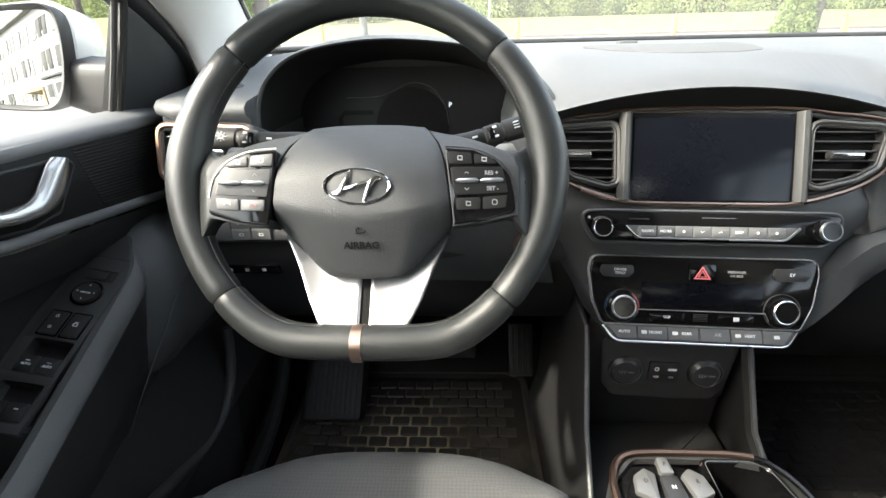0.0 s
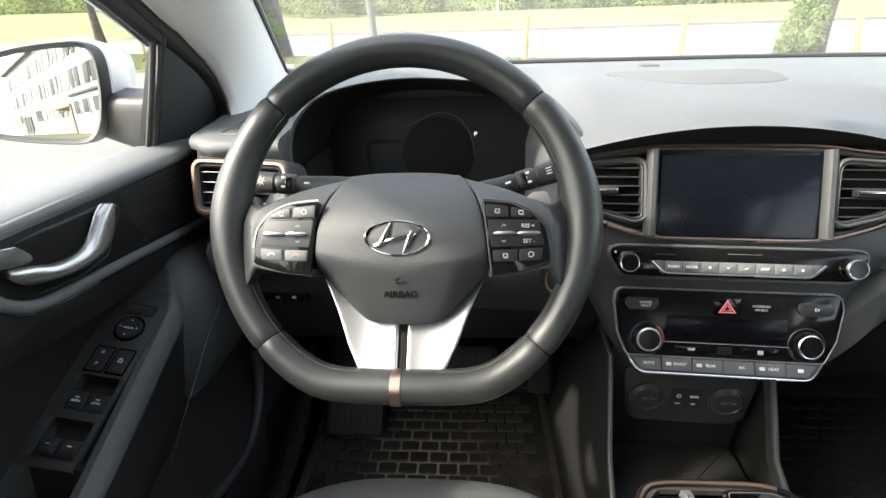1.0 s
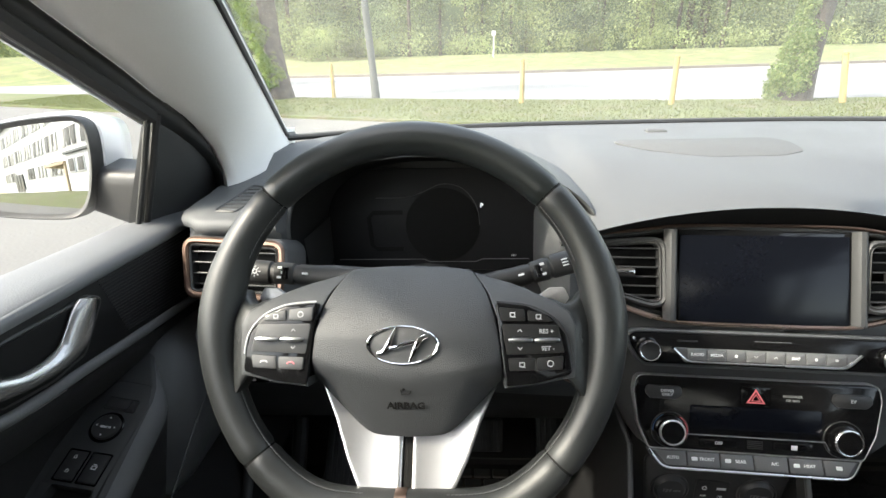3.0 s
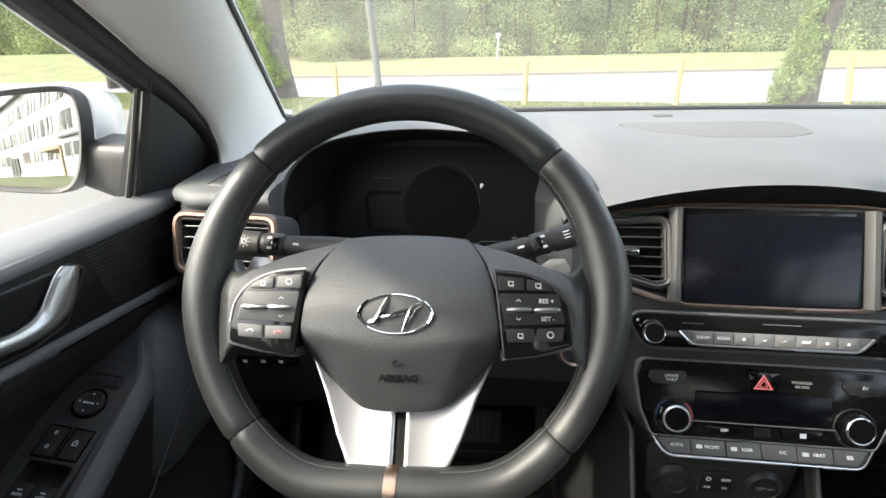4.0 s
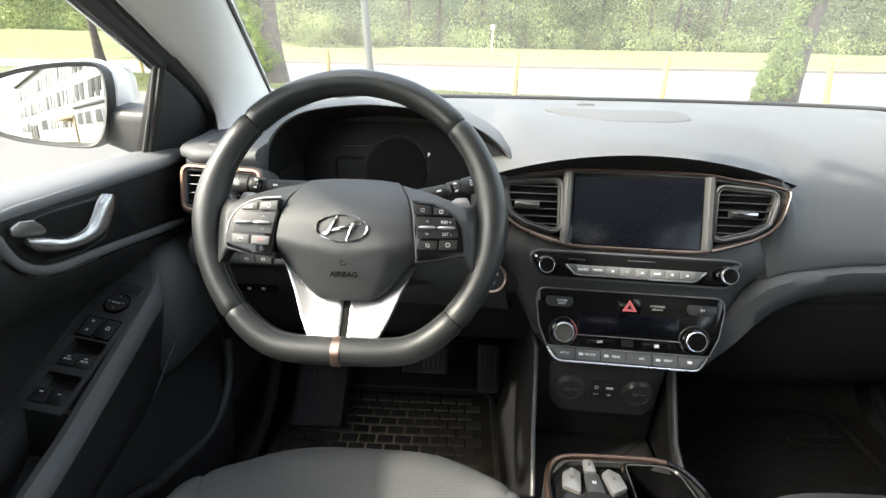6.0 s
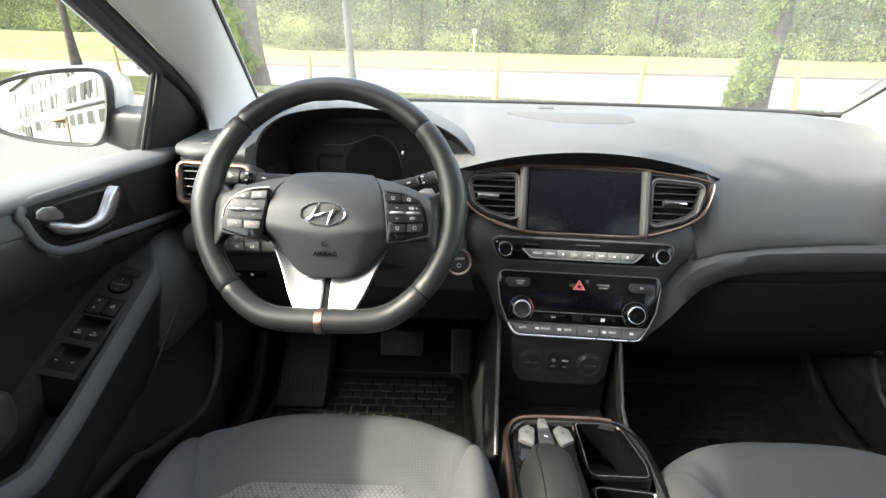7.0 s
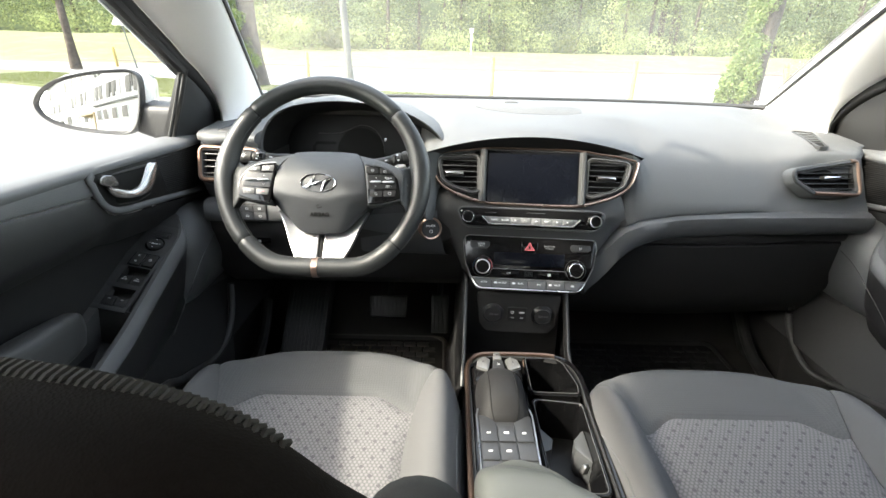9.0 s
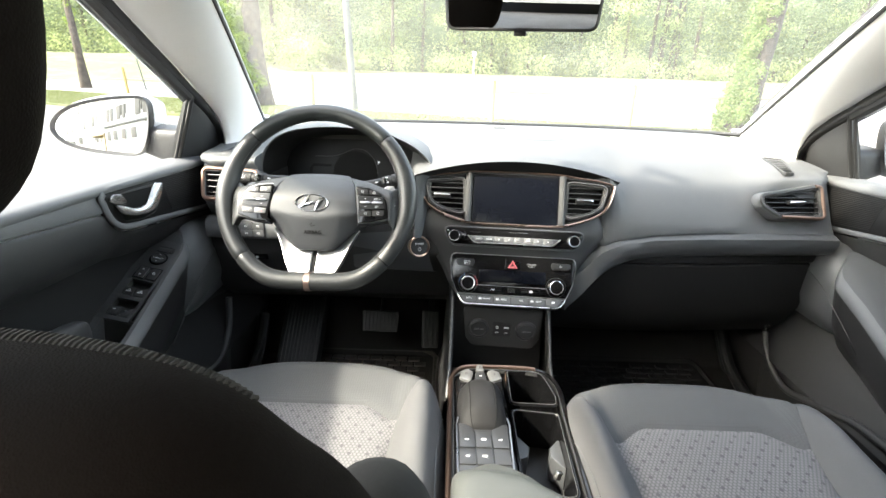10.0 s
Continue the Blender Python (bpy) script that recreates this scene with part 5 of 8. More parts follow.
# ---- screen, radio, climate ----
def screen_unit():
    root = thing("infotainment_screen", "dark switched-off touch screen in a grey copper-edged surround", "screen")
    low_edge = [(-0.2157, 0.0450), (-0.2145, 0.0310), (-0.2030, -0.0035), (-0.1800, -0.0245), (-0.1400, -0.0410), (-0.0920, -0.0512), (0.0, -0.0525), (0.0920, -0.0512), (0.1400, -0.0410), (0.1800, -0.0245), (0.2030, -0.0035), (0.2145, 0.0310), (0.2157, 0.0450)]
    top_edge = [(0.2132, 0.0470), (0.1800, 0.0545), (0.1390, 0.0590), (0.0920, 0.0650), (0.0, 0.0660), (-0.0920, 0.0650), (-0.1390, 0.0590), (-0.1800, 0.0545), (-0.2132, 0.0470)]
    o = low_edge + top_edge
    o2 = rounded(o, 0.006, 3)
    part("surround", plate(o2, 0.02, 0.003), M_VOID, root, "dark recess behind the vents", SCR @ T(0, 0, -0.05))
    o3 = inset(o2, 0.0065)
    part("rim_band", frame_plate(o2, o3, 0.03, 0.002), M_PADDARK, root, "grey band round screen and vents", SCR @ T(0, 0, -0.008))
    part("panel", plate(rounded([(-0.104, -0.053), (0.104, -0.053), (0.106, 0.060), (-0.106, 0.060)], 0.006), 0.006, 0.001), M_GLOSS, root, "black gloss panel", SCR @ T(0, 0, -0.0035))
    part("display", plate(rect(-0.094, -0.0495, 0.094, 0.054, 0.002), 0.003, 0.0006), M_SCREEN, root, "dark glass display", SCR @ T(0, 0, -0.002))
    for s in (-1, 1):
        part("side_fin", ring_loft([[(s * 0.0960, y, -0.004), (s * 0.0985, y, 0.003), (s * 0.1010, y, 0.0055), (s * 0.1060, y, 0.0060), (s * 0.1095, y, 0.003), (s * 0.1120, y, -0.005)] for y in (-0.049, 0.0, 0.060)]), M_FIN, root, "satin grey fin beside the screen", SCR)
    path = spline([(x, y, 0) for x, y in low_edge], 4)
    part("copper_strip", tube(path, 0.0034, 8), M_ROSE, root, "rose silver strip below the screen", SCR @ T(0, 0, -0.006))
    topl = spline([(x, y, 0) for x, y in top_edge], 4)
    part("copper_strip", tube(topl, 0.002, 8), M_COPPER, root, "copper strip above the screen", SCR @ T(0, 0, -0.006))


screen_unit()


def knob(parent, m, r, lab, h=0.014):
    k = part("knob", turned([(r * 1.12, 0), (r * 1.12, 0.002), (r, 0.003), (r * 0.97, h * 0.8), (r * 0.9, h)]), M_GLOSS, parent, lab, m)
    part("rim", ring_loft([[(q * math.cos(a * math.pi / 18), q * math.sin(a * math.pi / 18), z) for a in range(36)] for q, z in ((r * 0.99, h * 0.80), (r * 0.97, h * 0.98), (r * 0.91, h * 1.06), (r * 0.85, h * 1.04), (r * 0.82, h * 0.94), (r * 0.99, h * 0.80))], caps=False), M_BRIGHT, k, "chrome rim", m)
    part("cap", turned([(r * 0.84, h * 0.9), (r * 0.84, h * 0.95), (r * 0.76, h * 0.98)]), M_GLOSS, k, "dark cap", m)
    return k


def dish(x0, y0, x1, x2, y1):
    """A shallow line: down from (-x0, y0), round a corner before x1, along y1 and up again."""
    c = (x0 + (x1 - x0) * 1.25, y1)
    left = [(-x0, y0)]
    for k in range(9):
        t = k / 8
        sx, sy = x0 + (c[0] - x0) * 0.6, y0 + (y1 - y0) * 0.6
        left.append((-((1 - t) ** 2 * sx + 2 * t * (1 - t) * c[0] + t * t * x2), (1 - t) ** 2 * sy + 2 * t * (1 - t) * y1 + t * t * y1))
    return [(x, y, 0.0) for x, y in left] + [(-x, y, 0.0) for x, y in reversed(left)]


def radio():
    root = thing("radio_panel", "glossy black radio panel with two knobs and a silver key row", "radio")
    o = rounded([(-0.158, -0.0645), (-0.136, -0.101), (0.136, -0.101), (0.158, -0.0645)], [0.012, 0.016, 0.016, 0.012], 5)
    part("panel", plate(o, 0.02, 0.002), M_GLOSS, root, "black gloss panel", SCR @ T(0, 0, 0.002))
    part("edge", frame_plate(inset(o, -0.004), o, 0.012, 0.0015), M_BAND, root, "grey edge", SCR @ T(0, 0, 0.0005))
    m = SCR @ T(0, 0, 0.0025)
    for s in (-1, 1):
        knob(root, m @ T(s * 0.1310, -0.0840), 0.0125, "black knob with a chrome rim")
    part("key_base", plate(rounded([(-0.103, -0.081), (-0.088, -0.0975), (0.088, -0.0975), (0.103, -0.081)], 0.003), 0.006, 0.001), M_KEYMID, root, "grey key surround", m @ T(0, 0, 0.0025))
    part("chrome_edge", tube(dish(0.1020, -0.0815, 0.0900, 0.0800, -0.0965), 0.0016, 8), M_BRIGHT, root, "bright edge below the keys", m @ T(0, 0, 0.0035))
    names = ["RADIO", "MEDIA", "", "", "", "MAP", "", ""]
    for i, w in enumerate(names):
        x0 = -0.086 + 0.0215 * i
        lo = -0.0945
        k = part("key", plate(rect(x0 + 0.0003, lo, x0 + 0.0212, -0.0815, 0.001), 0.006, 0.0012), M_KEYRADIO, root, "grey key", m @ T(0, 0, 0.0045))
        mm = m @ T(x0 + 0.0108, -0.0878, 0.0047)
        if w:
            word(w, 0.0048, mm, M_WHITE, k)
        elif i in (3, 4):
            part("marking", tube([(-0.002, 0.001 * (7 - 2 * i), 0), (0, -0.001 * (7 - 2 * i), 0), (0.002, 0.001 * (7 - 2 * i), 0)], 0.0004, 4), M_WHITE, k, "", mm)
        else:
            part("marking", plate(circle(0.0018, 8), 0.0003, 0.0001), M_WHITE, k, "", mm)
    part("disc_slot", plate(rect(-0.02, -0.0003, 0.02, 0.0003), 0.0004, 0.0001), M_KEY, root, "", m @ T(0.01, -0.0705))
    part("marking", plate(rect(-0.012, -0.001, 0.012, 0.001), 0.0003, 0.0001), M_KEYDARK, root, "", m @ T(-0.085, -0.073))
    part("marking", plate(circle(0.0016, 10), 0.0003, 0.0001), M_WHITE, root, "", m @ T(-0.146, -0.0715))


radio()


def climate():
    root = thing("climate_panel", "glossy black climate panel with two knobs and grey keys", "climate control")
    o = rounded([(-0.138, 0.0490), (-0.1410, 0.030), (-0.135, -0.010), (-0.122, -0.040), (0.122, -0.040), (0.135, -0.010), (0.1410, 0.030), (0.138, 0.0490)], [0.012, 0.02, 0.02, 0.006, 0.006, 0.02, 0.02, 0.012], 5)
    part("panel", plate(o, 0.02, 0.003), M_GLOSS, root, "black gloss panel", CLI @ T(0, 0, 0.001))
    part("edge", frame_plate(inset(o, -0.0016), o, 0.012, 0.0006), M_SATIN, root, "thin satin panel edge", CLI @ T(0, 0, -0.0005))
    m = CLI @ T(0, 0, 0.0015)
    for s in (-1, 1):
        k = knob(root, m @ T(s * 0.0985, -0.0165), 0.0160, "black temperature knob with a chrome rim", 0.011)
        ring = frame_plate(circle(0.0225, 36), circle(0.0215, 36), 0.001, 0.0003)
        part("dial_ring", ring, M_KEYDARK, root, "", m @ T(s * 0.0985, -0.0165, 0.0006))
        if s < 0:
            for a0, a1, mt in ((115, 185, M_BLUE), (-30, 55, M_RED)):
                part("dial_mark", tube([(0.0203 * math.cos(radians(a0 + (a1 - a0) * i / 10)), 0.0203 * math.sin(radians(a0 + (a1 - a0) * i / 10)), 0) for i in range(11)], 0.00035, 4), mt, root, "coloured temperature arc", m @ T(s * 0.0985, -0.0165, 0.0008))
    part("display", plate(rect(-0.075, -0.012, 0.075, 0.016, 0.003), 0.002, 0.0006), M_SCREEN, root, "dark display window", m @ T(0, 0, 0.001))
    part("display_strip", tube([(-0.083, -0.03, 0), (-0.078, -0.02, 0), (0.078, -0.02, 0), (0.083, -0.03, 0)], 0.0007, 4), M_KEY, root, "thin grey line", m @ T(0, 0, 0.0008))
    for x, w, nm in ((-0.042, 0.022, "OFF"), (0.043, 0.022, "")):
        k = part("key", plate(rect(x - w, -0.034, x + w, -0.0235, 0.002), 0.003, 0.0008), M_GLOSS, root, "black key", m @ T(0, 0, 0.0016))
        if nm:
            word(nm, 0.005, m @ T(x, -0.0288, 0.0018), M_WHITE, k)
        else:
            part("marking", plate(rect(x - 0.003, -0.0315, x + 0.004, -0.026), 0.0003, 0.0001), M_WHITE, k, "", m @ T(0, 0, 0.0019))
    for i in range(5):
        part("sensor_slot", plate(rect(-0.009, -0.0335 + 0.0022 * i, 0.009, -0.0325 + 0.0022 * i), 0.0006, 0.0001), M_BLACK, root, "", m @ T(0, 0, 0.0008))
    tri = lambda r: [(r * math.cos(radians(90 + 120 * i)), r * math.sin(radians(90 + 120 * i)) * 0.92) for i in range(3)]
    hz = part("hazard_switch", plate(rounded([(-0.017, 0.018), (0.017, 0.018), (0.017, 0.042), (-0.017, 0.042)], 0.004), 0.003, 0.0008), M_GLOSS, root, "black hazard switch", m @ T(0, 0, 0.001))
    for r in (0.0125, 0.0065):
        part("triangle", frame_plate(tri(r), tri(r * 0.72), 0.0006, 0.0001), M_RED, hz, "red warning triangle", m @ T(0, 0.0275, 0.0016))
    for x0, x1, nm in ((-0.129, -0.085, ("DRIVER", "ONLY")), (0.085, 0.129, ("EV",))):
        k = part("key", plate(rounded([(x0, 0.029), (x0 + 0.006, 0.022), (x1 - 0.006, 0.022), (x1, 0.029), (x1 - 0.002, 0.038), (x0 + 0.002, 0.038)], 0.004), 0.004, 0.0015), M_KEYDARK, root, "dark rounded key", m @ T(0, 0, 0.003))
        for i, w in enumerate(nm):
            word(w, 0.0048 if len(nm) > 1 else 0.0055, m @ T((x0 + x1) / 2 + 0.004 * (len(nm) - 1), 0.0305 - 0.0045 * i + 0.0015 * (len(nm) - 1), 0.0032), M_WHITE, k)
    for i, w in enumerate(("PASSENGER", "AIR BAG")):
        word(w, 0.0042, m @ T(0.042, 0.0318 - 0.0048 * i, 0.0003), M_KEY, root)
    # the slanting key row below, in a chrome edge
    km = CLI @ T(0, -0.0520, 0.0) @ pose(0, 0, 0, -18)
    base = rounded([(-0.121, 0.011), (-0.108, -0.011), (0.108, -0.011), (0.121, 0.011)], [0.002, 0.016, 0.016, 0.002], 5)
    part("key_row_base", plate(base, 0.02, 0.003), M_KEYDARK, root, "dark key row base", km)
    part("chrome_edge", tube(dish(0.1215, 0.0095, 0.1100, 0.0960, -0.0112), 0.0016, 8), M_BRIGHT, root, "bright edge below the keys", km @ T(0, 0, -0.001))
    labels = ["AUTO", "FRONT", "REAR", "A/C", "HEAT", ""]
    for i, w in enumerate(labels):
        x0 = -0.1164 + 0.0388 * i
        a = x0 + (0.013 if i == 0 else 0.0)
        b = x0 + 0.038 - (0.013 if i == 5 else 0.0)
        q = [(x0 + 0.0004, 0.0095), (a + 0.0004, -0.0078), (b - 0.0004, -0.0078), (x0 + 0.0376, 0.0095)]
        k = part("key", plate(q, 0.004, 0.001), M_KEYMID, root, "grey key", km @ T(0, 0, 0.0022))
        if w:
            word(w, 0.0052, km @ T(x0 + (0.023 if i else 0.022), 0.0012, 0.0025), M_WHITE, k)
        if i in (1, 2, 4, 5):
            part("marking", plate(rect(-0.004, -0.0022, 0.003, 0.0022, 0.001), 0.0003, 0.0001), M_WHITE, k, "", km @ T(x0 + (0.009 if i != 5 else 0.017), 0.0012, 0.0026))


climate()


def start_button():
    root = thing("start_button", "round black start button in a copper ring", "start button")
    m = plane_at((-0.213, 0.176, 0.755), (0.97, 0.24, 0), (0, 0.25, 1))
    part("ring", ring_loft([[(q * math.cos(a * math.pi / 18), q * math.sin(a * math.pi / 18), z) for a in range(36)] for q, z in ((0.0245, -0.02), (0.0245, 0.004), (0.0225, 0.006), (0.020, 0.004), (0.020, -0.02))], caps=False), M_CLASP, root, "copper ring", m)
    b = part("button", turned([(0.0195, -0.01), (0.0195, 0.003), (0.018, 0.0045)]), M_KEYDARK, root, "black push button", m)
    word("POWER", 0.006, m @ T(0, 0.006, 0.0047), M_WHITE, b)
    part("marking", frame_plate(circle(0.004, 16, 0, -0.006), circle(0.003, 16, 0, -0.006), 0.0003, 0.0001), M_WHITE, b, "", m @ T(0, 0, 0.0049))


start_button()


# ---- steering wheel ----
def sheet(outline, height, thick, r=0.002, steps=(0.92, 0.84, 0.76, 0.68, 0.6, 0.52, 0.44, 0.36, 0.28, 0.2, 0.1)):
    """A curved panel: an outline in the plane whose front follows height(x, y), with a rounded edge."""
    i1, i2 = inset(outline, r * 0.3), inset(outline, r)
    rings = [[(x, y, height(x, y) - thick) for x, y in outline], [(x, y, height(x, y) - r) for x, y in outline], [(x, y, height(x, y) - r * 0.3) for x, y in i1], [(x, y, height(x, y)) for x, y in i2]]
    cx, cy = sum(p[0] for p in i2) / len(i2), sum(p[1] for p in i2) / len(i2)
    for s in steps:
        ring = [(cx + (x - cx) * s, cy + (y - cy) * s) for x, y in i2]
        rings.append([(x, y, height(x, y)) for x, y in ring])
    return ring_loft(rings)


def dense(points, step=0.003):
    """The same closed outline with more points along its long sides."""
    out = []
    for i, p in enumerate(points):
        q = points[(i + 1) % len(points)]
        k = max(1, int(math.dist(p, q) / step))
        out += [(p[0] + (q[0] - p[0]) * j / k, p[1] + (q[1] - p[1]) * j / k) for j in range(k)]
    return out


def steering_wheel():
    th = radians(28.0)
    m = plane_at((-0.4005, 0.001, 0.899), (1, 0, 0), (0, math.sin(th), math.cos(th)))
    root = thing("steering_wheel", "black leather flat-bottomed steering wheel with silver lower spoke", "steering wheel")
    R, CY, B, DEEP = 0.1735, 0.013, -0.1445, -0.0275

    def at(a):
        """The rim's centre line, flattened at the foot."""
        x, y = R * math.cos(a), CY + R * math.sin(a)
        k = 0.006
        return x, B + k * math.log(1 + math.exp((y - B) / k))

    def radius(a):
        """A little fuller where the grips meet the spokes."""
        d = math.degrees(a) % 360
        side = min(abs(d - 176), abs(d - 4), abs(d - 364))
        foot = abs(d - 270)
        return 0.0158 + 0.0030 * math.exp(-(side / 17) ** 2) + 0.0012 * smooth(60, 25, foot)

    def rim(a0, a1, n, name, lab, mt, slim=0.0, slant=0.0):
        pts, rr = [], []
        for i in range(n + 1):
            a = radians(a0 + (a1 - a0) * i / n)
            e = slim + (0.0012 if i in (0, n) and not slim else 0.0)
            pts.append((*at(a), DEEP))
            rr.append(radius(a) - e)
        return part(name, tube(pts, rr, 20, up=(0, 0, 1), flat=1.08), mt, root, lab, m)

    rim(43.5, 136.5, 56, "rim_top", "smooth dark leather upper rim", M_LEATHERTOP)
    rim(137.2, 220.2, 52, "rim_grip", "leather rim grip", M_LEATHER)
    rim(-41.2, 42.8, 52, "rim_grip", "leather rim grip", M_LEATHER)
    rim(220.9, 318.1, 56, "rim_bottom", "flat leather lower rim", M_LEATHER)
    for a in (43.15, 136.85, 220.55, 318.45):
        rim(a - 0.9, a + 0.9, 3, "seam", "pressed seam", M_VOID, 0.0016)
    # stitching along the inside of the grips
    for a0, a1 in ((196, 258), (282, 344), (22, 43), (137, 158)):
        st = []
        k = int((a1 - a0) / 1.25)
        for i in range(k):
            a = radians(a0 + (a1 - a0) * i / k)
            x, y = at(a)
            x2, y2 = at(a + 0.01)
            t = Vector((x2 - x, y2 - y, 0)).normalized()
            d = Vector((-t.y, t.x, 0))
            r = radius(a)
            c = Vector((x, y, DEEP)) + d * r * 0.93 + Vector((0, 0, r * 0.42))
            st.append(tube([c - t * 0.0012 + Vector((0, 0, 0.0007)), c + t * 0.0012 - Vector((0, 0, 0.0003))], 0.00045, 4))
        tagged(part("stitching", join(*st), M_KEYMID, root, "grey stitching", m), kind="stuff")

    # airbag cover: it rolls back towards its head and its foot, with a crease across
    def height(x, y):
        z = -0.045 * (max(0.0, y - 0.002) / 0.066) ** 1.8 - 0.006 * (abs(x) / 0.08) ** 3
        crease = -0.028 + 0.014 * min(abs(x) / 0.08, 1.1) ** 1.5
        if y < crease:
            z -= 0.55 * (crease - y)
        diag = 0.083 + 0.42 * (y + 0.030) - abs(x)         # the chamfers beside the foot
        if diag < 0.03 and y < -0.02:
            z -= 0.35 * (0.03 - diag) * smooth(-0.02, -0.04, y)
        return z
    half = spline([(0.0, 0.0690, 0), (0.030, 0.0680, 0), (0.050, 0.0655, 0), (0.0575, 0.0630, 0), (0.0700, 0.0420, 0), (0.0775, 0.0180, 0), (0.0805, -0.0030, 0), (0.0825, -0.0290, 0), (0.0770, -0.0400, 0), (0.0580, -0.0600, 0), (0.0440, -0.0745, 0), (0.0300, -0.0825, 0), (0.0, -0.0845, 0)], 6)
    half = [p[:2] for p in half]
    hub = half + [(-x, y) for x, y in half[1:-1]][::-1]
    hubp = part("airbag_cover", sheet(hub, height, 0.03, 0.0022), M_HUB, root, "grained grey airbag cover with a crease across", m, angle=24)
    for x, w in ((0, "AIRBAG"),):
        sl = math.degrees(math.atan(0.55))
        word(w, 0.0094, m @ T(x, -0.0535, height(x, -0.0535) + 0.0008) @ pose(0, 0, 0, sl), M_VOID, hubp, bold=0.0003)
        part("marking", join(tube([(-0.0035, 0.003, 0), (-0.0035, -0.002, 0), (0.004, -0.001, 0), (0.0045, 0.001, 0)], 0.0005, 4), tube([(-0.001, 0.0025, 0), (-0.0015, 0.004, 0)], 0.0009, 5)), M_VOID, hubp, "embossed sign", m @ T(0, -0.041, height(0, -0.041) + 0.0007) @ pose(0, 0, 0, sl))
    # badge: an oval ring with a slanting figure
    bm_ = m @ T(-0.0015, -0.0005, 0.001)
    part("badge", ring_loft([[(q * math.cos(a * math.pi / 24), q * 0.53 * math.sin(a * math.pi / 24), z) for a in range(48)] for q, z in ((0.0310, -0.004), (0.0306, 0.0010), (0.0296, 0.0018), (0.0284, 0.0012), (0.0279, -0.002))], caps=False), M_CHROME, hubp, "chrome oval badge", bm_)
    part("badge_field", plate(circle(0.0285, 40, ry=0.0150), 0.003, 0.0004), M_HUB, hubp, "", bm_ @ T(0, 0, -0.0004))
    fig = []
    for sg in (-1, 1):
        path = spline([(sg * 0.0212, sg * 0.0070, 0), (sg * 0.0155, sg * 0.0052, 0.0006), (sg * 0.0115, sg * -0.0010, 0.001), (sg * 0.0085, sg * -0.0080, 0.0006), (sg * 0.0060, sg * -0.0140, 0)], 5)
        fig.append(tube(path, [0.0009 + 0.0017 * math.sin(math.pi * min(1, (i + 2) / 20)) for i in range(len(path))], 8, flat=0.5))
    fig.append(tube(spline([(-0.0125, -0.0030, 0.0005), (-0.004, -0.0012, 0.001), (0.004, 0.0012, 0.001), (0.0125, 0.0030, 0.0005)], 5), 0.0017, 8, flat=0.5))
    part("badge_figure", join(*fig), M_CHROME, hubp, "chrome slanting figure", bm_ @ T(0, 0, 0.0012))

    # side spokes with key pods
    for s in (-1, 1):
        def shoulder(x, y):
            return -0.0065 - 0.040 * (max(0.0, y - 0.012) / 0.05) ** 1.8 - 0.25 * max(0.0, abs(x) - 0.143)
        sp = [(s * x, y) for x, y in ((0.0585, 0.0630), (0.0737, 0.0575), (0.0900, 0.0525), (0.1045, 0.0470), (0.1265, 0.0360), (0.1400, 0.0270), (0.1440, 0.0160), (0.1435, -0.010), (0.1420, -0.0270), (0.110, -0.0340), (0.0838, -0.0370), (0.0838, -0.0290), (0.0818, -0.0030), (0.0788, 0.0180), (0.0713, 0.0420))]
        part("spoke", sheet(dense(sp, 0.004), shoulder, 0.03, 0.0015), M_HUB, root, "grained grey spoke", m, angle=40)

        def flare(x, y):
            return -0.0095 - 0.040 * (max(0.0, y - 0.012) / 0.05) ** 1.8 - 0.016 * smooth(0.139, 0.170, abs(x))
        horn = [p[:2] for p in spline([(s * 0.1240, 0.0372, 0), (s * 0.1420, 0.0330, 0), (s * 0.1600, 0.0460, 0), (s * 0.172, 0.036, 0), (s * 0.172, -0.036, 0), (s * 0.1560, -0.0500, 0), (s * 0.1400, -0.0320, 0), (s * 0.1320, -0.0250, 0), (s * 0.1340, 0.0100, 0)], 5, True)]
        part("grip_flare", sheet(dense(horn, 0.004), flare, 0.02, 0.004), M_LEATHER, root, "leather flare between grip and spoke", m, angle=60)
        pod = rounded([(s * 0.0765, 0.0345), (s * 0.1027, 0.0318), (s * 0.1225, 0.0228), (s * 0.1348, 0.0082), (s * 0.1385, -0.009), (s * 0.1400, -0.0245), (s * 0.110, -0.0325), (s * 0.0845, -0.0355)], [0.003, 0.006, 0.006, 0.008, 0.008, 0.006, 0.02, 0.003], 4)
        pp = part("key_pod", plate(pod, 0.03, 0.0015), M_GLOSS, root, "glossy black key pod", m @ T(0, 0, -0.0045))
        km = m @ T(0, 0, -0.0045)
        keys = (((0.0805, 0.0190), (0.1015, 0.0190), (0.1005, 0.0288), (0.0795, 0.0308)), ((0.1035, 0.0190), (0.1255, 0.0185), (0.1165, 0.0255), (0.1030, 0.0283)),
                ((0.0875, -0.0222), (0.1085, -0.0218), (0.1090, -0.0112), (0.0865, -0.0117)), ((0.1105, -0.0218), (0.1310, -0.0205), (0.1325, -0.0095), (0.1108, -0.0110)))
        # left keys coloured as lit by the sun, right keys as shaded
        for k, q in enumerate(keys):
            kk = part("key", plate(rounded([(s * x, y) for x, y in q], 0.0015, 2), 0.004, 0.0008), M_DEEP if s > 0 else M_PODLIT, pp, "dark key" if s > 0 else "grey key", km @ T(0, 0, 0.0016))
            x0, y0 = s * sum(p[0] for p in q) / 4, sum(p[1] for p in q) / 4
            mk = M_LITGREY
            if s < 0 and k in (2, 3):
                mk = M_RED if k == 2 else M_LITGREY
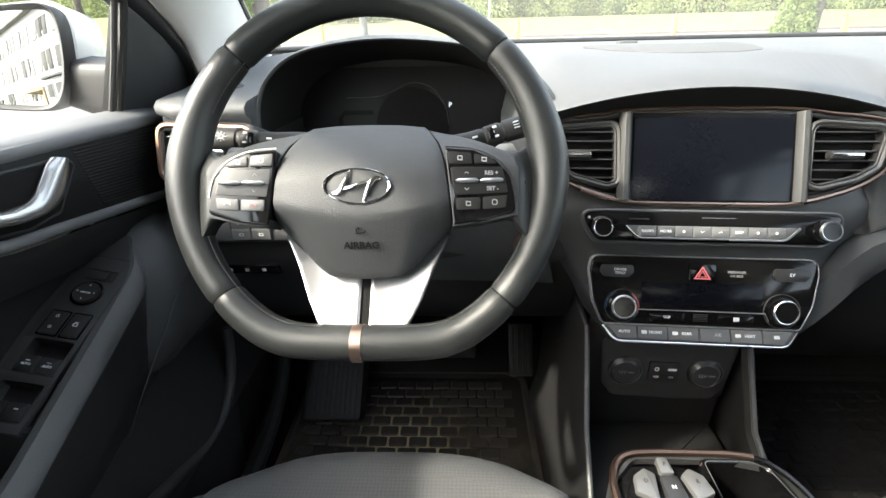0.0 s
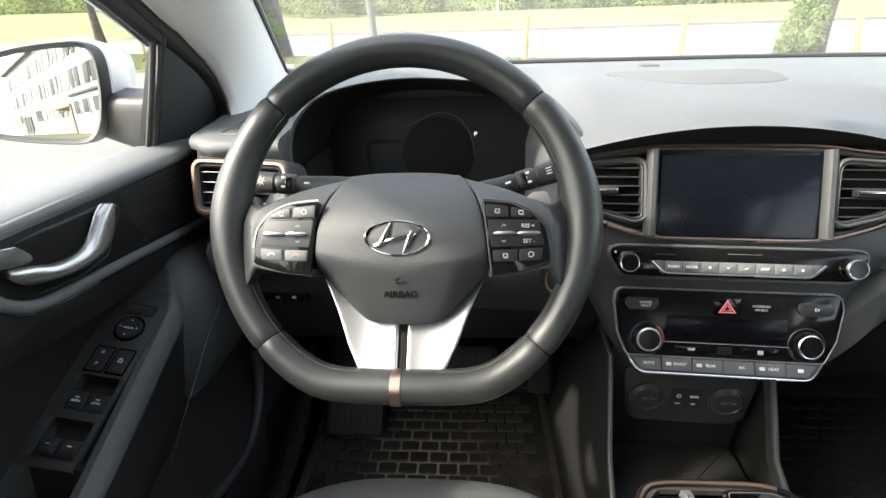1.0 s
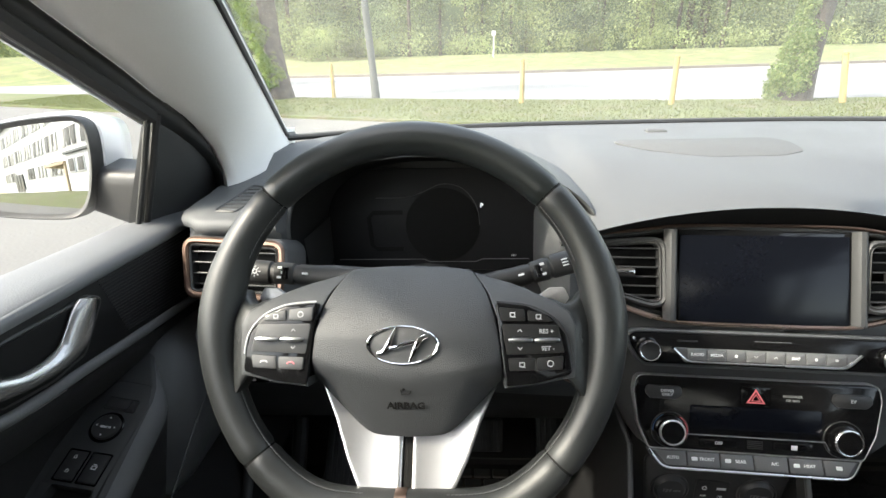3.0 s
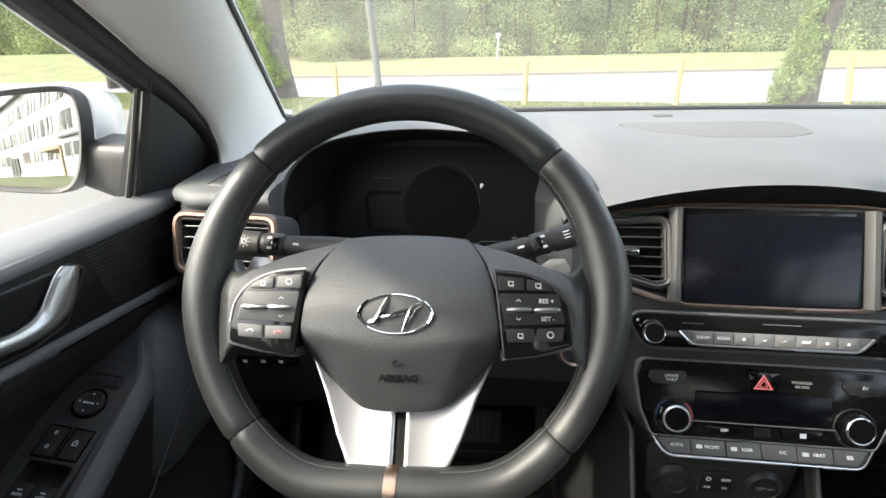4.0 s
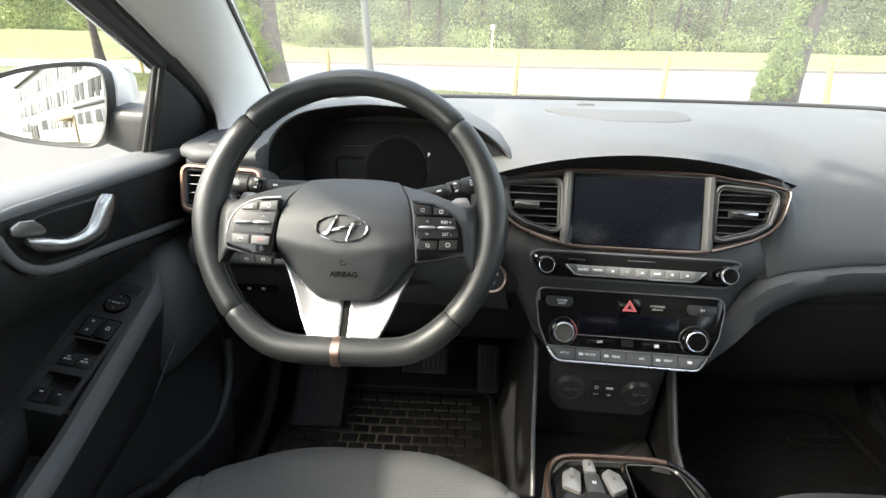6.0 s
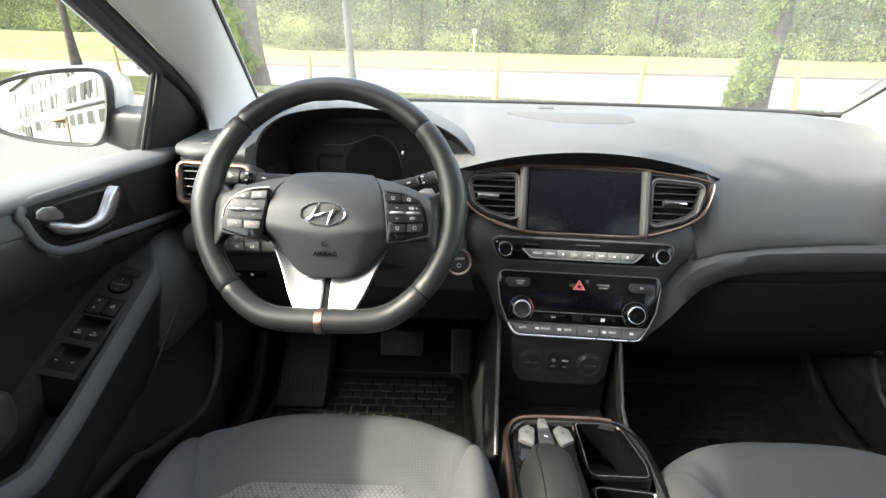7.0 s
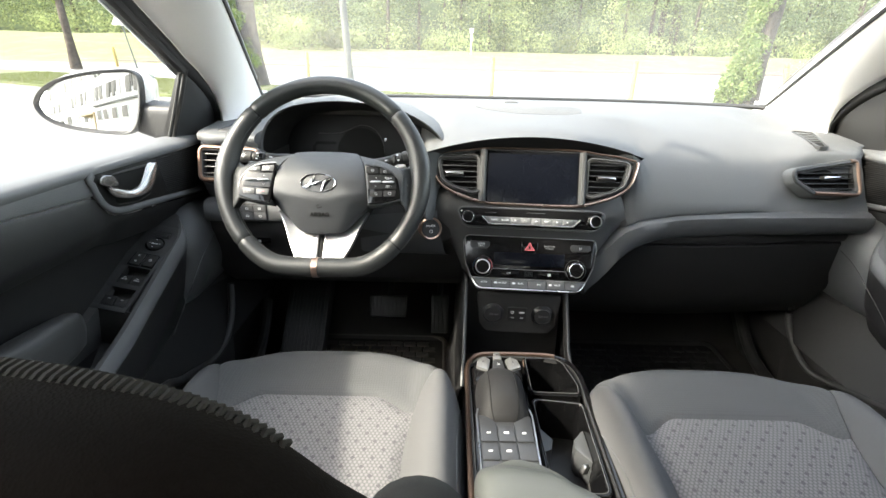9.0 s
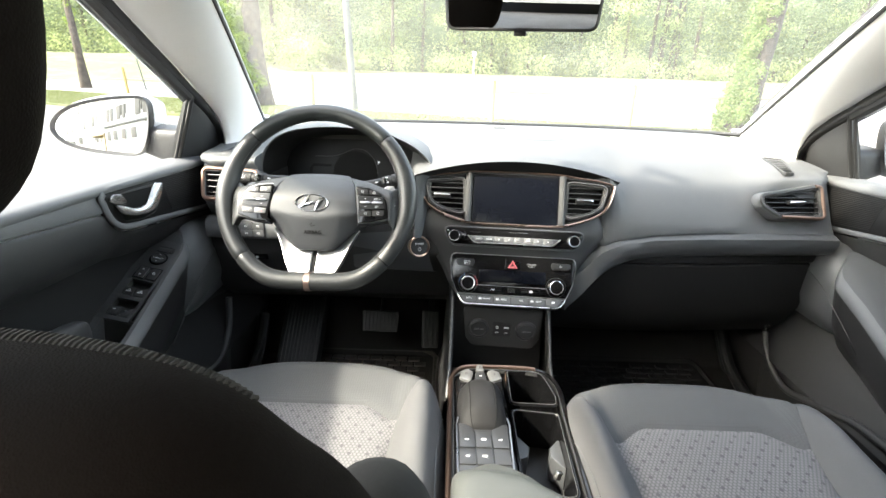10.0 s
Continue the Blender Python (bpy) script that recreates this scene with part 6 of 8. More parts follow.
                geo = tube(spline([(-0.003, -0.0008, 0), (-0.0018, 0.0008, 0), (0.0018, 0.0008, 0), (0.003, -0.0008, 0)], 3), 0.0006, 5)
            elif k == 3 or (s < 0 and k == 0):
                geo = frame_plate(circle(0.0027, 16), circle(0.0020, 16), 0.0004, 0.0001)
            else:
                geo = join(frame_plate(rect(-0.0022, -0.0019, 0.0022, 0.0019), rect(-0.0015, -0.0012, 0.0015, 0.0012), 0.0004, 0.0001), plate(rect(-0.0010, -0.0024, 0.0028, -0.0021), 0.0004, 0.0001))
            part("marking", geo, mk, kk, "", km @ T(x0, y0, 0.0019))
        # the rocker plate is lit and shaded by colour like the keys
        roc = part("rocker_plate", plate(rounded([(s * 0.0855, -0.0090), (s * 0.1335, -0.0070), (s * 0.1285, 0.0160), (s * 0.0815, 0.0165)], 0.002), 0.004, 0.0008), M_DEEP if s > 0 else M_PODLIT, pp, "rocker plate", km @ T(0, 0, 0.0008))
        for x0, x1 in ((0.0870, 0.1065), (0.1085, 0.1285)):
            part("rocker", tube([(s * x0, 0.0035, 0.003), (s * (x0 + 0.003), 0.0035, 0.0040), (s * (x1 - 0.003), 0.0037, 0.0040), (s * x1, 0.0037, 0.003)], [0.0010, 0.0020, 0.0020, 0.0012], 8), M_SILVER, pp, "silver rocker", km)
        if s > 0:
            word("RES +", 0.0050, km @ T(0.1185, 0.0105, 0.0011), M_LITGREY, roc)
            word("SET -", 0.0050, km @ T(0.1195, -0.0035, 0.0011), M_LITGREY, roc)
        part("marking", tube([(-0.0018, -0.0008, 0), (0, 0.001, 0), (0.0018, -0.0008, 0)], 0.0004, 4), M_LITGREY, roc, "", km @ T(s * 0.0965, 0.0110, 0.0012))
        part("marking", tube([(-0.0018, 0.0008, 0), (0, -0.001, 0), (0.0018, 0.0008, 0)], 0.0004, 4), M_LITGREY, roc, "", km @ T(s * 0.0965, -0.0035, 0.0012))
        # silver on the left pod only, for the light caught by its edge
        part("pod_edge", tube(spline([(s * 0.0775, 0.0355, 0), (s * 0.1035, 0.0326, 0), (s * 0.1235, 0.0235, 0), (s * 0.1358, 0.0085, 0), (s * 0.1395, -0.009, 0)], 5), 0.0009, 6), M_SATIN if s < 0 else M_KEYDARK, pp, "thin edge of the pod", km @ T(0, 0, -0.0006))
        # paddles behind the spokes
        part("paddle", plate(rounded([(s * 0.108, 0.030), (s * 0.140, 0.028), (s * 0.1475, 0.0385), (s * 0.1425, 0.0485), (s * 0.1295, 0.0480), (s * 0.118, 0.040)], 0.004), 0.006, 0.002), M_SATIN, root, "small silver shift paddle", m @ T(0, 0, -0.046))

    # lower silver spoke in two scooped blades
    def scoop(x, y):
        return -0.058 + 0.030 * min(1.0, max(0.0, (-0.040 - y) / 0.095)) - 0.16 * abs(x) + 0.008 * (abs(x) / 0.05) ** 2
    for s in (-1, 1):
        bl = rounded([(s * 0.0045, -0.072), (s * 0.0045, -0.143), (s * 0.032, -0.140), (s * 0.0445, -0.126), (s * 0.0545, -0.1060), (s * 0.067, -0.0735), (s * 0.0825, -0.0400), (s * 0.058, -0.0480), (s * 0.034, -0.066)], [0.001, 0.001, 0.008, 0.012, 0.03, 0.03, 0.001, 0.004, 0.006], 5)
        part("silver_blade", sheet(dense(bl, 0.004), scoop, 0.012, 0.0022), M_SPOKE, root, "satin silver spoke blade", m @ T(-0.002, 0, 0), angle=50)
    part("spoke_slot", sheet(dense([(-0.0055, -0.070), (0.0055, -0.070), (0.0055, -0.143), (-0.0055, -0.143)], 0.006), lambda x, y: scoop(x, y) - 0.004, 0.01, 0.001), M_VOID, root, "black slot between the blades", m @ T(-0.002, 0, 0))
    part("copper_clasp", tube([(-0.0105, B, DEEP), (-0.0005, B, DEEP)], 0.0179, 24, up=(0, 0, 1), flat=1.08), M_CLASP, root, "copper clasp at the rim's foot", m)
    # column shroud
    sh = []
    for i in range(8):
        t = i / 7
        c = Vector((-0.403, 0.075 + 0.17 * t, 0.868 - 0.055 * t))
        sh.append([tuple(c + Vector((0.060 * math.cos(2 * math.pi * j / 20) * (1 + 0.25 * t), 0.02 * math.sin(2 * math.pi * j / 20), 0.046 * math.sin(2 * math.pi * j / 20) * (1 + 0.2 * t) - 0.012))) for j in range(20)])
    part("column_shroud", ring_loft(sh), M_BLACK, root, "black column shroud", angle=60)
    # stalks
    for s, rot, y0 in ((-1, 4, 0.060), (1, 16, 0.054)):
        st = thing("light_stalk" if s < 0 else "wiper_stalk", "black column stalk with white symbols behind the wheel", "column stalk", group="column stalks")
        base = m @ T(s * 0.085, y0, -0.078) @ Matrix.Rotation(radians(s * rot), 4, "Z")
        k = 1.0 if s < 0 else 0.84
        part("arm", ring_loft([[(s * x * k, r * math.cos(2 * math.pi * j / 16), r * 0.9 * math.sin(2 * math.pi * j / 16)) for j in range(16)] for x, r in ((-0.05, 0.012), (0.0, 0.012), (0.02, 0.0105), (0.034, 0.0105), (0.036, 0.0095), (0.0385, 0.0095), (0.040, 0.0110), (0.058, 0.0115), (0.060, 0.0100), (0.0625, 0.0100), (0.064, 0.0118), (0.094, 0.0122), (0.098, 0.0105), (0.099, 0.004))]), M_BLACK, st, "black stalk arm", base)
        if s < 0:
            sun_ = [frame_plate(circle(0.0026, 12), circle(0.0018, 12), 0.0004, 0.0001)]
            for q in range(8):
                a = q * math.pi / 4
                sun_.append(tube([(0.0036 * math.cos(a), 0.0036 * math.sin(a), 0), (0.0056 * math.cos(a), 0.0056 * math.sin(a), 0)], 0.0004, 4))
            part("light_symbol", join(*sun_), M_WHITE, st, "white light symbol", base @ T(s * 0.077, 0, 0.0113))
        else:
            part("tip_symbol", join(*(tube([(-0.003, 0.003 - 0.003 * q, 0), (0.003, 0.003 - 0.003 * q, 0)], 0.0005, 4) for q in range(3))), M_WHITE, st, "white wiper symbol", base @ T(0.066, 0.001, 0.0110))
        for q in range(3):
            part("marking", plate(rect(-0.0022, -0.0012, 0.0022, 0.0012), 0.0003, 0.0001), M_WHITE, st, "", base @ T(s * (0.052 - 0.004 * (q == 1)) * k, 0.0055 - 0.005 * q, 0.0103))
        part("marking", plate(rect(-0.003, -0.001, 0.003, 0.001), 0.0003, 0.0001), M_WHITE, st, "", base @ T(s * 0.026 * k, 0.001, 0.0098))
        part("switch_ring", box(-0.003, -0.006, 0, 0.003, 0.006, 0.0118, 0.001), M_GLOSS, st, "glossy switch ring", base @ T(s * 0.046 * k, 0, 0))
    return root


steering_wheel()


# ---- seats ----
def seat(name, cx, yf, lab, recline, slim=0.0, aside=0.0):
    root = thing(name, lab, "car seat", group="front seats")

    def front(x):
        return yf - 0.080 * (abs(x) / 0.22) ** 3.2

    def top(x, y):
        ax = abs(x)
        if slim and x < -0.17:
            ax = 0.17 + (ax - 0.17) * 0.12 / (0.12 - slim)
        z = 0.553 - 0.03 * smooth(yf - 0.12, yf - 0.55, y)
        z += 0.034 * smooth(0.15, 0.205, ax) * smooth(yf - 0.02, yf - 0.22, y)
        z -= 0.17 * smooth(0.205, 0.285, ax) ** 1.5
        d = max(front(x) - y, 0.0)
        r = 0.085
        if d < r:
            z -= 0.10 * (1 - math.sqrt(max(1 - (1 - d / r) ** 2, 0)))
        return z

    def split(x):
        return yf - 0.183 - 0.042 * smooth(0.095, 0.170, abs(x))

    def seam_x(y):
        """Half the distance between the two bolster seams."""
        return line(yf - y, [(0.05, 0.228), (0.085, 0.220), (0.115, 0.205), (0.175, 0.180), (0.225, 0.166), (0.30, 0.154), (0.62, 0.150)])

    def patch(nm, place, nu, nv, mt, lb, groove=0.004):
        rows = []
        for i in range(nu + 1):
            row = []
            for j in range(nv + 1):
                x, y = place(i / nu, j / nv)
                e = min(i, nu - i, j, nv - j)
                row.append((cx + x, y, top(x, y) + (-groove, 0.0006, 0.0022, 0.003)[min(e, 3)]))
            rows.append(row)
        return part(nm, ring_loft(rows, closed=False), mt, root, lb, angle=60)

    def on_front(u, v):
        w = -1 + 2 * u
        x = w * 0.20
        for _ in range(4):
            y = front(x) + (split(x) - front(x)) * v
            x = w * seam_x(y)
        return x, y

    def on_insert(u, v):
        w = -1 + 2 * u
        x = w * 0.16
        for _ in range(4):
            y = split(x) + (yf - 0.62 - split(x)) * v
            x = w * seam_x(y)
        return x, y

    def on_bolster(s_, u, v):
        out_ = 0.288 - (slim if s_ < 0 else 0.0)
        x = 0.22
        for _ in range(5):
            y = front(x) + (yf - 0.62 - front(x)) * v
            x = seam_x(y) + (out_ - seam_x(y)) * u
        return s_ * x, y
    # the piece edges follow the seams
    patch("cushion_front", on_front, 40, 24, M_CLOTH, "plain dark grey cloth front")
    patch("cushion_insert", on_insert, 36, 40, M_INSERT, "pale grey spotted cloth insert")
    for s in (-1, 1):
        patch("cushion_bolster", lambda u, v: on_bolster(s, u, v), 14, 40, M_SEATB, "smooth grey side bolster", 0.003)
        hem = [on_bolster(s, 0.62, 0.10 + 0.88 * i / 40) for i in range(41)]
        part("bolster_piping", tube([(cx + x, y, top(x, y) + 0.0034) for x, y in hem], 0.0011, 5), M_KEYMID, root, "thin pale piping on the bolster")
    part("cushion_base", ring_loft([[(cx + a * w, y, z) for a, y in ((-0.8, yf - 0.06), (-0.4, yf - 0.012), (0, yf), (0.4, yf - 0.012), (0.8, yf - 0.06), (1, yf - 0.14), (1, yf - 0.6), (-1, yf - 0.6), (-1, yf - 0.14))] for z, w in ((0.30, 0.22), (0.38, 0.25), (0.44, 0.262))]), M_SEATB, root, "dark seat base", angle=60)
    part("seat_rail", join(box(cx - 0.21, yf - 0.55, 0.25, cx - 0.17, yf - 0.05, 0.31), box(cx + 0.17, yf - 0.55, 0.25, cx + 0.21, yf - 0.05, 0.31)), M_BLACK, root, "black seat rails")
    # backrest
    cx += aside
    rings = []
    prof = [(0.50, 0.21, 0.05, 0), (0.60, 0.225, 0.055, 0), (0.75, 0.235, 0.055, 0), (0.86, 0.236, 0.052, 0), (0.92, 0.23, 0.05, 0), (0.955, 0.218, 0.05, 0), (0.98, 0.20, 0.047, 0.0), (1.003, 0.175, 0.038, 0.009), (1.0145, 0.142, 0.026, 0.019), (1.0195, 0.10, 0.016, 0.028), (1.022, 0.05, 0.008, 0.033), (1.0225, 0.02, 0.003, 0.034)]
    fine = []
    for a, b in zip([spline([p[:3] for p in prof], 4)], [spline([(p[3], p[0], 0) for p in prof], 4)]):
        fine = [(p[0], p[1], p[2], q[0]) for p, q in zip(a, b)]
    for z, w, th, dy in fine:
        yc = yf - 0.655 - recline * (z - 0.5) + dy
        rings.append([(cx + w * math.copysign(abs(math.cos(t)) ** 0.6, math.cos(t)), yc + th * math.copysign(abs(math.sin(t)) ** 0.8, math.sin(t)), z) for t in [2 * math.pi * (j + 0.5) / 80 for j in range(80)]])
    back_ = part("backrest", ring_loft(rings), M_BROWN, root, "cloth backrest, coloured dark for its shade", angle=60)
    def crest(t):
        """The point of the backrest's upper edge, seen from behind, at the offset t."""
        best = (-9, 0, 0)
        for a, b in zip(rings[20:], rings[21:]):
            for q in range(3):
                r = [[u + (v - u) * q / 3 for u, v in zip(p1, p2)] for p1, p2 in zip(a, b)]
                for p1, p2 in zip(r, r[1:] + r[:1]):
                    d1, d2 = p1[0] - cx - t, p2[0] - cx - t
                    if d1 * d2 < 0:
                        f = d1 / (d1 - d2)
                        y, z = p1[1] + (p2[1] - p1[1]) * f, p1[2]
                        best = max(best, (z + 0.77 * y, z, y))
        return best
    rb = []
    marks = [crest(-0.1902 + 0.38 * i / 76)[1:] for i in range(77)]
    even = [tuple(sum(marks[min(max(i + d, 0), 76)][c] for d in (-3, -2, -1, 0, 1, 2, 3)) / 7 for c in (0, 1)) for i in range(77)]

    def edge_at(t):
        f = min(max((t + 0.1902) / 0.38 * 76, 0), 75.999)
        i = int(f)
        return [even[i][c] + (even[i + 1][c] - even[i][c]) * (f - i) for c in (0, 1)]
    for i in range(126):
        t = -0.1722 + 0.344 * i / 125
        z, y = edge_at(t)
        rb.append(tube([(cx + t, y - 0.0080, z + 0.0008), (cx + t, y - 0.0045, z + 0.0018), (cx + t, y, z + 0.0014), (cx + t, y + 0.005, z - 0.003)], 0.00125, 6))
    tagged(part("ribbed_piping", join(*rb), M_PIPING, back_, "ribbed dark piping along the top"), kind="stuff")
    st = []
    for i in range(64):
        t = -0.168 + 0.336 * i / 63
        z, y = edge_at(t)
        st.append(tube([(cx + t - 0.0018, y - 0.0145, z - 0.0014), (cx + t + 0.0018, y - 0.0145, z - 0.0016)], 0.0013, 4))
    tagged(part("stitching", join(*st), M_VOID, back_, "dark stitched seam"), kind="stuff")
    for s in (-1, 1):
        lump = []
        for z, w, th in ((0.55, 0.05, 0.05), (0.68, 0.054, 0.06), (0.77, 0.046, 0.052), (0.825, 0.042, 0.046), (0.850, 0.033, 0.035), (0.862, 0.020, 0.021), (0.866, 0.007, 0.008)):
            yc = yf - 0.575 - recline * (z - 0.5)
            lump.append([(cx + s * 0.207 + w * math.cos(2 * math.pi * j / 20), yc + th * math.sin(2 * math.pi * j / 20), z) for j in range(20)])
        part("backrest_bolster", ring_loft(lump), M_SEATSHADE, back_, "side bolster, coloured dark for its shade", angle=60)
    # headrest
    hr = []
    yh = yf - 0.635 - recline * 0.62
    for z, w, th in spline([(1.070, 0.065, 0.015), (1.0745, 0.09, 0.03), (1.085, 0.107, 0.04), (1.105, 0.122, 0.047), (1.14, 0.132, 0.052), (1.17, 0.134, 0.053), (1.21, 0.131, 0.05), (1.245, 0.117, 0.043), (1.265, 0.10, 0.032), (1.275, 0.06, 0.014)], 3):
        hr.append([(cx + 0.0035 + w * math.copysign(abs(math.cos(t)) ** 0.65, math.cos(t)), yh - 0.02 * (z - 1.09) + th * math.copysign(abs(math.sin(t)) ** 0.8, math.sin(t)), z) for t in [2 * math.pi * j / 56 for j in range(56)]])
    part("headrest", ring_loft(hr), M_BROWN, root, "cloth headrest, coloured dark for its shade", angle=60)
    for s in (-1, 1):
        part("headrest_post", tube([(cx + s * 0.06, yh, 1.02), (cx + s * 0.06, yh, 1.10)], 0.006, 8), M_SILVER, root, "steel headrest post")
    return root


seat("front_seat", -0.395, 0.06, "grey cloth driver's seat with a pale spotted insert", 0.225, aside=-0.010)
seat("front_seat", 0.310, 0.021, "grey cloth passenger seat with a pale spotted insert", 0.225, 0.025)


# ---- centre console ----
def console():
    root = thing("centre_console", "black centre console with copper edge, gear selector and cup holders", "centre console")
    Z = 0.530
    out = rounded([(-0.140, -0.62), (0.076, -0.62), (0.086, -0.16), (0.093, -0.03), (0.078, 0.022), (0.02, 0.036), (-0.10, 0.036), (-0.135, 0.0)], [0.01, 0.01, 0.05, 0.05, 0.03, 0.02, 0.03, 0.03], 6)
    # outer wall, wider below
    rings = [[(x + (x + 0.028) * 0.10, y, 0.27) for x, y in out], [(x, y, 0.48) for x, y in out], [(x, y, Z - 0.004) for x, y in out], [(x, y, Z) for x, y in inset(out, 0.004)], [(x, y, Z) for x, y in inset(out, 0.009)], [(x, y, Z - 0.008) for x, y in inset(out, 0.010)]]
    part("console_wall", ring_loft(rings, caps=False), M_PADDARK, root, "dark console side wall", angle=50)
    edge = [(x, y, Z - 0.001) for x, y in inset(out, 0.003)]
    left = spline([(-0.139, -0.60, Z), (-0.138, -0.40, Z), (-0.137, -0.20, Z), (-0.134, -0.05, Z), (-0.130, -0.005, Z), (-0.117, 0.022, Z), (-0.095, 0.033, Z), (-0.05, 0.035, Z), (0.02, 0.034, Z), (0.05, 0.029, Z)], 6)
    part("copper_edge", tube([(x, y, z + 0.002) for x, y, z in left], 0.0048, 8), M_COPPER, root, "copper edge strip")
    rest = spline([(0.05, 0.029, Z), (0.065, 0.022, Z), (0.08, 0.0, Z), (0.0885, -0.04, Z), (0.085, -0.14, Z), (0.077, -0.40, Z), (0.074, -0.60, Z)], 6)
    part("gloss_edge", tube(rest, 0.0045, 8), M_GLOSS, root, "glossy black edge strip")
    # left deck with the selector; right half holds the wells
    deck = rounded([(-0.128, -0.6), (-0.022, -0.6), (-0.022, 0.0), (-0.04, 0.02), (-0.10, 0.02), (-0.127, -0.005)], 0.012, 4)
    part("deck", plate(deck, 0.03, 0.002), M_GLOSS, root, "glossy black deck", T(0, 0, Z - 0.004))
    part("tray_floor", plate(rect(-0.022, -0.60, 0.074, 0.02, 0.01), 0.01, 0.001), M_BLACK, root, "dark tray floor", T(0, 0, Z - 0.085))
    for o in (rounded([(-0.014, -0.082), (0.072, -0.084), (0.076, -0.06), (0.062, 0.012), (0.045, 0.024), (-0.012, 0.024)], [0.012, 0.008, 0.02, 0.03, 0.02, 0.008], 5), rounded([(-0.018, -0.30), (0.062, -0.30), (0.070, -0.112), (-0.016, -0.102)], 0.012, 5)):
        part("well", frame_plate(inset(o, -0.006), o, 0.085, 0.0025), M_GLOSS, root, "glossy black well", T(0, 0, Z + 0.0015))
        part("well_edge", tube([(x, y, Z + 0.0015) for x, y in o], 0.0006, 5, closed=True), M_KEYMID, root, "thin bright well edge")
    # spring fingers in the cup holder
    for pts in ([(-0.016, -0.13), (0.010, -0.167), (0.004, -0.19), (-0.018, -0.20)], [(0.068, -0.142), (0.046, -0.168), (0.044, -0.188), (0.066, -0.22)]):
        part("cup_finger", plate(rounded(pts, 0.003, 2), 0.05, 0.002), M_BAND, root, "grey spring finger", T(0, 0, Z - 0.028))
    part("latch", xf(box(-0.006, -0.004, 0, 0.006, 0.004, 0.014, 0.002), T(0.045, -0.235, Z - 0.03) @ pose(0, 0, 0, 0, 20, 25)), M_SILVER, root, "small silver latch")
    # selector
    sel = thing("gear_selector", "silver push-button gear selector with a padded rest", "gear selector", kind="")
    body = rounded([(-0.122, -0.075), (-0.03, -0.075), (-0.028, -0.03), (-0.045, 0.0), (-0.075, 0.008), (-0.105, 0.0), (-0.123, -0.03)], 0.014, 5)
    part("selector_base", plate(body, 0.03, 0.006), M_GLOSS, sel, "glossy base", T(0, 0, Z + 0.018))
    for pts, w, mt in (([(-0.119, -0.035), (-0.096, -0.047), (-0.09, -0.012), (-0.101, -0.003), (-0.115, -0.013)], "D", M_KEYSILVER), ([(-0.055, -0.047), (-0.032, -0.035), (-0.036, -0.013), (-0.05, -0.003), (-0.061, -0.012)], "R", M_KEYSILVER), ([(-0.088, -0.046), (-0.063, -0.046), (-0.066, -0.013), (-0.085, -0.013)], "N", M_KEYDARK), ([(-0.0845, -0.011), (-0.0665, -0.011), (-0.069, 0.012), (-0.082, 0.012)], "P", M_KEYSILVER)):
        pts = [(-0.0735 + (x + 0.076) * 1.0, -0.027 + (y + 0.025) * 1.0) for x, y in pts]
        k = part("selector_key", plate(rounded(pts, 0.004, 3), 0.012, 0.003), mt, sel, "silver key" if mt is M_KEYSILVER else "dark key", T(0, 0, Z + 0.0245))
        word(w, 0.007, T(sum(p[0] for p in pts) / len(pts), sum(p[1] for p in pts) / len(pts), Z + 0.0249), M_WHITE if mt is not M_KEYSILVER else M_KEYDARK, k)
    rings = []
    for i in range(19):
        t = i / 18
        y = -0.050 - 0.138 * t
        h = 0.060 * math.sin(math.pi * (0.10 + 0.72 * t)) ** 0.6 * (1 - 0.25 * smooth(0.8, 1, t))
        w = 0.0435 * (0.55 + 0.45 * smooth(0.0, 0.3, t)) * math.sqrt(max(1 - max(0, (t - 0.80) / 0.30) ** 2.4, 0.05))
        rings.append([(-0.077 + w * math.copysign(abs(math.cos(a)) ** 0.8, math.cos(a)), y, Z + h * math.sin(a) ** 0.75 if math.sin(a) > 0 else Z) for a in [math.pi * j / 20 for j in range(21)]])
    part("palm_rest", ring_loft(rings, closed=True), M_DEEP, sel, "padded black palm rest", angle=60)
    for sx in (7, 13):
        part("rest_seam", tube([(r[sx][0], r[sx][1], r[sx][2] + 0.0003) for r in rings[1:]], 0.0008, 5), M_VOID, sel, "seam along the rest")
    # block of six keys, stepped round the rest
    kb = thing("console_keys", "block of dark seat-heating and brake keys", "key block")
    part("key_frame", plate(rounded([(-0.1225, -0.172), (-0.033, -0.172), (-0.038, -0.30), (-0.1225, -0.30)], 0.006), 0.06, 0.003), M_KEYDARK, kb, "dark key surround", T(0, 0, Z + 0.026))
    for pts in ([(-0.121, -0.160), (-0.124, -0.175), (-0.1235, -0.30)], [(-0.034, -0.160), (-0.0315, -0.175), (-0.037, -0.30)]):
        part("frame_strip", tube([(x, y, Z + 0.027) for x, y in pts], 0.0015, 8), M_SILVER, kb, "thin silver frame strip")
    for i, (x0, x1) in enumerate(((-0.120, -0.0935), (-0.0925, -0.0655), (-0.0645, -0.037))):
        for j, (y0, y1) in enumerate(((-0.268, -0.234), (-0.232, -0.176))):
            q = [(x0, y0), (x1, y0), (x1, y1), (x0, y1)]
            if j and i == 0:
                q = [(x0, y0), (x1, y0), (x1, y1 - 0.020), (x1 - 0.007, y1 - 0.004), (x0, y1)]
            if j and i == 1:
                q = [(x0, y0), (x1, y0), (x1, y1 - 0.021), (x0, y1 - 0.021)]
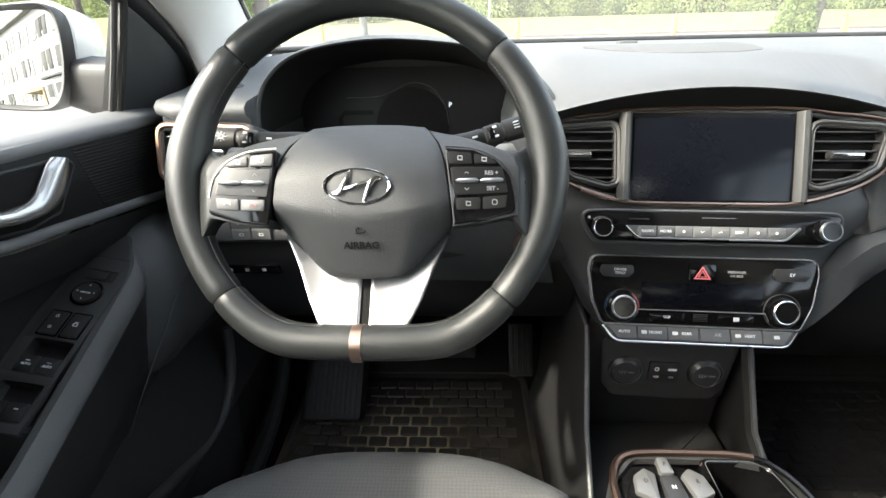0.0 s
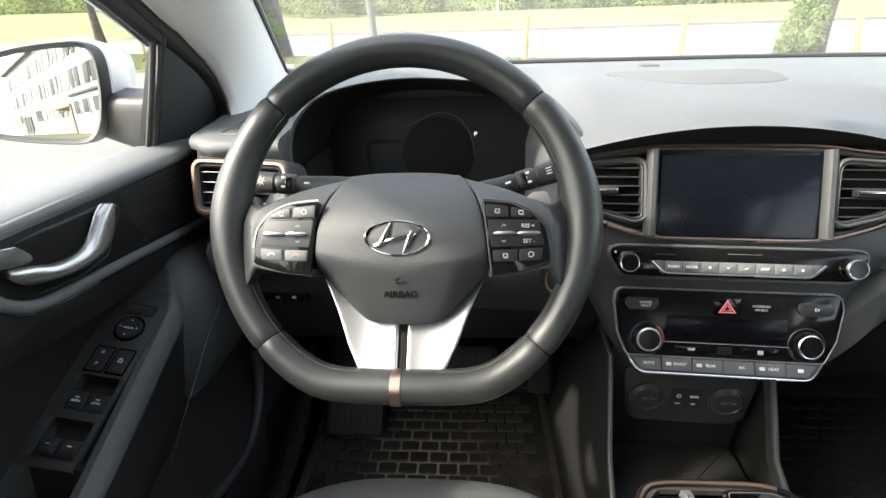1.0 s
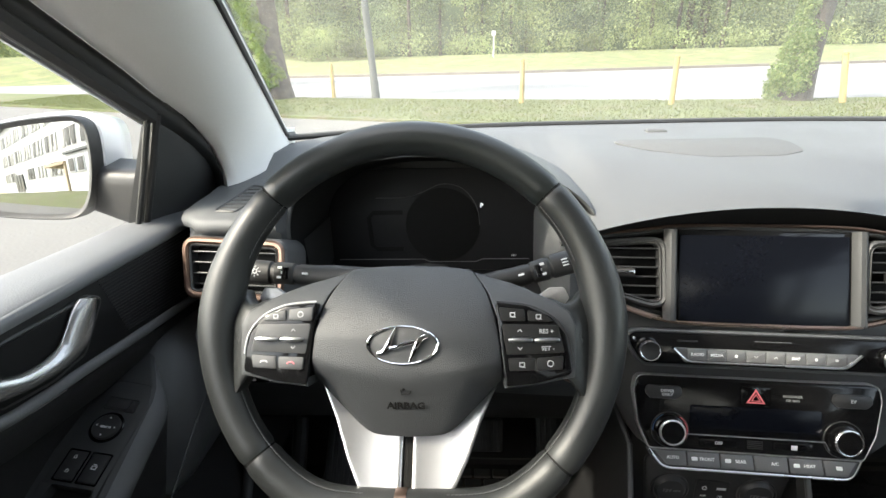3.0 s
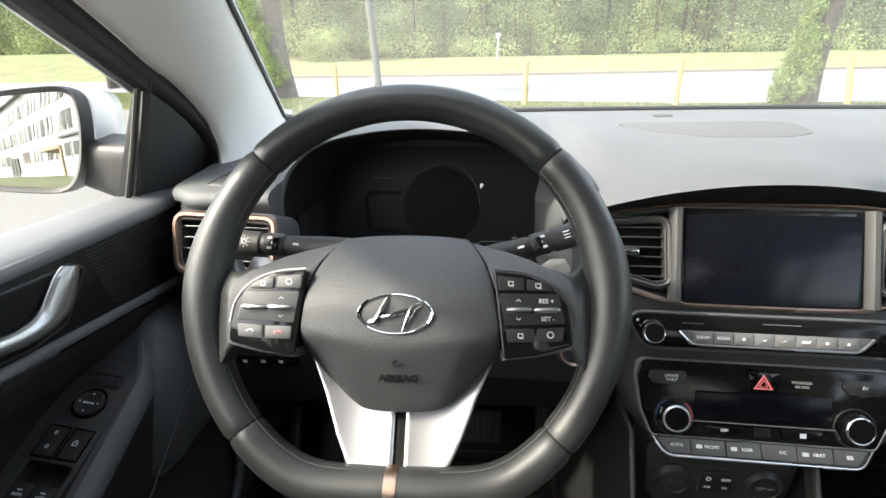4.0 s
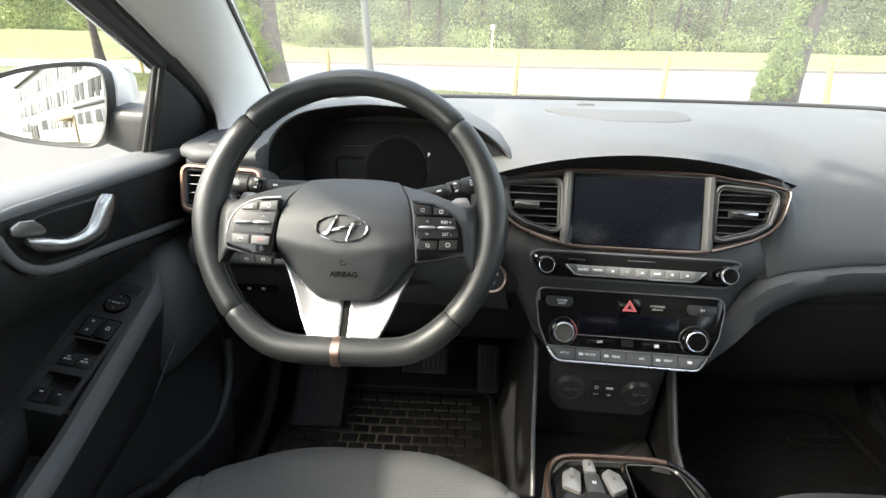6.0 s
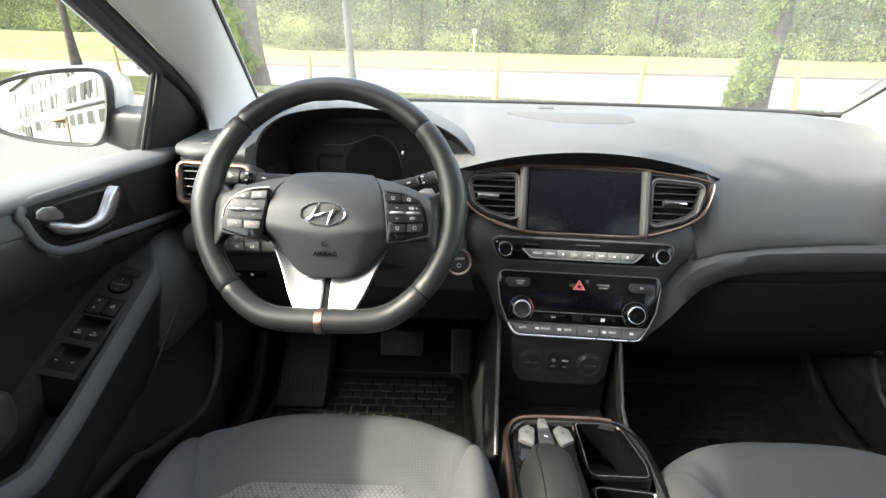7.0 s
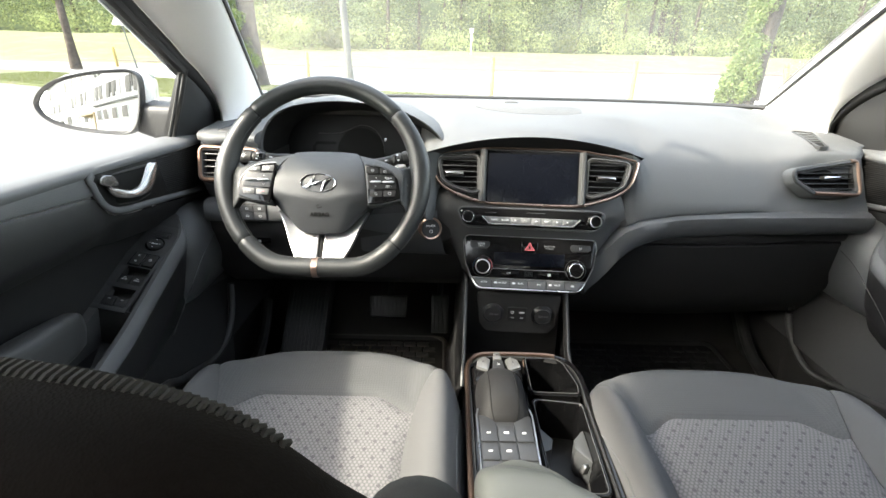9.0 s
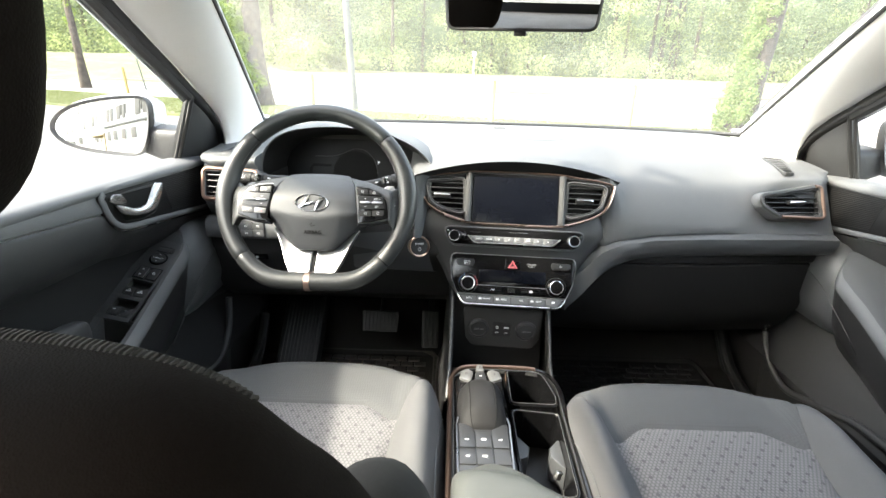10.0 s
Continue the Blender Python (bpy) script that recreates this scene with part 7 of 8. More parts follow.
            if j and i == 2:
                q = [(x0, y0), (x1, y0), (x1, y1), (x0 + 0.007, y1 - 0.004), (x0, y1 - 0.020)]
            k = part("key", plate(rounded(q, 0.002, 2), 0.01, 0.0012), M_KEYDARK, kb, "dark grey key", T(0, 0, Z + 0.0285))
            if (i, j) != (2, 0):
                cxk, cyk = (x0 + x1) / 2, (y0 + min(y1, y0 + 0.036)) / 2
                mk = rounded([(-0.0035, -0.002), (0.0025, -0.002), (0.0035, 0.0025), (0.002, 0.001), (-0.002, 0.001), (-0.0035, 0.0005)], 0.0005, 1) if i != 1 else rect(-0.004, -0.002, 0.004, 0.002, 0.0005)
                part("marking", plate(mk, 0.0004, 0.0001), M_WHITE, k, "", T(cxk, cyk, Z + 0.0289))
    # armrest pad; its front runs back towards the passenger
    arm = []
    for i in range(30):
        t = i / 29
        h = 0.030 + 0.050 * smooth(0, 0.20, t)
        w = 0.094 * math.sqrt(1 - (1 - min(t / 0.09, 1.0)) ** 2) if t < 0.09 else 0.094
        ring = []
        for j in range(25):
            a = math.pi * j / 24
            dx = max(w, 0.05) * math.copysign(abs(math.cos(a)) ** 0.35, math.cos(a))
            x = -0.040 + dx
            y = -0.268 - 0.36 * t - 0.055 * smooth(-0.03, 0.10, dx) * (1 - t)
            ring.append((x, y, Z + h * max(math.sin(a), 0) ** 0.40 - 0.010 * smooth(0.0, 0.10, dx)))
        arm.append(ring)
    part("armrest", ring_loft(arm), M_ARMREST, root, "grey leather armrest pad", angle=60)
    # tunnel ahead of the console
    tun = []
    for y, z, w0, w1 in ((0.03, 0.45, -0.145, 0.09), (0.10, 0.50, -0.14, 0.10), (0.17, 0.63, -0.137, 0.103), (0.40, 0.66, -0.14, 0.11)):
        tun.append([(w0 - 0.035, y, 0.26), (w0 - 0.012, y, 0.36), (w0, y, z - 0.02), (w0 + 0.006, y, z), (w0 + 0.012, y + 0.01, z - 0.01)])
    part("tunnel_side", ring_loft(tun, closed=False), M_BLACK, root, "dark tunnel side", angle=60)
    part("tunnel_edge", tube([r[3] for r in tun], 0.004, 8), M_BAND, root, "grey tunnel edge")
    tun = [[(0.075 - (p[0] + 0.11) + 0.0, p[1], p[2]) for p in r] for r in tun]
    part("tunnel_side", ring_loft(tun, closed=False), M_BLACK, root, "dark tunnel side", angle=60)
    part("tunnel_edge", tube([r[3] for r in tun], 0.004, 8), M_BAND, root, "grey tunnel edge")
    part("pocket", join(box(-0.135, 0.0, 0.40, 0.10, 0.20, 0.42, 0.01), ring_loft([[(-0.135, 0.20, 0.40), (0.10, 0.20, 0.40)], [(-0.13, 0.19, 0.48), (0.095, 0.19, 0.48)], [(-0.125, 0.175, 0.50), (0.09, 0.175, 0.50)], [(-0.125, 0.182, 0.64), (0.09, 0.182, 0.64)]], closed=False)), M_BLACK, root, "black storage pocket", angle=50)


console()


def sockets():
    root = thing("socket_panel", "dark panel with two 12V sockets and media ports", "socket panel")
    m = plane_at((-0.008, 0.168, 0.55), SU, (0, 0.02, 1))
    o = rounded([(-0.098, 0.055), (-0.09, -0.028), (-0.072, -0.052), (0.072, -0.052), (0.09, -0.028), (0.098, 0.055)], 0.014, 4)
    part("panel", plate(o, 0.02, 0.005), M_PADDARK, root, "dark plastic panel", m)
    for x in (-0.058, 0.056):
        k = part("socket_cap", turned([(0.0255, 0), (0.0255, 0.003), (0.023, 0.005), (0.0215, 0.003), (0.0205, 0.004), (0.018, 0.0065)]), M_KEYDARK, root, "round black socket cap", m @ T(x, 0.0, 0))
        word("12V", 0.0075, m @ T(x - 0.005, 0.0, 0.0067), M_KEY, k)
        word("180W", 0.0038, m @ T(x + 0.008, 0.0, 0.0067), M_KEY, k)
    part("port_plate", plate(rect(-0.024, -0.018, 0.02, 0.018, 0.003), 0.004, 0.001), M_BLACK, root, "black port plate", m @ T(0, 0, 0.003))
    word("AUX", 0.004, m @ T(-0.013, -0.008, 0.0033), M_WHITE, root)
    word("USB", 0.004, m @ T(0.009, -0.008, 0.0033), M_WHITE, root)
    part("marking", frame_plate(circle(0.0035, 14), circle(0.002, 14), 0.0004, 0.0001), M_WHITE, root, "", m @ T(-0.013, 0.006, 0.0035))
    part("marking", plate(rect(-0.006, -0.002, 0.006, 0.002), 0.0004, 0.0001), M_WHITE, root, "", m @ T(0.009, 0.006, 0.0035))


sockets()


# ---- pedals ----
def pedal(name, lab, x0, x1, o, tilt, h, ribs):
    root = thing(name, lab, "pedal", group="pedals")
    m = plane_at(o, (1, 0, 0), (0, math.sin(radians(tilt)), math.cos(radians(tilt))))
    part("pad", plate(rounded([(x0, -h), (x1, -h), (x1 * 1.06, h), (x0 * 1.06, h)], 0.006), 0.012, 0.004), M_RUBBER, root, "ribbed rubber pad", m)
    for i in range(ribs):
        x = x0 + (x1 - x0) * (i + 0.7) / (ribs + 0.4)
        part("rib", box(x - 0.0022, -h * 0.86, 0, x + 0.0022, h * 0.86, 0.002, 0.0008), M_RUBBER, root, "", m)
    part("arm", tube([m @ Vector((0, 0, -0.01)), m @ Vector((0, 0.05, -0.06)), m @ Vector((0.0, 0.2, -0.1))], 0.009, 8), M_BLACK, root, "black pedal arm")


pedal("brake_pedal", "black ribbed brake pedal", -0.05, 0.05, (-0.335, 0.37, 0.45), 35, 0.03, 9)
pedal("accelerator_pedal", "black ribbed accelerator pedal", -0.024, 0.024, (-0.19, 0.40, 0.41), 30, 0.055, 4)
fr_ = thing("foot_rest", "ribbed black foot rest beside the pedals", "foot rest")
fm = plane_at((-0.58, 0.42, 0.40), (1, 0, 0), (0, 0.75, 0.66))
part("pad", plate(rect(-0.06, -0.15, 0.06, 0.12, 0.01), 0.05, 0.006), M_RUBBER, fr_, "black rubber pad", fm)
for i in range(10):
    part("rib", box(-0.05 + 0.0105 * i, -0.14, 0, -0.045 + 0.0105 * i, 0.11, 0.003, 0.001), M_BLACK, fr_, "", fm)


# ---- rubber mats, brick by brick ----
# darker than the driver's mat, the same for bricks and grooves
M_DARKMAT = mat("dark_rubber_mat", (0.019, 0.018, 0.0175), 0.75, var=0.2, big=8, fine=200, bump=0.4, spec=0.2)


def mat_bricks(name, lab, x0, x1, y0, y1, rubber, groove):
    root = thing(name, lab, "floor mat", group="floor mats")
    part("mat_base", plate(rect(x0 - 0.02, y0 - 0.02, x1 + 0.02, y1 + 0.02, 0.04), 0.006, 0.002), groove, root, "dusty groove of the mat", T(0, 0, 0.276))
    rim_ = [(x, y, 0.28) for x, y in rect(x0 - 0.018, y0 - 0.018, x1 + 0.018, y1 + 0.018, 0.04, 5)]
    part("mat_rim", tube(rim_, 0.008, 6, closed=True), rubber, root, "raised rubber rim")
    w, h = 0.040, 0.027
    me = mesh_of("brick", plate(rect(-w / 2 + 0.0024, -h / 2 + 0.0024, w / 2 - 0.0024, h / 2 - 0.0024, 0.004, 2), 0.005, 0.0015, 1), rubber)
    r = 0
    y = y0 + h / 2
    while y < y1:
        x = x0 + w / 2 + (w / 2 if r % 2 else 0)
        while x < x1 - w / 3:
            ob = new("brick", me)
            ob.parent = root
            ob.matrix_basis = pose(x, y, 0.2805, random.uniform(-1, 1), random.uniform(-1, 1), random.uniform(-1.5, 1.5))
            x += w
        y += h
        r += 1


mat_bricks("driver_floor_mat", "black rubber driver's mat with a dusty brick pattern", -0.64, -0.19, 0.02, 0.46, M_MAT, M_MATBASE)
mat_bricks("passenger_floor_mat", "black rubber passenger mat with a brick pattern", 0.14, 0.64, 0.02, 0.46, M_DARKMAT, M_DARKMAT)


# door sill trims
def sill(s):
    path = spline([(s * 0.70, 0.44, 0.42), (s * 0.69, 0.36, 0.36), (s * 0.685, 0.28, 0.33), (s * 0.68, 0.15, 0.32), (s * 0.68, -0.1, 0.32), (s * 0.68, -0.5, 0.32)], 5)
    tagged(part("sill_trim", tube(path, 0.016, 10), M_RUBBER), "black plastic sill trim beside the seat", "sill trim", group="sill trims")


sill(-1)
sill(1)


# ---- outside ----
M_ASPHALT = mat("worn_asphalt", (0.10, 0.097, 0.092), 0.9, var=0.25, big=0.6, fine=40, bump=0.4, depth=0.01)
M_ROAD = mat("pale_road", (0.15, 0.15, 0.148), 0.85, var=0.12, big=0.3, fine=30, bump=0.3, depth=0.01)
M_GRASS = mat("meadow", (0.10, 0.115, 0.045), 0.95, var=0.35, big=0.5, fine=25, bump=0.6, depth=0.03, wear=((0.2, 0.17, 0.08), 0.5, 0.75, 0.9))
M_VERGE = mat("verge_turf", (0.075, 0.088, 0.032), 0.95, var=0.35, big=0.9, fine=30, bump=0.6, depth=0.02, wear=((0.10, 0.085, 0.052), 0.50, 0.72, 1.3))
M_KERB = mat("kerb_stone", (0.25, 0.24, 0.23), 0.9, var=0.2, big=2, fine=60)
M_KERBDARK = mat("stained_kerb_stone", (0.125, 0.108, 0.094), 0.9, var=0.3, big=1.5, fine=40)
M_BARK = mat("bark", (0.058, 0.047, 0.038), 0.95, var=0.75, big=6, fine=22, bump=0.9, depth=0.03)
M_POST = mat("yellow_post", (0.27, 0.20, 0.075), 0.85, var=0.25, big=4, fine=80)
M_STEEL = mat("grey_galvanised", (0.07, 0.076, 0.074), 0.75, 0.0, var=0.12, big=2)
M_WALL = mat("white_render", (0.62, 0.61, 0.59), 0.9, var=0.06, big=0.4, fine=20)
M_WINDOW = mat("dark_pane", (0.11, 0.108, 0.10), 0.3, var=0.2, bump=0, spec=0.03)
M_SIGN = mat("white_sign", (0.75, 0.75, 0.74), 0.5, var=0.05)


def leafmat(name, a, b, glow=0.35, clump=0.0):
    m = bpy.data.materials.new(name)
    m.use_nodes = True
    t = m.node_tree
    n, l = t.nodes, t.links
    bs = n["Principled BSDF"]
    g = n.new("ShaderNodeNewGeometry")
    mx = n.new("ShaderNodeMix")
    mx.data_type = "RGBA"
    l.new(g.outputs["Random Per Island"], mx.inputs["Factor"])
    mx.inputs["A"].default_value, mx.inputs["B"].default_value = (*a, 1), (*b, 1)
    col = mx.outputs["Result"]
    if clump:
        # whole boughs and trees differ in tone
        co = n.new("ShaderNodeTexCoord")
        nz = n.new("ShaderNodeTexNoise")
        nz.inputs["Scale"].default_value, nz.inputs["Detail"].default_value = clump, 6
        l.new(co.outputs["Object"], nz.inputs["Vector"])
        rg = n.new("ShaderNodeMapRange")
        rg.inputs["From Min"].default_value, rg.inputs["From Max"].default_value = 0.35, 0.65
        rg.inputs["To Min"].default_value, rg.inputs["To Max"].default_value = 0.4, 1.4
        l.new(nz.outputs["Fac"], rg.inputs["Value"])
        sc = n.new("ShaderNodeVectorMath")
        sc.operation = "SCALE"
        l.new(col, sc.inputs[0])
        l.new(rg.outputs[0], sc.inputs["Scale"])
        col = sc.outputs[0]
    l.new(col, bs.inputs["Base Color"])
    bs.inputs["Roughness"].default_value = 0.7
    bs.inputs["Specular IOR Level"].default_value = 0.15
    tr = n.new("ShaderNodeBsdfTranslucent")
    l.new(col, tr.inputs["Color"])
    ms = n.new("ShaderNodeMixShader")
    ms.inputs[0].default_value = glow
    l.new(bs.outputs[0], ms.inputs[1])
    l.new(tr.outputs[0], ms.inputs[2])
    l.new(ms.outputs[0], n["Material Output"].inputs["Surface"])
    return m


M_LEAF = leafmat("tree_leaves", (0.10, 0.17, 0.03), (0.22, 0.27, 0.05))
M_IVY = leafmat("ivy_leaves", (0.075, 0.125, 0.036), (0.215, 0.26, 0.10))
M_WOODS = leafmat("woodland_leaves", (0.215, 0.258, 0.118), (0.275, 0.312, 0.145), 0.44, 0.34)
M_PINE = leafmat("pine_needles", (0.135, 0.172, 0.096), (0.175, 0.212, 0.118), 0.40, 0.28)


def height_at(x, y):
    """The land: level by the car and the road, a grassy bank beyond, higher to the left."""
    z = 1.1 * smooth(31.5, 50, y + 0.02 * x) + 1.0 * smooth(-12, -30, x) * smooth(30, 42, y) 
    return z + 0.12 * noise.noise(Vector((x * 0.12, y * 0.12, 0))) * smooth(31, 36, y)


def ground():
    xs = sorted(set([-900, -400, -200, -120] + [-90 + 3 * i for i in range(61)] + [120, 200, 400, 900]))
    ys = sorted(set([-900, -300, -100, -40, -10, 0, 10, 20, 30, 31] + [32 + 2 * i for i in range(24)] + [90, 150, 300, 900]))
    rows = [[(x, y, height_at(x, y) - 0.012) for x in xs] for y in ys]
    tagged(part("ground", ring_loft(rows, closed=False), M_GRASS), "sunlit grassy land rising to a wood", "ground", kind="structure")


ground()


def strip(name, near, far, z, mt, lab, cat, n=40):
    """A sheet between two lines y(x), from x = -90 to 90."""
    xs = [-90 + 180 * i / n for i in range(n + 1)]
    rows = [[(x, line(x, near), z) for x in xs], [(x, line(x, far), z) for x in xs]]
    skirt = [[(x, line(x, near), z - 0.1) for x in xs], rows[0]]
    skirt2 = [rows[1], [(x, line(x, far), z - 0.1) for x in xs]]
    return tagged(part(name, join(ring_loft(rows, closed=False), ring_loft(skirt, closed=False), ring_loft(skirt2, closed=False)), mt), lab, cat, kind="structure")


LOT = [(-90, 40), (-40, 26), (-14.5, 14.3), (-8.7, 11.4), (-3.4, 9.4), (0.0, 7.9), (8, 6.3), (90, 2)]
VERGE = [(-90, 52), (-40, 29), (-16, 19), (-8, 15.8), (-2.3, 13.1), (4.9, 11.0), (12, 10.4), (90, 9.0)]
FARK = [(-90, 46), (-40, 35), (-8.3, 31.2), (2, 30.0), (25.4, 32.0), (90, 36)]
strip("parking_lot", [(-90, -60), (90, -60)], LOT, 0.0, M_ASPHALT, "worn grey asphalt where the car is parked", "asphalt")
strip("road", [(x, y - 0.05) for x, y in VERGE], FARK, 0.0, M_ROAD, "pale sunlit road beyond the verge", "road")
strip("verge", LOT, VERGE, 0.05, M_VERGE, "strip of mown grass between car park and road", "verge")
kerb_far = [(-90 + 3 * i, line(-90 + 3 * i, FARK)) for i in range(61)]
tagged(part("kerb", ring_loft([[(x, y - 0.1, 0.0), (x, y - 0.09, 0.15), (x, y + 0.12, 0.16), (x, y + 0.7, 0.13)] for x, y in kerb_far], closed=False), M_KERBDARK), "dark stained kerb along the far side of the road", "kerb", kind="structure")


def blades(name, n, region, mt, lab, tall=0.07):
    v, f = [], []
    rng = np.random.RandomState(5)
    while len(f) < n:
        x, y = rng.uniform(-16, 13), rng.uniform(6, 20)
        a, b = line(x, LOT) + 0.05, line(x, VERGE) - 0.05
        if not a < y < b:
            continue
        h = tall * rng.uniform(0.4, 1.3)
        t = rng.uniform(0, 6.28)
        w = 0.006 + 0.005 * rng.rand()
        k = len(v)
        lx, ly = rng.uniform(-0.03, 0.03, 2)
        v += [(x - w * math.cos(t), y - w * math.sin(t), 0.05), (x + w * math.cos(t), y + w * math.sin(t), 0.05), (x + lx, y + ly, 0.05 + h)]
        f.append((k, k + 1, k + 2))
    me = bpy.data.meshes.new(name)
    me.from_pydata(v, [], f)
    me.materials.append(mt)
    return tagged(new(name, me), lab, "grass", kind="stuff")


M_BLADE = leafmat("grass_blades", (0.072, 0.092, 0.028), (0.115, 0.125, 0.045))
blades("grass", 52000, None, M_BLADE, "short sunlit grass blades on the verge", 0.032)


def leaves(centres, n, size, rng, flat=0.0):
    """Many small leaf faces round the given (centre, radius) clumps."""
    tot = sum(r[0] * r[1] * r[2] for _, r in centres) if False else len(centres)
    v, f = [], []
    per = max(1, n // len(centres))
    for c, r in centres:
        d = rng.normal(size=(per, 3))
        d /= np.linalg.norm(d, axis=1)[:, None]
        p = np.array(c) + d * np.array(r) * (0.55 + 0.5 * rng.rand(per, 1))
        nrm = d + rng.normal(size=(per, 3)) * 0.35 + np.array((0, 0, 0.4))
        nrm /= np.linalg.norm(nrm, axis=1)[:, None]
        t = np.cross(nrm, rng.normal(size=(per, 3)))
        t /= np.linalg.norm(t, axis=1)[:, None] + 1e-9
        b = np.cross(nrm, t)
        s = size * (0.6 + 0.8 * rng.rand(per, 1))
        quad = np.stack([p - t * s, p + b * s * 0.55, p + t * s, p - b * s * 0.55], 1).reshape(-1, 3)
        k = len(v)
        v += [tuple(q) for q in quad.tolist()]
        f += [(k + 4 * i, k + 4 * i + 1, k + 4 * i + 2, k + 4 * i + 3) for i in range(per)]
    return v, f


def leaf_part(name, geo, mt, parent, lab=""):
    me = bpy.data.meshes.new(name)
    me.from_pydata(geo[0], [], geo[1])
    me.materials.append(mt)
    ob = new(name, me)
    ob.parent = parent
    return tagged(ob, lab)


def tree(lab, x, y, r, h, lean, ivy, crown_z, crown_r, seed, n_ivy=2600, n_crown=7000, low=(), turn=(0.0, 6.28), leaf=0.034):
    rng = np.random.RandomState(seed)
    root = thing("tree", lab, "tree", group="roadside trees")
    path = [(x + lean * t * h + 0.08 * math.sin(5 * t + seed), y + 0.05 * math.sin(4 * t), 0.03 + h * t) for t in [i / 12 for i in range(13)]]
    rad = [r * (1.45 if i == 0 else 1.12 if i == 1 else 1.0 - 0.05 * i) for i in range(13)]
    n = 18
    rings = []
    for (px, py, pz), q in zip(path, rad):
        rings.append([(px + q * (1 + 0.1 * math.sin(3 * a + pz) + 0.06 * math.sin(7 * a + 2 * pz)) * math.cos(a), py + q * (1 + 0.1 * math.sin(3 * a + pz)) * math.sin(a), pz) for a in [2 * math.pi * j / n for j in range(n)]])
    part("trunk", ring_loft(rings), M_BARK, root, "furrowed dark trunk", angle=80)
    limbs = []
    tops = []
    for k in range(7):
        t = 0.5 + 0.07 * k
        p = Vector(path[int(t * 12)])
        a = rng.uniform(0, 6.28)
        e = p + Vector((math.cos(a) * crown_r * 0.7, math.sin(a) * crown_r * 0.7, rng.uniform(0.5, 2.0)))
        limbs.append(tube([p, p.lerp(e, 0.5) + Vector((0, 0, 0.3)), e], [r * 0.35, r * 0.22, r * 0.08], 7))
        tops.append(e)
    part("limb", join(*limbs), M_BARK, root, "spreading limbs", angle=80)
    cl = [((float(e.x), float(e.y), float(e.z)), (1.1, 1.1, 0.8)) for e in tops]
    for k in range(14):
        a, q = rng.uniform(0, 6.28), crown_r * math.sqrt(rng.rand())
        cl.append(((path[-1][0] + q * math.cos(a), path[-1][1] + q * math.sin(a), crown_z + rng.uniform(-1, 2.5)), (1.2, 1.2, 0.8)))
    leaf_part("crown", leaves(cl, n_crown, 0.11, rng), M_LEAF, root, "loose leafy crown")
    if ivy or low:
        cl = []
        for t0, t1, dens, out in ivy:
            for k in range(dens):
                t = rng.uniform(t0, t1)
                i = min(int(t / h * 12), 11)
                px, py, pz = path[i]
                a = rng.uniform(*turn)
                q = rad[i] + out * rng.rand()
                cl.append(((px + q * math.cos(a), py + q * math.sin(a), t), (0.16, 0.16, 0.2)))
        for c, rr in low:
            for k in range(10):
                d = rng.normal(size=3) * np.array(rr) * 0.5
                cl.append(((c[0] + d[0], c[1] + d[1], c[2] + d[2]), (0.16, 0.16, 0.18)))
        leaf_part("ivy", leaves(cl, n_ivy, leaf, rng), M_IVY if len(ivy) > 1 else M_LEAF, root, "clinging leaves on the trunk")
    return root


tree("dark trunked tree with bright leaves at its side, on the verge", -5.97, 14.3, 0.275, 9.0, 0.030, [(0.1, 2.6, 16, 0.10)], 8.0, 1.8, 3, 13000, 3500, turn=(2.3, 4.2),
     low=[((-6.05, 14.05, 0.6), (0.24, 0.3, 0.7)), ((-6.2, 14.05, 1.5), (0.32, 0.3, 0.8)), ((-6.35, 14.0, 2.2), (0.40, 0.3, 0.8)), ((-6.55, 14.0, 2.9), (0.45, 0.4, 0.8)), ((-6.9, 14.0, 3.8), (0.6, 0.5, 0.7)), ((-5.2, 14.3, 3.9), (0.35, 0.4, 0.5))])
tree("leaning trunk thickly clad in ivy, on the verge", 6.52, 10.6, 0.25, 8.0, 0.115, [(0.05, 1.0, 30, 0.12), (0.3, 2.2, 38, 0.12), (1.8, 5.5, 56, 0.14)], 7.5, 1.6, 8, 22000, 3000, turn=(2.5, 4.4), leaf=0.029)
tree("slim bare trunked tree beyond the verge", -16.8, 21.9, 0.17, 9.0, -0.05, [(2.5, 4.5, 12, 0.1)], 8.5, 3.0, 12, 900, 7000)


def posts():
    first = None
    for i, (x, y, tilt) in enumerate(((-4.3, 14.2, 1), (0.9, 11.2, 0), (3.9, 10.2, 3), (7.05, 9.8, 11), (11.0, 9.4, 1), (-9.2, 16.2, -2), (-12.4, 18.0, 2))):
        if first is None:
            first = thing("wooden_post", "weathered yellow wooden post in the grass", "post", group="posts on the verge")
            part("shaft", ring_loft([[(q * math.cos(2 * math.pi * j / 10), q * math.sin(2 * math.pi * j / 10), z) for j in range(10)] for q, z in ((0.058, -0.05), (0.057, 0.4), (0.055, 0.86), (0.045, 0.9))]), M_POST, first, "worn yellow shaft")
            part("cap", ring_loft([[(q * math.cos(2 * math.pi * j / 10), q * math.sin(2 * math.pi * j / 10), z) for j in range(10)] for q, z in ((0.03, 0.9), (0.05, 0.915), (0.045, 0.95), (0.02, 0.965))]), M_POST, first, "broken cap")
            first.matrix_basis = pose(x, y, 0.04, 0, tilt, 0)
        else:
            copy_thing(first, pose(x, y, 0.04, 0, tilt, 37 * i))


posts()


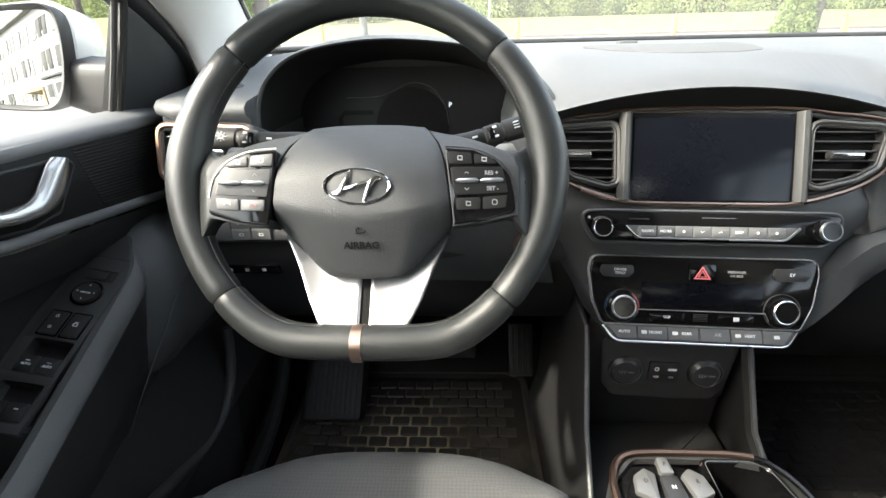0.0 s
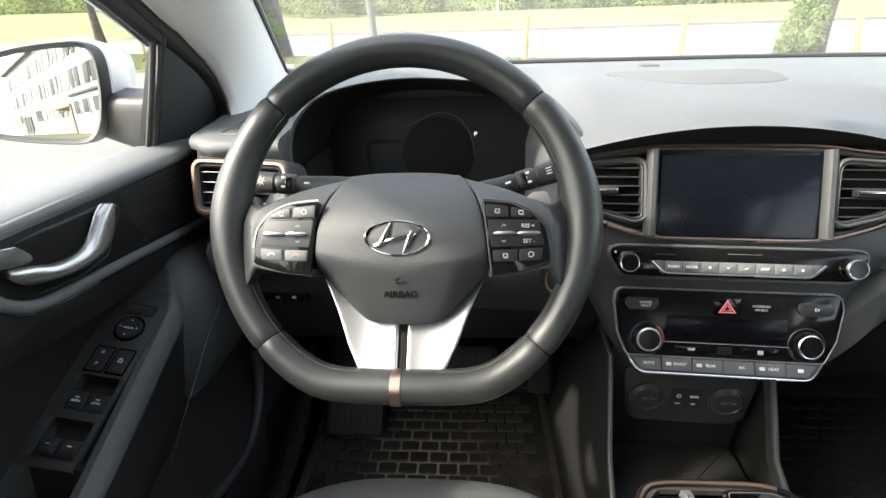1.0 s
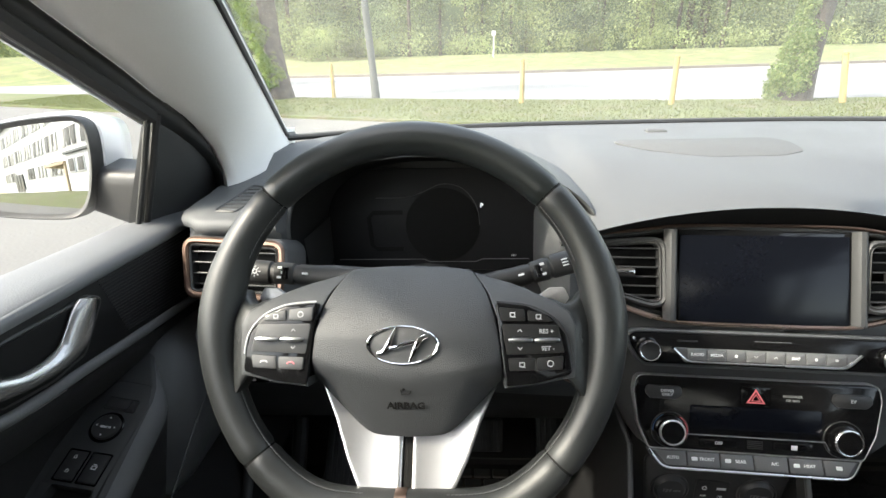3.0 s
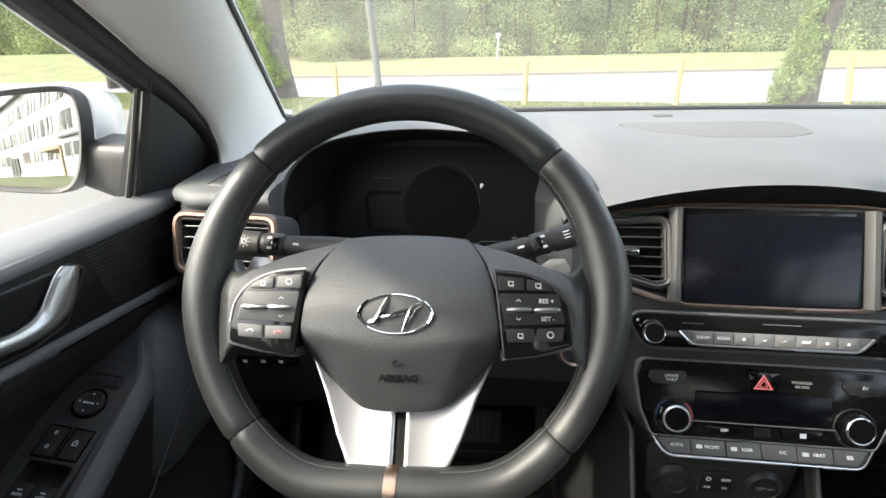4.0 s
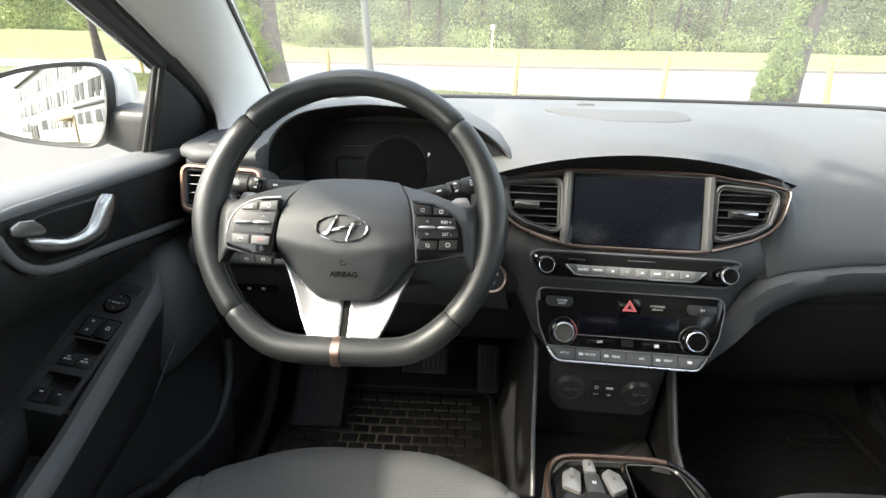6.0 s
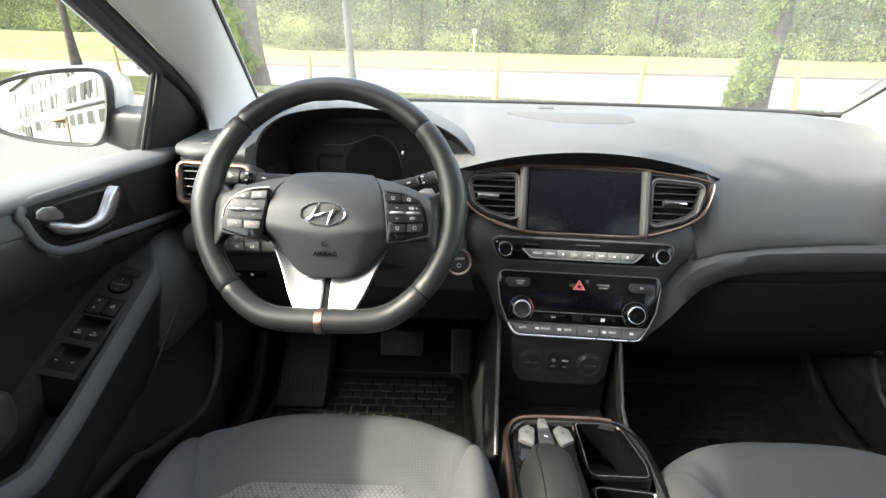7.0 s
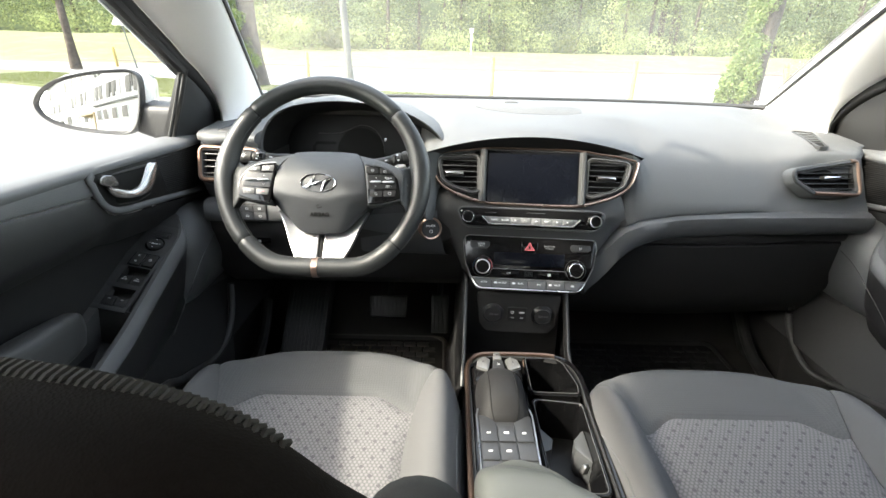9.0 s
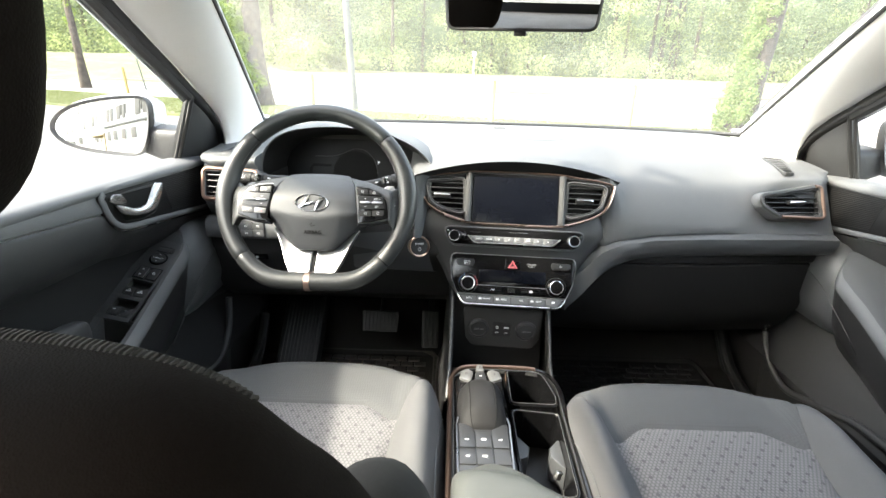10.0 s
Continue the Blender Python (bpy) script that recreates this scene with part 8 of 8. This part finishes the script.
def lamp_post():
    root = thing("street_lamp", "tall grey steel street lamp on the verge", "street lamp")
    part("pole", tube([(-2.95, 13.7, 0.0), (-3.0, 13.7, 1.2), (-3.15, 13.7, 4.0), (-3.35, 13.7, 8.0)], [0.11, 0.10, 0.085, 0.06], 14), M_STEEL, root, "grey steel pole")
    part("base_sleeve", tube([(-2.95, 13.7, 0.0), (-2.97, 13.7, 0.5)], 0.12, 14), M_STEEL, root, "steel sleeve")
    part("lamp_head", box(-3.5, 13.2, 7.95, -3.2, 14.0, 8.1, 0.05), M_STEEL, root, "lamp head")


lamp_post()


def road_sign():
    root = thing("road_sign", "small white road sign on a thin pole", "road sign")
    part("pole", tube([(1.9, 44, height_at(1.9, 44) - 0.1), (1.9, 44, 2.9)], 0.045, 8), M_SIGN, root, "thin steel pole")
    part("plate", plate(rect(-0.16, -0.18, 0.16, 0.18, 0.03), 0.02, 0.004), M_SIGN, root, "white plate", plane_at((1.9, 43.94, 2.75), (1, 0, 0), (0, 0, 1)))
    r2 = thing("warning_sign", "triangular warning sign on a leaning pole", "road sign")
    part("pole", tube([(-14.25, 22.2, 0.0), (-14.62, 22.2, 2.45)], 0.035, 8), M_STEEL, r2, "thin steel pole")
    part("plate", plate(rounded([(-0.32, -0.25), (0.32, -0.25), (0, 0.32)], 0.04), 0.02, 0.004), M_SIGN, r2, "white triangle", plane_at((-14.6, 22.14, 2.12), (1, 0.3, 0), (0, 0, 1)))


road_sign()


def woods():
    rng = np.random.RandomState(21)
    cl, pines, trunks = [], [], []
    for k in range(330):
        x = rng.uniform(-95, 95)
        y = 50 + rng.uniform(0, 16) + 0.04 * abs(x)
        zb = height_at(x, y)
        h = rng.uniform(9, 17)
        if k % 3 == 0:
            trunks.append(tube([(x, y, zb - 0.2), (x + rng.uniform(-0.4, 0.4), y, zb + h * 0.9)], [0.22, 0.1], 6))
        dest = pines if rng.rand() < 0.55 else cl
        for q in range(9):
            t = (q + rng.rand()) / 9
            w = (1.0 + 2.2 * (1 - t)) * rng.uniform(0.7, 1.2)
            dest.append(((x + rng.uniform(-1, 1) * w * 0.7, y + rng.uniform(-1, 1) * w * 0.6, zb + 1.2 + (h - 1.0) * t), (w * 0.85, w * 0.85, 0.9)))
    # bushes along the wood's edge
    for k in range(210):
        x = rng.uniform(-90, 90)
        y = 47.5 + rng.uniform(0, 3.0) + 0.04 * abs(x)
        s = rng.uniform(0.8, 1.9)
        cl.append(((x, y, height_at(x, y) + s * 0.7), (s * 1.2, s, s)))
    for x, y, s in ((-14.5, 45.5, 1.9), (-12.3, 45.5, 1.7), (-17.5, 46, 2.2), (-10.5, 46.2, 1.4), (-9.0, 46.6, 1.2)):
        for q in range(6):
            cl.append(((x + rng.uniform(-1, 1), y + rng.uniform(-0.6, 0.6), height_at(x, y) + s * (0.4 + 0.9 * rng.rand())), (s * 0.7, s * 0.6, s * 0.55)))
    root = thing("woodland", "mixed green wood edge with bushes beyond the road", "woodland", kind="stuff")
    tagged(leaf_part("broadleaf", leaves(cl, 260000, 0.12, rng), M_WOODS, root), kind="stuff")
    tagged(leaf_part("pine", leaves(pines, 260000, 0.11, rng), M_PINE, root), kind="stuff")
    tagged(part("trunks", join(*trunks), M_BARK, root), kind="stuff")
    # added sheet, coloured dark for the shade deep behind the first trees
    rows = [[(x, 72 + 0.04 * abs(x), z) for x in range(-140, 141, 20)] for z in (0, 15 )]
    tagged(part("wood_shade_sheet", ring_loft(rows, closed=False), M_WOODSHADE, root), kind="stuff")


M_WOODSHADE = mat("wood_shade_green", (0.06, 0.08, 0.042), 1.0, var=0.6, big=0.35, fine=3, bump=0)
woods()


M_CURTAIN = mat("pale_curtain_pane", (0.30, 0.29, 0.265), 0.5, var=0.15, bump=0)
M_PORCH = mat("ochre_render", (0.42, 0.33, 0.22), 0.9, var=0.1, big=0.6, fine=20)


def building():
    """A white three-storey block on a low bank behind the car, seen in the door mirror."""
    root = thing("school_building", "white three-storey block with rows of wide windows", "building")
    m = BUILDING
    upright = Matrix(((1, 0, 0, 0), (0, 0, -1, 0.24), (0, 1, 0, 0), (0, 0, 0, 1)))
    part("wall", box(10.0, 0.3, 0, 56.0, 12, 12.1, 0.02), M_WALL, root, "white rendered wall", m)
    part("roof", box(9.6, -0.3, 12.1, 56.4, 12.4, 12.5, 0.05), M_KERB, root, "flat roof edge", m)
    part("plinth", box(9.98, 0.14, 0.9, 56.02, 0.34, 1.7, 0.01), M_WALL, root, "pale plinth", m)
    rng = random.Random(4)
    for z0, z1 in ((2.95, 4.6), (5.7, 7.75), (8.95, 11.0)):
        for k in range(9):
            x0 = 15.45 + 4.52 * k
            if z0 < 3 and k in (1, 2, 6):
                continue
            wd = part("window", xf(frame_plate(rect(x0, z0, x0 + 3.75, z1), rect(x0 + 0.08, z0 + 0.08, x0 + 3.67, z1 - 0.08), 0.25, 0.01), upright), M_WALL, root, "white window frame", m)
            xs = (0.08, 0.95, 1.30, 2.15, 2.50, 3.67)
            for q in range(5):
                mt = M_CURTAIN if rng.random() < (0.7 if z0 < 3 and k > 3 else 0.5) else M_WINDOW
                part("pane", box(x0 + xs[q] + 0.07, 0.20, z0 + (0.55 if q in (1, 3) else 0.1), x0 + xs[q + 1] - 0.07, 0.28, z1 - 0.1, 0.01), mt, wd, "", m)
    # entrance with its canopy, a low wing beside it and a glazed doorway further along
    part("canopy", box(23.9, -1.6, 3.62, 28.9, 0.3, 3.9, 0.03), M_PORCH, root, "ochre entrance canopy", m)
    part("porch_wall", join(box(23.9, -1.5, 1.0, 24.2, 0.3, 3.62, 0.02), box(24.2, 0.10, 1.0, 27.2, 0.29, 3.62, 0.02)), M_PORCH, root, "ochre porch wall", m)
    part("entrance", box(25.3, 0.02, 1.1, 26.6, 0.12, 3.2, 0.01), M_CURTAIN, root, "glazed entrance", m)
    part("wing", box(14.0, -1.4, 0, 23.7, 0.3, 4.45, 0.03), M_WALL, root, "low white wing", m)
    part("wing_roof", box(13.9, -1.6, 4.45, 23.8, 0.3, 4.65, 0.03), M_STEEL, root, "dark edge of the wing roof", m)
    for x0 in (16.2, 18.2, 20.2, 21.9):
        w_ = part("wing_window", box(x0, -1.5, 2.75, x0 + 1.25, -1.38, 4.05, 0.01), M_WALL, root, "white window frame", m)
        part("pane", box(x0 + 0.1, -1.53, 2.85, x0 + 1.15, -1.49, 3.95, 0.01), M_WINDOW, w_, "", m)
    for x0 in (43.6, 45.2, 46.8):
        part("glazed_door", box(x0, 0.1, 1.3, x0 + 1.3, 0.29, 4.0, 0.02), M_WINDOW, root, "dark glazed doorway", m)
    bank = [[(x, y, z + 0.05 * math.sin(x * 0.9 + y)) for x in [12 + 2 * i for i in range(31)]] for y, z in ((-4.8, -0.1), (-4.2, 0.5), (-3.2, 0.9), (-1.8, 1.1), (0.32, 1.2))]
    tagged(part("lawn_bank", ring_loft(bank, closed=False), M_VERGE, None, "", m), "mown grass bank along the pale building", "grass bank", kind="structure")


BUILDING = pose(8.623, -6.231, 0, 0, 0, -125.85)
building()
at = BUILDING @ Vector((57.0, -4.5, 0))
tree("broad dark-leaved tree at the end of the pale building", at.x, at.y, 0.25, 5.5, 0.0, False, 6.5, 4.2, 31, 10, 2600, leaf=0.22)
